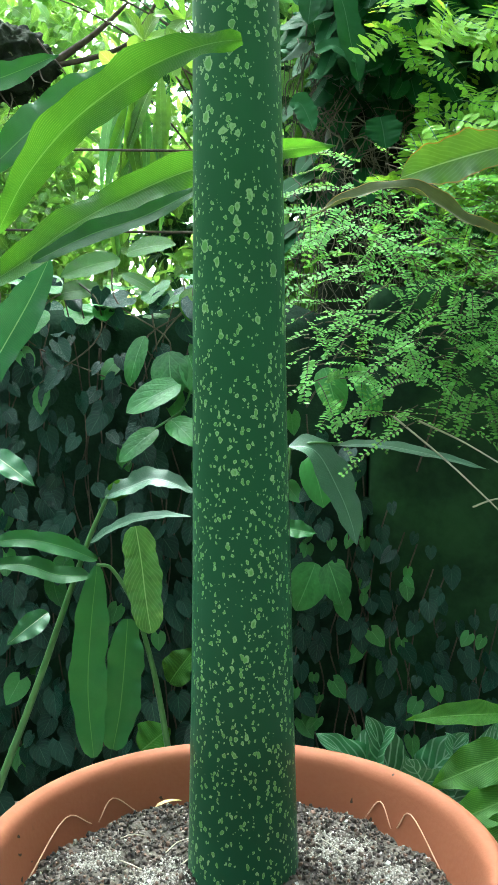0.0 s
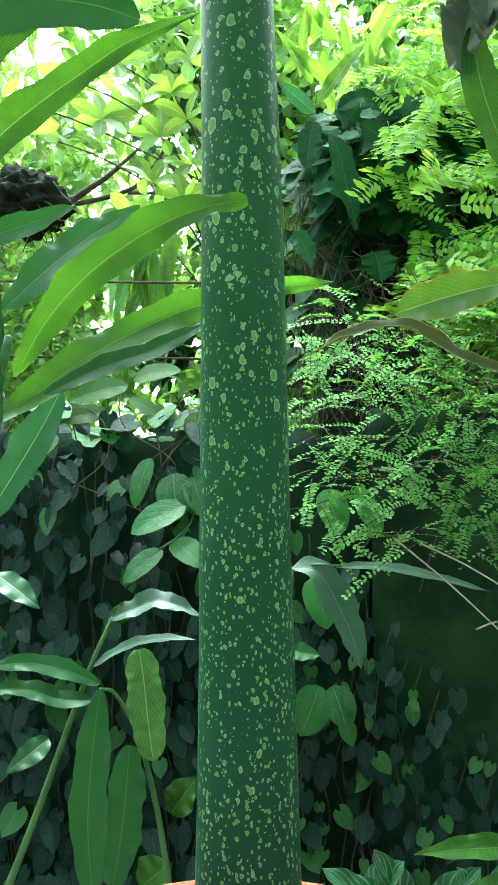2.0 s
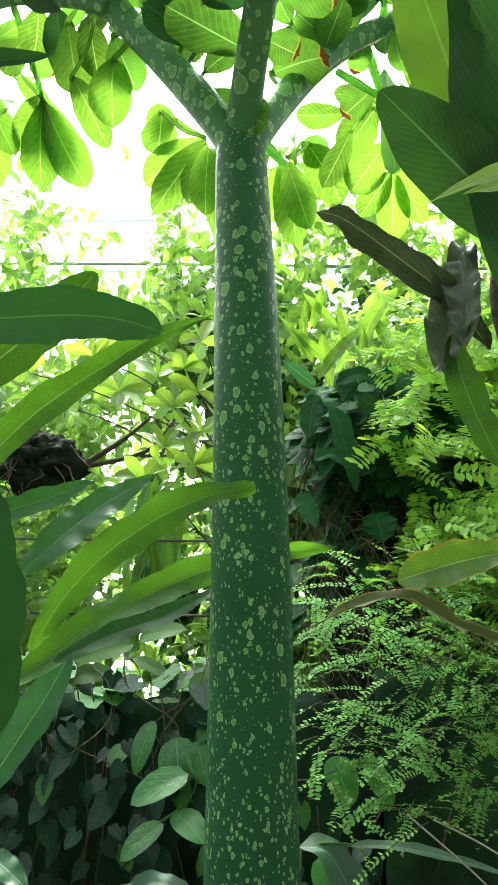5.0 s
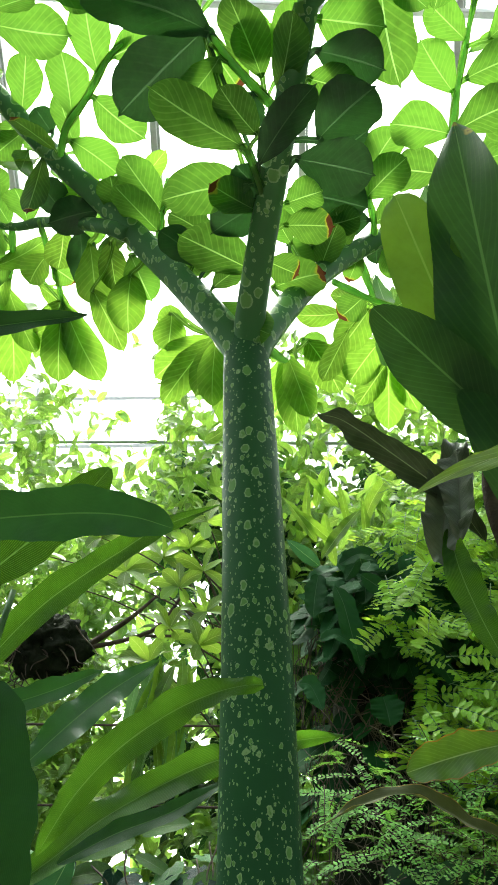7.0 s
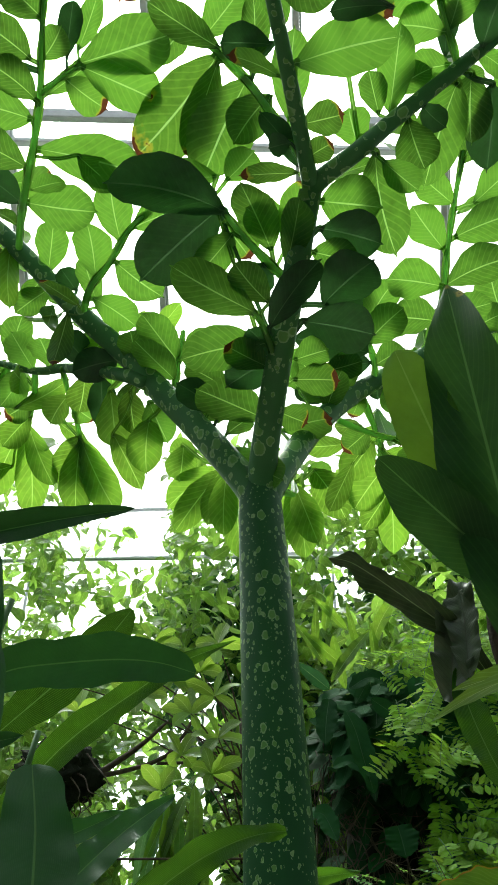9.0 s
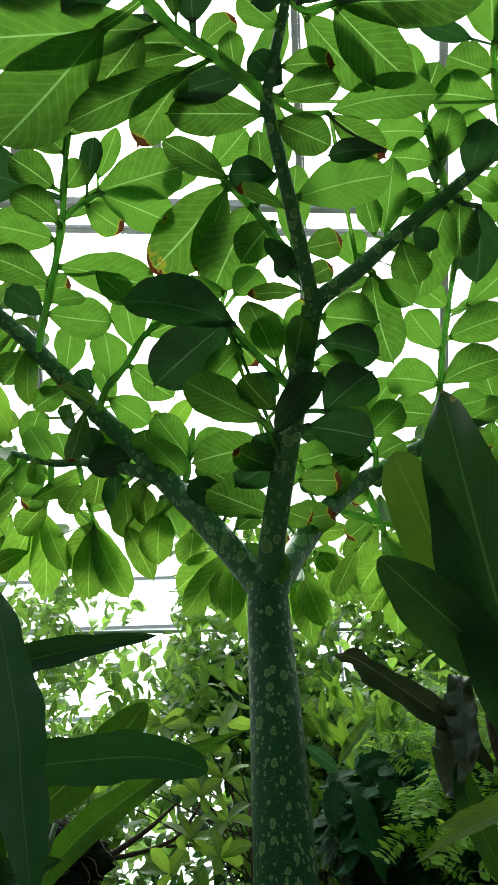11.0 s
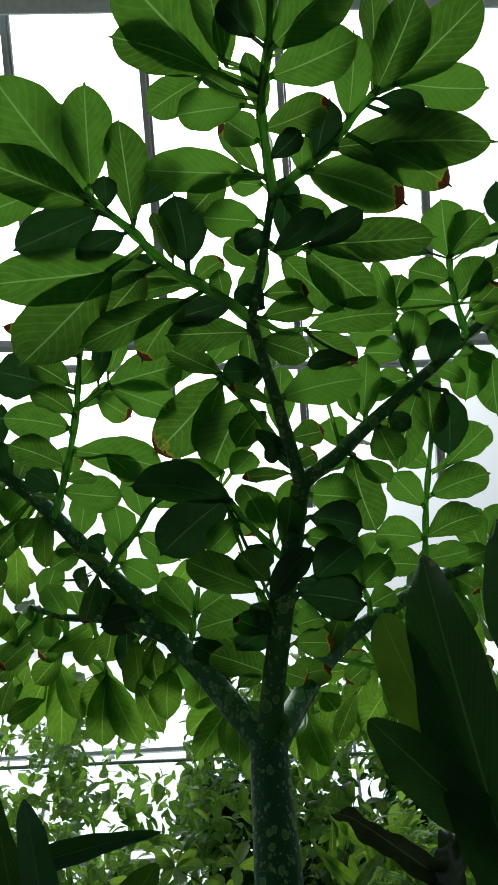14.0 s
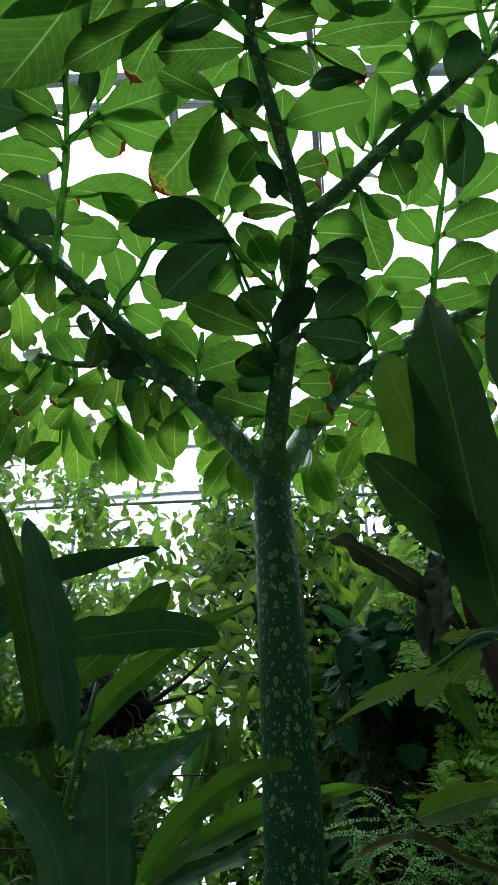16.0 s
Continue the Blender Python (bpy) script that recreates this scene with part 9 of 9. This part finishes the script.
# ---------------------------------------------------------------- fern sprays
def frond(parent, base, tip, material, pairs=14, reach=0.07, leaf=0.022, sag=0.06, twice=True, wide=0.32, face=(0, -0.35, 1.0)):
    """A fine spray: a wiry stem with side stems that carry small oval leaflets in pairs."""
    base, tip = np.array(base), np.array(tip)
    s = np.linspace(0, 1, 14)[:, None]
    path = base + (tip - base) * s
    path[:, 2] -= sag * (s[:, 0] ** 2)
    d = (tip - base) / np.linalg.norm(tip - base)
    n = np.array(face) + rng.normal(0, 0.25, 3)
    side = np.cross(d, n)
    side /= np.linalg.norm(side)
    n = np.cross(side, d)
    pos, dirs = [], []
    for i in range(pairs):
        q = 0.15 + 0.85 * (i + 0.5) / pairs
        at = np.array([np.interp(q, s[:, 0], path[:, k]) for k in range(3)])
        for sign in (-1, 1):
            w = sign * side * 0.9 + d * 0.35 + rng.normal(0, 0.1, 3)
            w /= np.linalg.norm(w)
            if not twice:
                pos.append(at)
                dirs.append(w)
                continue
            ln = reach * (1 - 0.55 * q) * rng.uniform(0.7, 1.2)
            m = max(3, int(ln / (leaf * 0.42)))
            across = np.cross(w, n)
            for j in range(m):
                spot = at + w * ln * (j + 0.6) / m
                spot[2] -= 0.12 * ln * ((j + 1) / m) ** 2
                for sg in (-1, 1):
                    pos.append(spot)
                    dirs.append(across * sg + w * 0.35 + rng.normal(0, 0.12, 3))
    nn = np.tile(n, (len(pos), 1)) + rng.normal(0, 0.25, (len(pos), 3))
    size = leaf * rng.uniform(0.75, 1.15, len(pos))
    ob = cloud("frond", pos, dirs, nn, size, size * (0.5 if twice else wide), material, 0.45, 0.4, 2, 0.03, 0.05)
    ob.parent, ob.matrix_parent_inverse = parent, Matrix.Translation(-parent.location)
    v, f = tube_data(path, np.linspace(0.0015, 0.0006, len(path)), 4)
    st = mesh_object("frond_stem", v, f, M_WOOD if material is M_FERN else M_STEM, None)
    st.parent, st.matrix_parent_inverse = parent, Matrix.Translation(-parent.location)
    return ob


fern = thing("fine_fern", "bush of fine feathery sprays with tiny oval leaflets", "fern", (0.6, 2.6, -0.25))
for i in range(420):
    bx, bz = rng.uniform(0.10, 0.95), rng.uniform(1.08, 1.78)
    bz += 0.10 * noise.noise(Vector((bx * 6, bz * 6, 0)))
    by = rng.uniform(2.05, 2.65)
    ang = rng.uniform(-3.0, -0.1) if rng.uniform() < 0.75 else rng.uniform(0, 6.28)
    ln = rng.uniform(0.12, 0.22)
    frond(fern, (bx, by, bz), (bx + ln * math.cos(ang), by + 0.4 * ln * math.sin(ang), bz - rng.uniform(-0.05, 0.08)), M_FERN, int(ln * 78), 0.0, rng.uniform(0.014, 0.020), 0.05, False, 0.6)
for x0, z0, x1, z1 in ((0.15, 1.1, 0.35, 1.6), (0.5, 0.9, 0.62, 1.6), (0.9, 0.9, 0.8, 1.65), (0.3, 1.0, 0.55, 1.5), (0.42, 1.2, 0.95, 1.75)):
    stem_on(fern, [(x0, 2.7, z0), ((x0 + x1) / 2 + 0.03, 2.62, (z0 + z1) / 2), (x1, 2.55, z1)], 0.003, 0.002, M_WOOD, "twig")
for a, b in (((0.342, 2.120, 1.083), (0.596, 2.050, 0.853)), ((0.405, 2.120, 1.072), (0.593, 2.050, 0.970)), ((0.542, 2.120, 0.860), (0.595, 2.050, 0.891))):
    stem_on(fern, [a, tuple(0.5 * (p + q) + 0.004 for p, q in zip(a, b)), b], 0.0026, 0.0018, M_STRAW, "dry_stem")
sword = thing("sword_fern", "bright yellow-green sword fern on the mossy column", "fern", (0.6, 3.0, 2.4))
for i in range(90):
    bx, by, bz = rng.uniform(0.45, 1.5), rng.uniform(2.75, 3.4), rng.uniform(1.7, 2.9)
    ang = rng.uniform(0, 6.28)
    ln = rng.uniform(0.18, 0.34)
    frond(sword, (bx, by, bz), (bx + ln * math.cos(ang), by - 0.1, bz + ln * 0.8 * math.sin(ang)), M_FERN_BRIGHT, 16, 0.0, 0.055, 0.08, False)
for i in range(200):
    bx, by, bz = rng.uniform(0.30, 1.15), rng.uniform(2.3, 2.85), rng.uniform(1.85, 2.75)
    if bx < 0.42 - 0.3 * max(0, bz - 2.35):
        continue
    ang = rng.uniform(-2.4, 0.7)
    ln = rng.uniform(0.15, 0.27)
    frond(sword, (bx, by, bz), (bx + ln * math.cos(ang), by - 0.10, bz + ln * 0.6 * math.sin(ang)), M_FERN_BRIGHT, int(ln * 54), 0.0, rng.uniform(0.034, 0.048), 0.04, False, 0.5, (rng.uniform(-0.3, 0.3), -0.8, rng.uniform(0.2, 0.9)))

# ---------------------------------------------------------------- mossy column with roots
column = thing("mossy_column", "dark epiphyte-covered trunk wrapped in hanging roots", "tree trunk", (0.38, 3.25, 0))
bm = bmesh.new()
rings = []
for k in range(40):
    z = -0.3 + 2.65 * k / 39
    rings.append([bm.verts.new(((0.15 + 0.03 * noise.noise(Vector((math.cos(a) * 2, math.sin(a) * 2, z * 3))) + 0.02 * math.sin(z * 5)) * math.cos(a), (0.15 + 0.04 * noise.noise(Vector((math.cos(a) * 2 + 9, math.sin(a) * 2, z * 4)))) * math.sin(a), z)) for a in np.linspace(0, 2 * np.pi, 28, endpoint=False)])
for a, b in zip(rings, rings[1:]):
    for k in range(28):
        bm.faces.new((a[k], a[(k + 1) % 28], b[(k + 1) % 28], b[k]))
bm.faces.new(rings[-1])
part("trunk", bm, M_BARK, column, smooth=True)
for i in range(210):
    a = rng.uniform(math.pi, 2 * math.pi)
    z = rng.uniform(1.7, 2.6)
    r = rng.uniform(0.18, 0.30)
    pts = []
    for k in range(5):
        pts.append((r * math.cos(a) , r * math.sin(a), z))
        a += rng.uniform(-0.55, 0.55)
        z -= rng.uniform(-0.03, 0.2)
        r += rng.uniform(-0.012, 0.02)
    tube("root", pts, rng.uniform(0.0013, 0.0034), 0.001, M_ROOT, column, sides=5, steps=4)
for i in range(46):
    a, z = rng.uniform(math.pi * 1.0, 2 * math.pi), rng.uniform(1.75, 2.7)
    at = (0.22 * math.cos(a), 0.22 * math.sin(a), z)
    hang = np.array((math.cos(a) * rng.uniform(-0.4, 1.4) + rng.uniform(-0.6, 0.6), rng.uniform(-0.8, 0), -rng.uniform(0.3, 1.0)))
    m, _ = frame_of(at, np.add(at, hang), (math.cos(a) * 0.6, -0.8, 0.5))
    ln, w = rng.uniform(0.10, 0.2), rng.uniform(0.05, 0.10)
    v, f, uv = blade_data(ln, w, 0.45, 0.62, 10, 4, 0.05, 0.2, 0.02, 0.2, rng)
    ob = mesh_object("leaf", v, f, M_EPIPHYTE, column, "", uv)
    ob.matrix_basis = m

# ---------------------------------------------------------------- planting further back
def thicket(name, n, lo, hi, length, aspect, material, label, hole=None, lumps=2.2, keep=0.0, droop=-0.3, category="shrub"):
    """Loose foliage filling a volume in clumps with gaps."""
    p = rng.uniform(lo, hi, (n, 3))
    dens = np.array([noise.noise(Vector(q) * lumps) + 0.4 * noise.noise(Vector(q) * lumps * 3) for q in p])
    ok = dens > keep
    if hole:
        ok &= np.array([hole(*q) for q in p])
    p = p[ok]
    n = len(p)
    ln = length * rng.uniform(0.6, 1.3, n)
    p, n = p[p[:, 2] < roof_z(p[:, 1]) - 0.2], int((p[:, 2] < roof_z(p[:, 1]) - 0.2).sum())
    ln = length * rng.uniform(0.6, 1.3, n)
    return tagged(cloud(name, p, unit(n, 0.8, (0, -0.25, droop)), unit(n, 0.6, (0, -0.7, 0.8)), ln, ln * aspect, material, 0.55, 0.7, 4, 0.12), label, category, kind="stuff")


def edge_hole(x, y, z):
    """The bright opening towards the end wall keeps few leaves."""
    s = x / (y + 0.3)
    rise = (z - 1.15) / (y + 0.25)
    if -0.21 < s < -0.07 and 0.02 < rise < 0.50:
        return noise.noise(Vector((x * 4, y * 4, z * 4))) > 0.16
    if s > -0.16:
        return True
    if s > -0.20:
        return rise < 0.42 or (rise < 0.62 and noise.noise(Vector((x * 3, y * 3, z * 3))) > 0.12)
    if s > -0.31:
        return rise < 0.50 or noise.noise(Vector((x * 3, y * 3, z * 3))) > 0.10 + 0.8 * (rise - 0.50)
    return rise < 0.55 or (rise < 0.80 and noise.noise(Vector((x * 3, y * 3, z * 3))) > -0.08)


thicket("far_shrubs", 46000, (-3.4, 4.3, 0.4), (3.6, 6.2, 5.0), 0.13, 0.52, M_FAR, "bright green shrubs against the greenhouse end", edge_hole, keep=-0.10)
thicket("far_trees", 24000, (-5.0, 6.4, 0.2), (5.0, 7.9, 4.6), 0.20, 0.55, M_FAR, "hazy green trees at the far end of the greenhouse", edge_hole, keep=-0.25)
thicket("deep_shrubs", 30000, (-0.9, 5.2, -0.1), (4.2, 6.3, 4.6), 0.15, 0.55, M_FAR_SHADED, "shaded dark green shrubs behind", edge_hole, keep=-0.2)
thicket("left_shrubs", 20000, (-2.6, 3.2, 0.6), (-0.15, 4.3, 2.5), 0.058, 0.40, M_FAR, "loose sunlit bush behind the low wall", edge_hole, keep=0.14)
thicket("right_shrubs", 6000, (0.3, 3.5, 0.3), (3.2, 4.5, 2.0), 0.12, 0.45, M_FAR_SHADED, "dense dark green bush behind the column", keep=-0.1)
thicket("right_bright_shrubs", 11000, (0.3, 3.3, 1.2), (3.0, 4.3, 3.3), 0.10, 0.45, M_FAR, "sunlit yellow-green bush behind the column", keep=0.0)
EPI = heart_meshes(M_EPIPHYTE, "epiphyte_leaf", 5)
for i in range(300):  # dark leaves that crowd the trunk's head
    q = rng.normal(0, 1, 3)
    q /= np.linalg.norm(q)
    at = np.array((0.10, -0.18, 2.42)) + q * np.array((0.40, 0.22, 0.30)) * rng.uniform(0.6, 1.0)
    ob = new("leaf", EPI[int(rng.integers(len(EPI)))])
    m, _ = frame_of(at, at + np.array((q[0] * 0.8 + rng.uniform(-0.6, 0.6), -0.3, rng.uniform(-1.2, 0.1))), (q[0] * 0.6 + rng.uniform(-0.4, 0.4), -0.9, rng.uniform(0.0, 0.9)))
    size = rng.uniform(0.08, 0.16)
    ob.parent = column
    ob.matrix_basis = m @ Matrix.Diagonal((size * rng.uniform(0.5, 0.9), size, size, 1))
thicket("column_bright_leaves", 2600, (0.2, 2.8, 2.45), (1.2, 3.3, 3.0), 0.10, 0.4, M_FAR, "sunlit leaves on top of the mossy column", keep=0.0)
thicket("left_far_shrubs", 26000, (-4.0, 3.6, 0.4), (-0.6, 6.0, 4.6), 0.10, 0.40, M_FAR, "airy small-leaved shrubs at the end of the greenhouse", edge_hole, keep=-0.02)
# out-of-view hedges, added to close the place and hold back side and front light
thicket("side_hedge_left", 20000, (-4.5, -3.5, -0.2), (-3.0, 5.5, 3.6), 0.24, 0.5, M_FAR_SHADED, "unseen tall hedge at the side, added to block light")
thicket("side_hedge_right", 20000, (2.6, -3.5, -0.2), (4.0, 5.5, 3.8), 0.24, 0.5, M_FAR_SHADED, "unseen tall hedge at the side, added to block light")
thicket("rear_hedge", 26000, (-4.0, -4.2, -0.2), (4.0, -2.6, 4.6), 0.26, 0.5, M_FAR_SHADED, "unseen tall hedge across the path, added to block light", keep=-0.2)

wire = tube("wire_pipe", [(-3.0, 5.0, 4.53), (-0.6, 5.0, 4.50), (3.0, 5.0, 4.40)], 0.013, 0.013, M_PALE_PIPE)
tagged(wire, "thin pale pipe strung across the greenhouse", "pipe", kind="structure")
for y, z in ((2.98, 1.985), (2.98, 1.707)):
    tagged(tube("tension_wire", [(-2.5, y, z + 0.02), (0.0, y, z - 0.01)], 0.0045, 0.0045, M_WOOD), "dark horizontal training wire", "wire", "training wires")
chain = tube("hanger_rod", [(-0.46, 5.0, 4.50), (-0.46, 5.0, 4.82)], 0.012, 0.012, M_PALE_PIPE)
tagged(chain, "short pale hanger rod on the pipe", "hanger")
dark_branch = thing("dead_branch", "dark crooked branch with a mossy root ball", "branch", (-0.9, 3.2, 1.9))
stem_on(dark_branch, [(-1.0, 3.2, 2.33), (-0.73, 3.2, 2.36), (-0.52, 3.2, 2.42), (-0.43, 3.2, 2.52), (-0.37, 3.2, 2.64)], 0.012, 0.006, M_WOOD, "bough")
stem_on(dark_branch, [(-0.78, 3.2, 2.36), (-0.62, 3.2, 2.47), (-0.50, 3.2, 2.58)], 0.016, 0.006, M_WOOD, "bough")
stem_on(dark_branch, [(-0.54, 3.2, 2.40), (-0.2, 3.2, 2.40)], 0.007, 0.005, M_WOOD, "bough")

ball = bmesh.new()
bmesh.ops.create_icosphere(ball, subdivisions=5, radius=1.0)
for v in ball.verts:
    q = v.co.copy()
    v.co = Vector((q.x * 0.17, q.y * 0.13, q.z * 0.13)) * (1 + 0.35 * noise.noise(q * 2.5) + 0.15 * noise.noise(q * 8) + 0.10 * noise.noise(q * 19))
ob = part("root_ball", ball, M_BARK, dark_branch, smooth=True)
ob.location = (-0.05, 0.0, 0.46)

for i in range(46):
    x, a = rng.uniform(-0.15, 0.13), rng.uniform(0, 6.28)
    root = [(-0.95 + x, 3.2 + 0.10 * math.cos(a), 2.36 + 0.08 * math.sin(a))]
    for k in range(3):
        root.append((root[-1][0] + rng.uniform(-0.05, 0.05), root[-1][1] - rng.uniform(0.0, 0.03), root[-1][2] - rng.uniform(0.01, 0.06)))
    stem_on(dark_branch, root, 0.004, 0.0015, M_ROOT if i % 3 == 0 else M_WOOD, "root")
